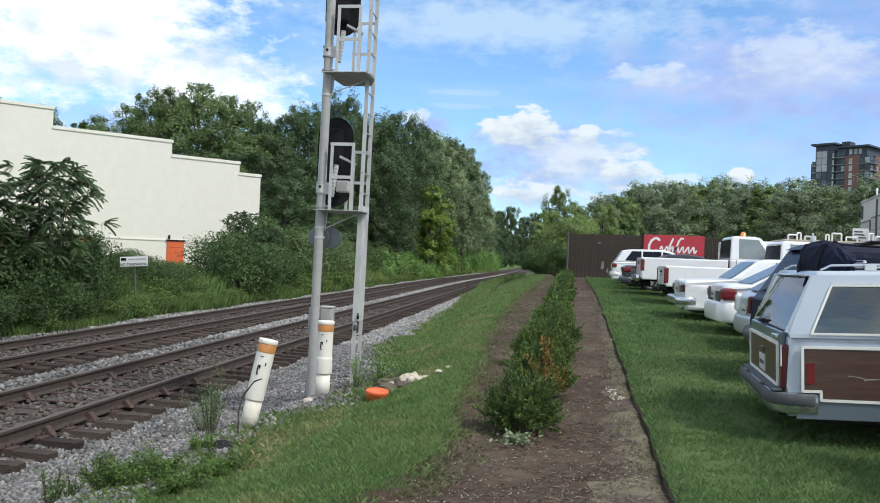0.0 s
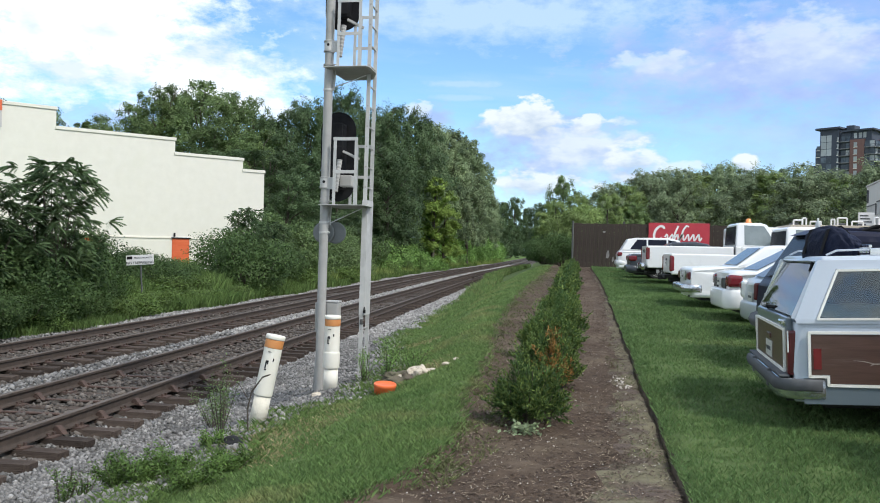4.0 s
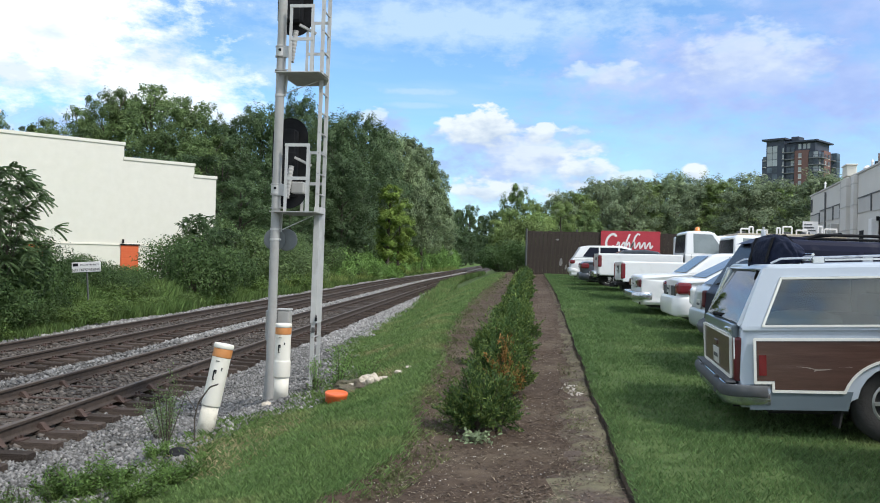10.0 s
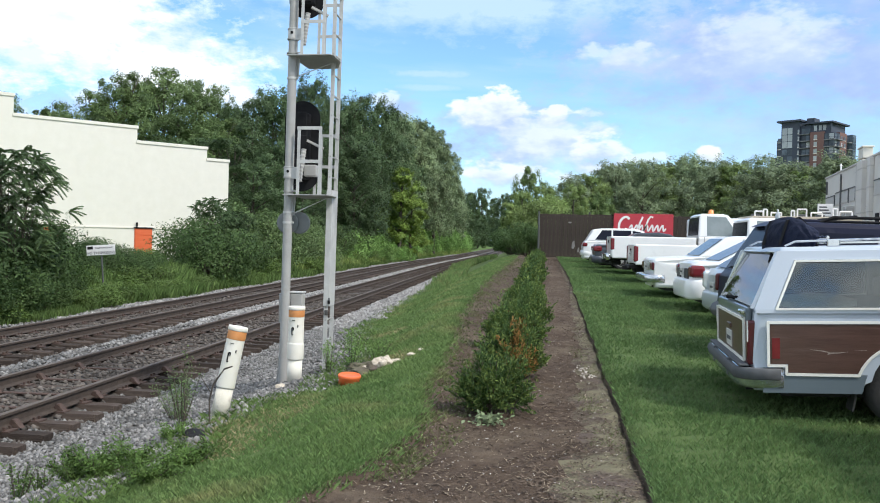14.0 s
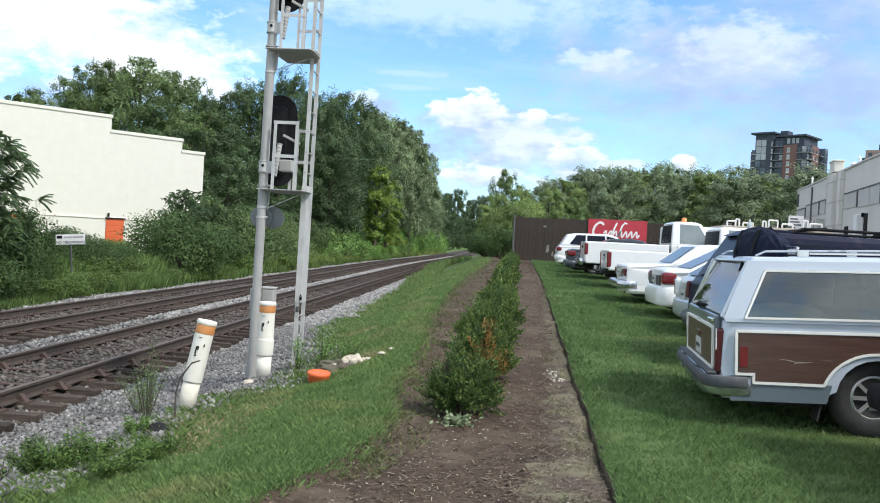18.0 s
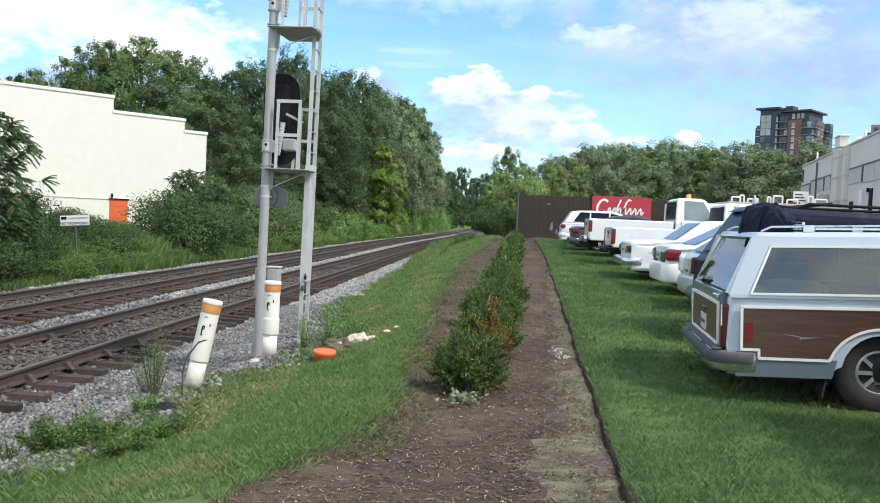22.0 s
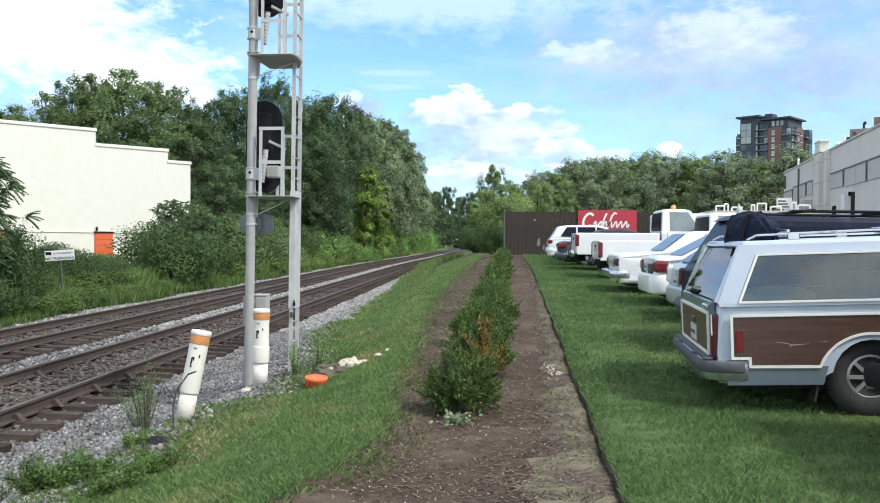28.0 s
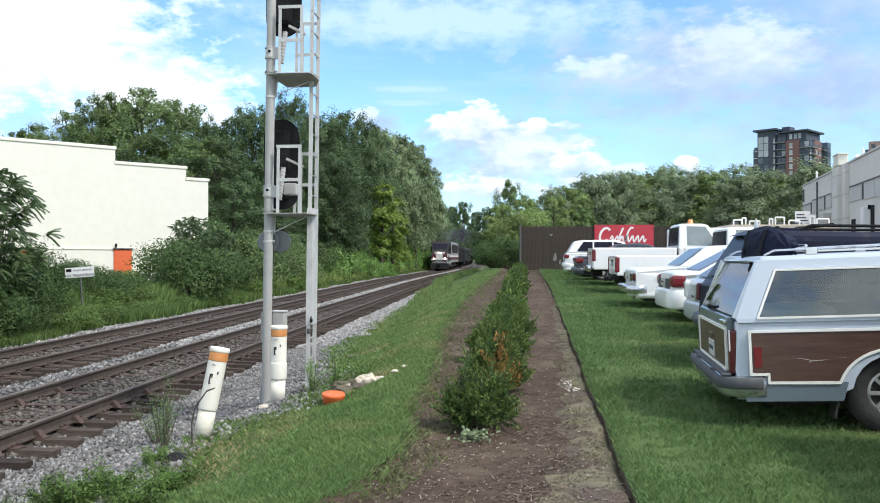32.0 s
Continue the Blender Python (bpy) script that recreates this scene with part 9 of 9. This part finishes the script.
    tagged(new("straw_bits", quads("straw_bits", np.stack([P - d - s, P + d - s, P + d + s, P - d + s], 1), SLIVER)), "pale straw and bark slivers on the mulch", "mulch", kind="stuff")
    PALE = material("pale_chips", (0.42, 0.38, 0.32), (0.58, 0.54, 0.48), 5.0, 0.9)
    x, y = scatter(rng, 700, lambda y: mulch_left(y), lambda y: mulch_right(y) - 0.05, 4.0, 14.0)
    stones("pale_pebbles", "scattered pale pebbles and bark bits on the path", rng, x, y, 0.0065, PALE)
    # the small heap of pale grit on the path
    x, y = rng.normal(0.50, 0.05, 60), rng.normal(9.1, 0.22, 60)
    stones("grit_heap", "small spill of pale grit at the path edge", rng, x, y, 0.014, PALE)


def build_small_things():
    # orange cap and broken white foam by the mast
    b = thing("orange_bucket_lid", pose(-2.14, 9.02, ground_at(-2.14, 9.02) + 0.015, 4, 3), "bright orange plastic tub half sunk in the grass", "tub")
    bm = bmesh.new()
    lathe(bm, [(0.116, -0.03), (0.122, 0.07), (0.130, 0.08), (0.130, 0.105), (0.122, 0.112), (0.112, 0.100), (0.02, 0.098)], 28)
    part("tub", bm, ORANGE_CAP, b, smooth=True)
    FOAM = material("pale_broken_concrete", (0.38, 0.32, 0.24), (0.62, 0.55, 0.45), 9.0, 0.95, bump=0.8, bump_scale=30)
    rng = random.Random(12)
    for i, (dx, dy, s, fl) in enumerate(((0.0, 0.0, 0.070, 0.9), (0.14, 0.08, 0.060, 1.0), (-0.17, 0.10, 0.05, 0.8), (0.34, 0.30, 0.045, 0.6), (-0.28, 0.02, 0.04, 0.8), (0.55, 0.62, 0.045, 0.5), (0.22, 0.22, 0.05, 0.8), (-1.75, -0.75, 0.05, 0.9), (-0.02, 0.18, 0.065, 0.9), (0.70, 0.95, 0.035, 0.5), (0.08, -0.10, 0.045, 0.9))):
        s *= 1.2
        x, y = -1.95 + 0.62 * dx, 9.75 + 0.62 * dy
        bm = bmesh.new()
        bmesh.ops.create_icosphere(bm, subdivisions=2, radius=s)
        off = Vector((i * 3.1, 0, 0))
        for v in bm.verts:
            v.co *= 1 + 0.55 * noise.noise(v.co * 14 + off)
            v.co.z *= fl
        o = part("rubble", bm, FOAM)
        o.matrix_basis = pose(x, y, ground_at(x, y) + 0.3 * s * fl + (0.045 if math.hypot(dx, dy) < 0.3 else 0.0))
        tagged(o, "pale broken lump of rubble on the grass", "rubble", "rubble by the mast")
    bm = bmesh.new()
    bmesh.ops.create_icosphere(bm, subdivisions=4, radius=1.0)
    for v in bm.verts:
        k = 1 + 0.5 * noise.noise(v.co * 2.2) + 0.25 * noise.noise(v.co * 7)
        v.co = Vector((v.co.x * 0.34 * k, v.co.y * 0.36 * k, v.co.z * 0.09 * k))
    o = part("soil_heap", bm, BARE_SOIL, smooth=True)
    o.matrix_basis = pose(-1.98, 9.85, ground_at(-1.98, 9.85) - 0.01)
    tagged(o, "low heap of brown earth under the rubble", "earth heap")
    # dark rag at the ballast edge
    RAG = material("black_plastic_rag", (0.008, 0.008, 0.009), (0.02, 0.02, 0.02), 9.0, 0.7, spec=0.2)
    bm = bmesh.new()
    bmesh.ops.create_icosphere(bm, subdivisions=3, radius=0.09)
    for v in bm.verts:
        v.co *= 1 + 0.7 * noise.noise(v.co * 9)
        v.co.z *= 0.5
    o = part("plastic_rag", bm, RAG)
    o.matrix_basis = pose(-2.96, 6.7, ground_at(-2.96, 6.7) + 0.03)
    tagged(o, "crumpled black plastic at the edge of the ballast", "litter")
    # far marker stakes by the ballast
    for x, y, h in ((-5.13, 40.6, 0.82), (-7.0, 88.0, 0.9)):
        s = thing("stake", pose(x, y, ground_at(x, y)), "thin dark steel stake at the ballast edge", "stake", "stakes")
        bm = bmesh.new()
        beam(bm, (0, 0, -0.1), (0.01, 0, h), 0.045, 0.02)
        part("shaft", bm, RUST, s)
        bm = bmesh.new()
        box(bm, -0.03, 0.03, -0.015, 0.015, h - 0.10, h, 0.004)
        part("head", bm, BLACK, s)
    # leafy weeds on the near ballast edge and along the rail
    rng = np.random.default_rng(55)

    def weed(x, y, h, r, n, mat, label, stalks=5):
        w = thing("weed", pose(x, y, ground_at(x, y) - 0.02), label, "weed", "weeds by the ballast")
        bm = bmesh.new()
        V = []
        for i in range(stalks):
            a = rng.uniform(0, 6.283)
            tip = np.array([r * math.cos(a) * rng.uniform(0.3, 1), r * math.sin(a) * rng.uniform(0.3, 1), h * rng.uniform(0.6, 1.05)])
            tube(bm, (0.02 * math.cos(a), 0.02 * math.sin(a), 0), tuple(tip), 0.006, 0.002, 5, False)
            m = int(2.8 * n) // stalks
            v = rng.uniform(0.15, 1, (m, 1))
            P = tip * v + rng.normal(0, 0.05 * r + 0.012, (m, 3))
            V.append(leaves(rng, P, np.repeat(np.array([[0, 0, 1.0]]), m, 0), 0.027, 0.45, 0.8))
        part("stalk", bm, BARK, w)["kind"] = "stuff"
        part("foliage", quads("foliage", np.concatenate(V), mat), None, w)

    for x, y, h, r, n in ((-3.05, 5.75, 0.30, 0.26, 900), (-3.15, 5.5, 0.26, 0.24, 700), (-2.75, 5.5, 0.20, 0.30, 800), (-3.35, 5.55, 0.36, 0.22, 700), (-3.55, 5.9, 0.34, 0.16, 360), (-2.72, 5.85, 0.20, 0.24, 600), (-3.9, 5.7, 0.42, 0.14, 200), (-4.05, 6.2, 0.3, 0.12, 140), (-2.6, 5.95, 0.16, 0.25, 600), (-3.15, 6.7, 0.18, 0.16, 300)):
        weed(x, y, 0.82 * h, r, n, LEAF_WEED, "leafy green weeds at the ballast edge", 9)
    for x, y, h, r, n in ((-3.55, 7.75, 0.75, 0.22, 260), (-3.35, 7.35, 0.62, 0.15, 120), (-4.35, 9.3, 0.6, 0.3, 300)):
        weed(x, y, h, r, n, LEAF_MID, "thin straggling weed in the ballast", 8)
    for x, y, h, r, n in ((-2.62, 9.95, 0.45, 0.18, 260), (-2.45, 10.4, 0.5, 0.25, 320), (-2.2, 10.9, 0.35, 0.3, 300)):
        weed(x, y, h, r, n, LEAF_LIGHT, "tufted weed at the foot of the mast", 7)
    # bare twiggy stem against the leaning post
    t = thing("twig", pose(-3.0, 7.15, ground_at(-3.0, 7.15)), "dry bare twig leaning by the marker post", "twig")
    bm = bmesh.new()
    pts = [(0, 0, 0), (0.0, -0.02, 0.22), (0.04, -0.03, 0.38), (0.14, -0.02, 0.52), (0.22, -0.03, 0.55)]
    for a, b in zip(pts, pts[1:]):
        tube(bm, a, b, 0.008, 0.006, 6)
    tube(bm, (0.01, -0.02, 0.3), (-0.10, 0.0, 0.45), 0.005, 0.003, 5)
    part("stem", bm, BARK, t)
    # little pale plant at the foot of the first shrub
    rng = np.random.default_rng(66)
    p = thing("ground_plant", pose(-0.40, 6.62, ground_at(-0.4, 6.62)), "small pale green plant at the foot of the shrub", "plant")
    P = np.stack([rng.normal(0, 0.07, 120), rng.normal(0, 0.05, 120), rng.uniform(0.01, 0.09, 120)], 1)
    PALE_LEAF = leaf_material("pale_leaves", (0.16, 0.21, 0.11), (0.24, 0.29, 0.17))
    part("foliage", quads("foliage", leaves(rng, P, np.repeat(np.array([[0, -0.4, 1.0]]), 120, 0), 0.05, 0.5, 0.5), PALE_LEAF), None, p)


build_small_things()
build_grass()
build_stones()


motions()
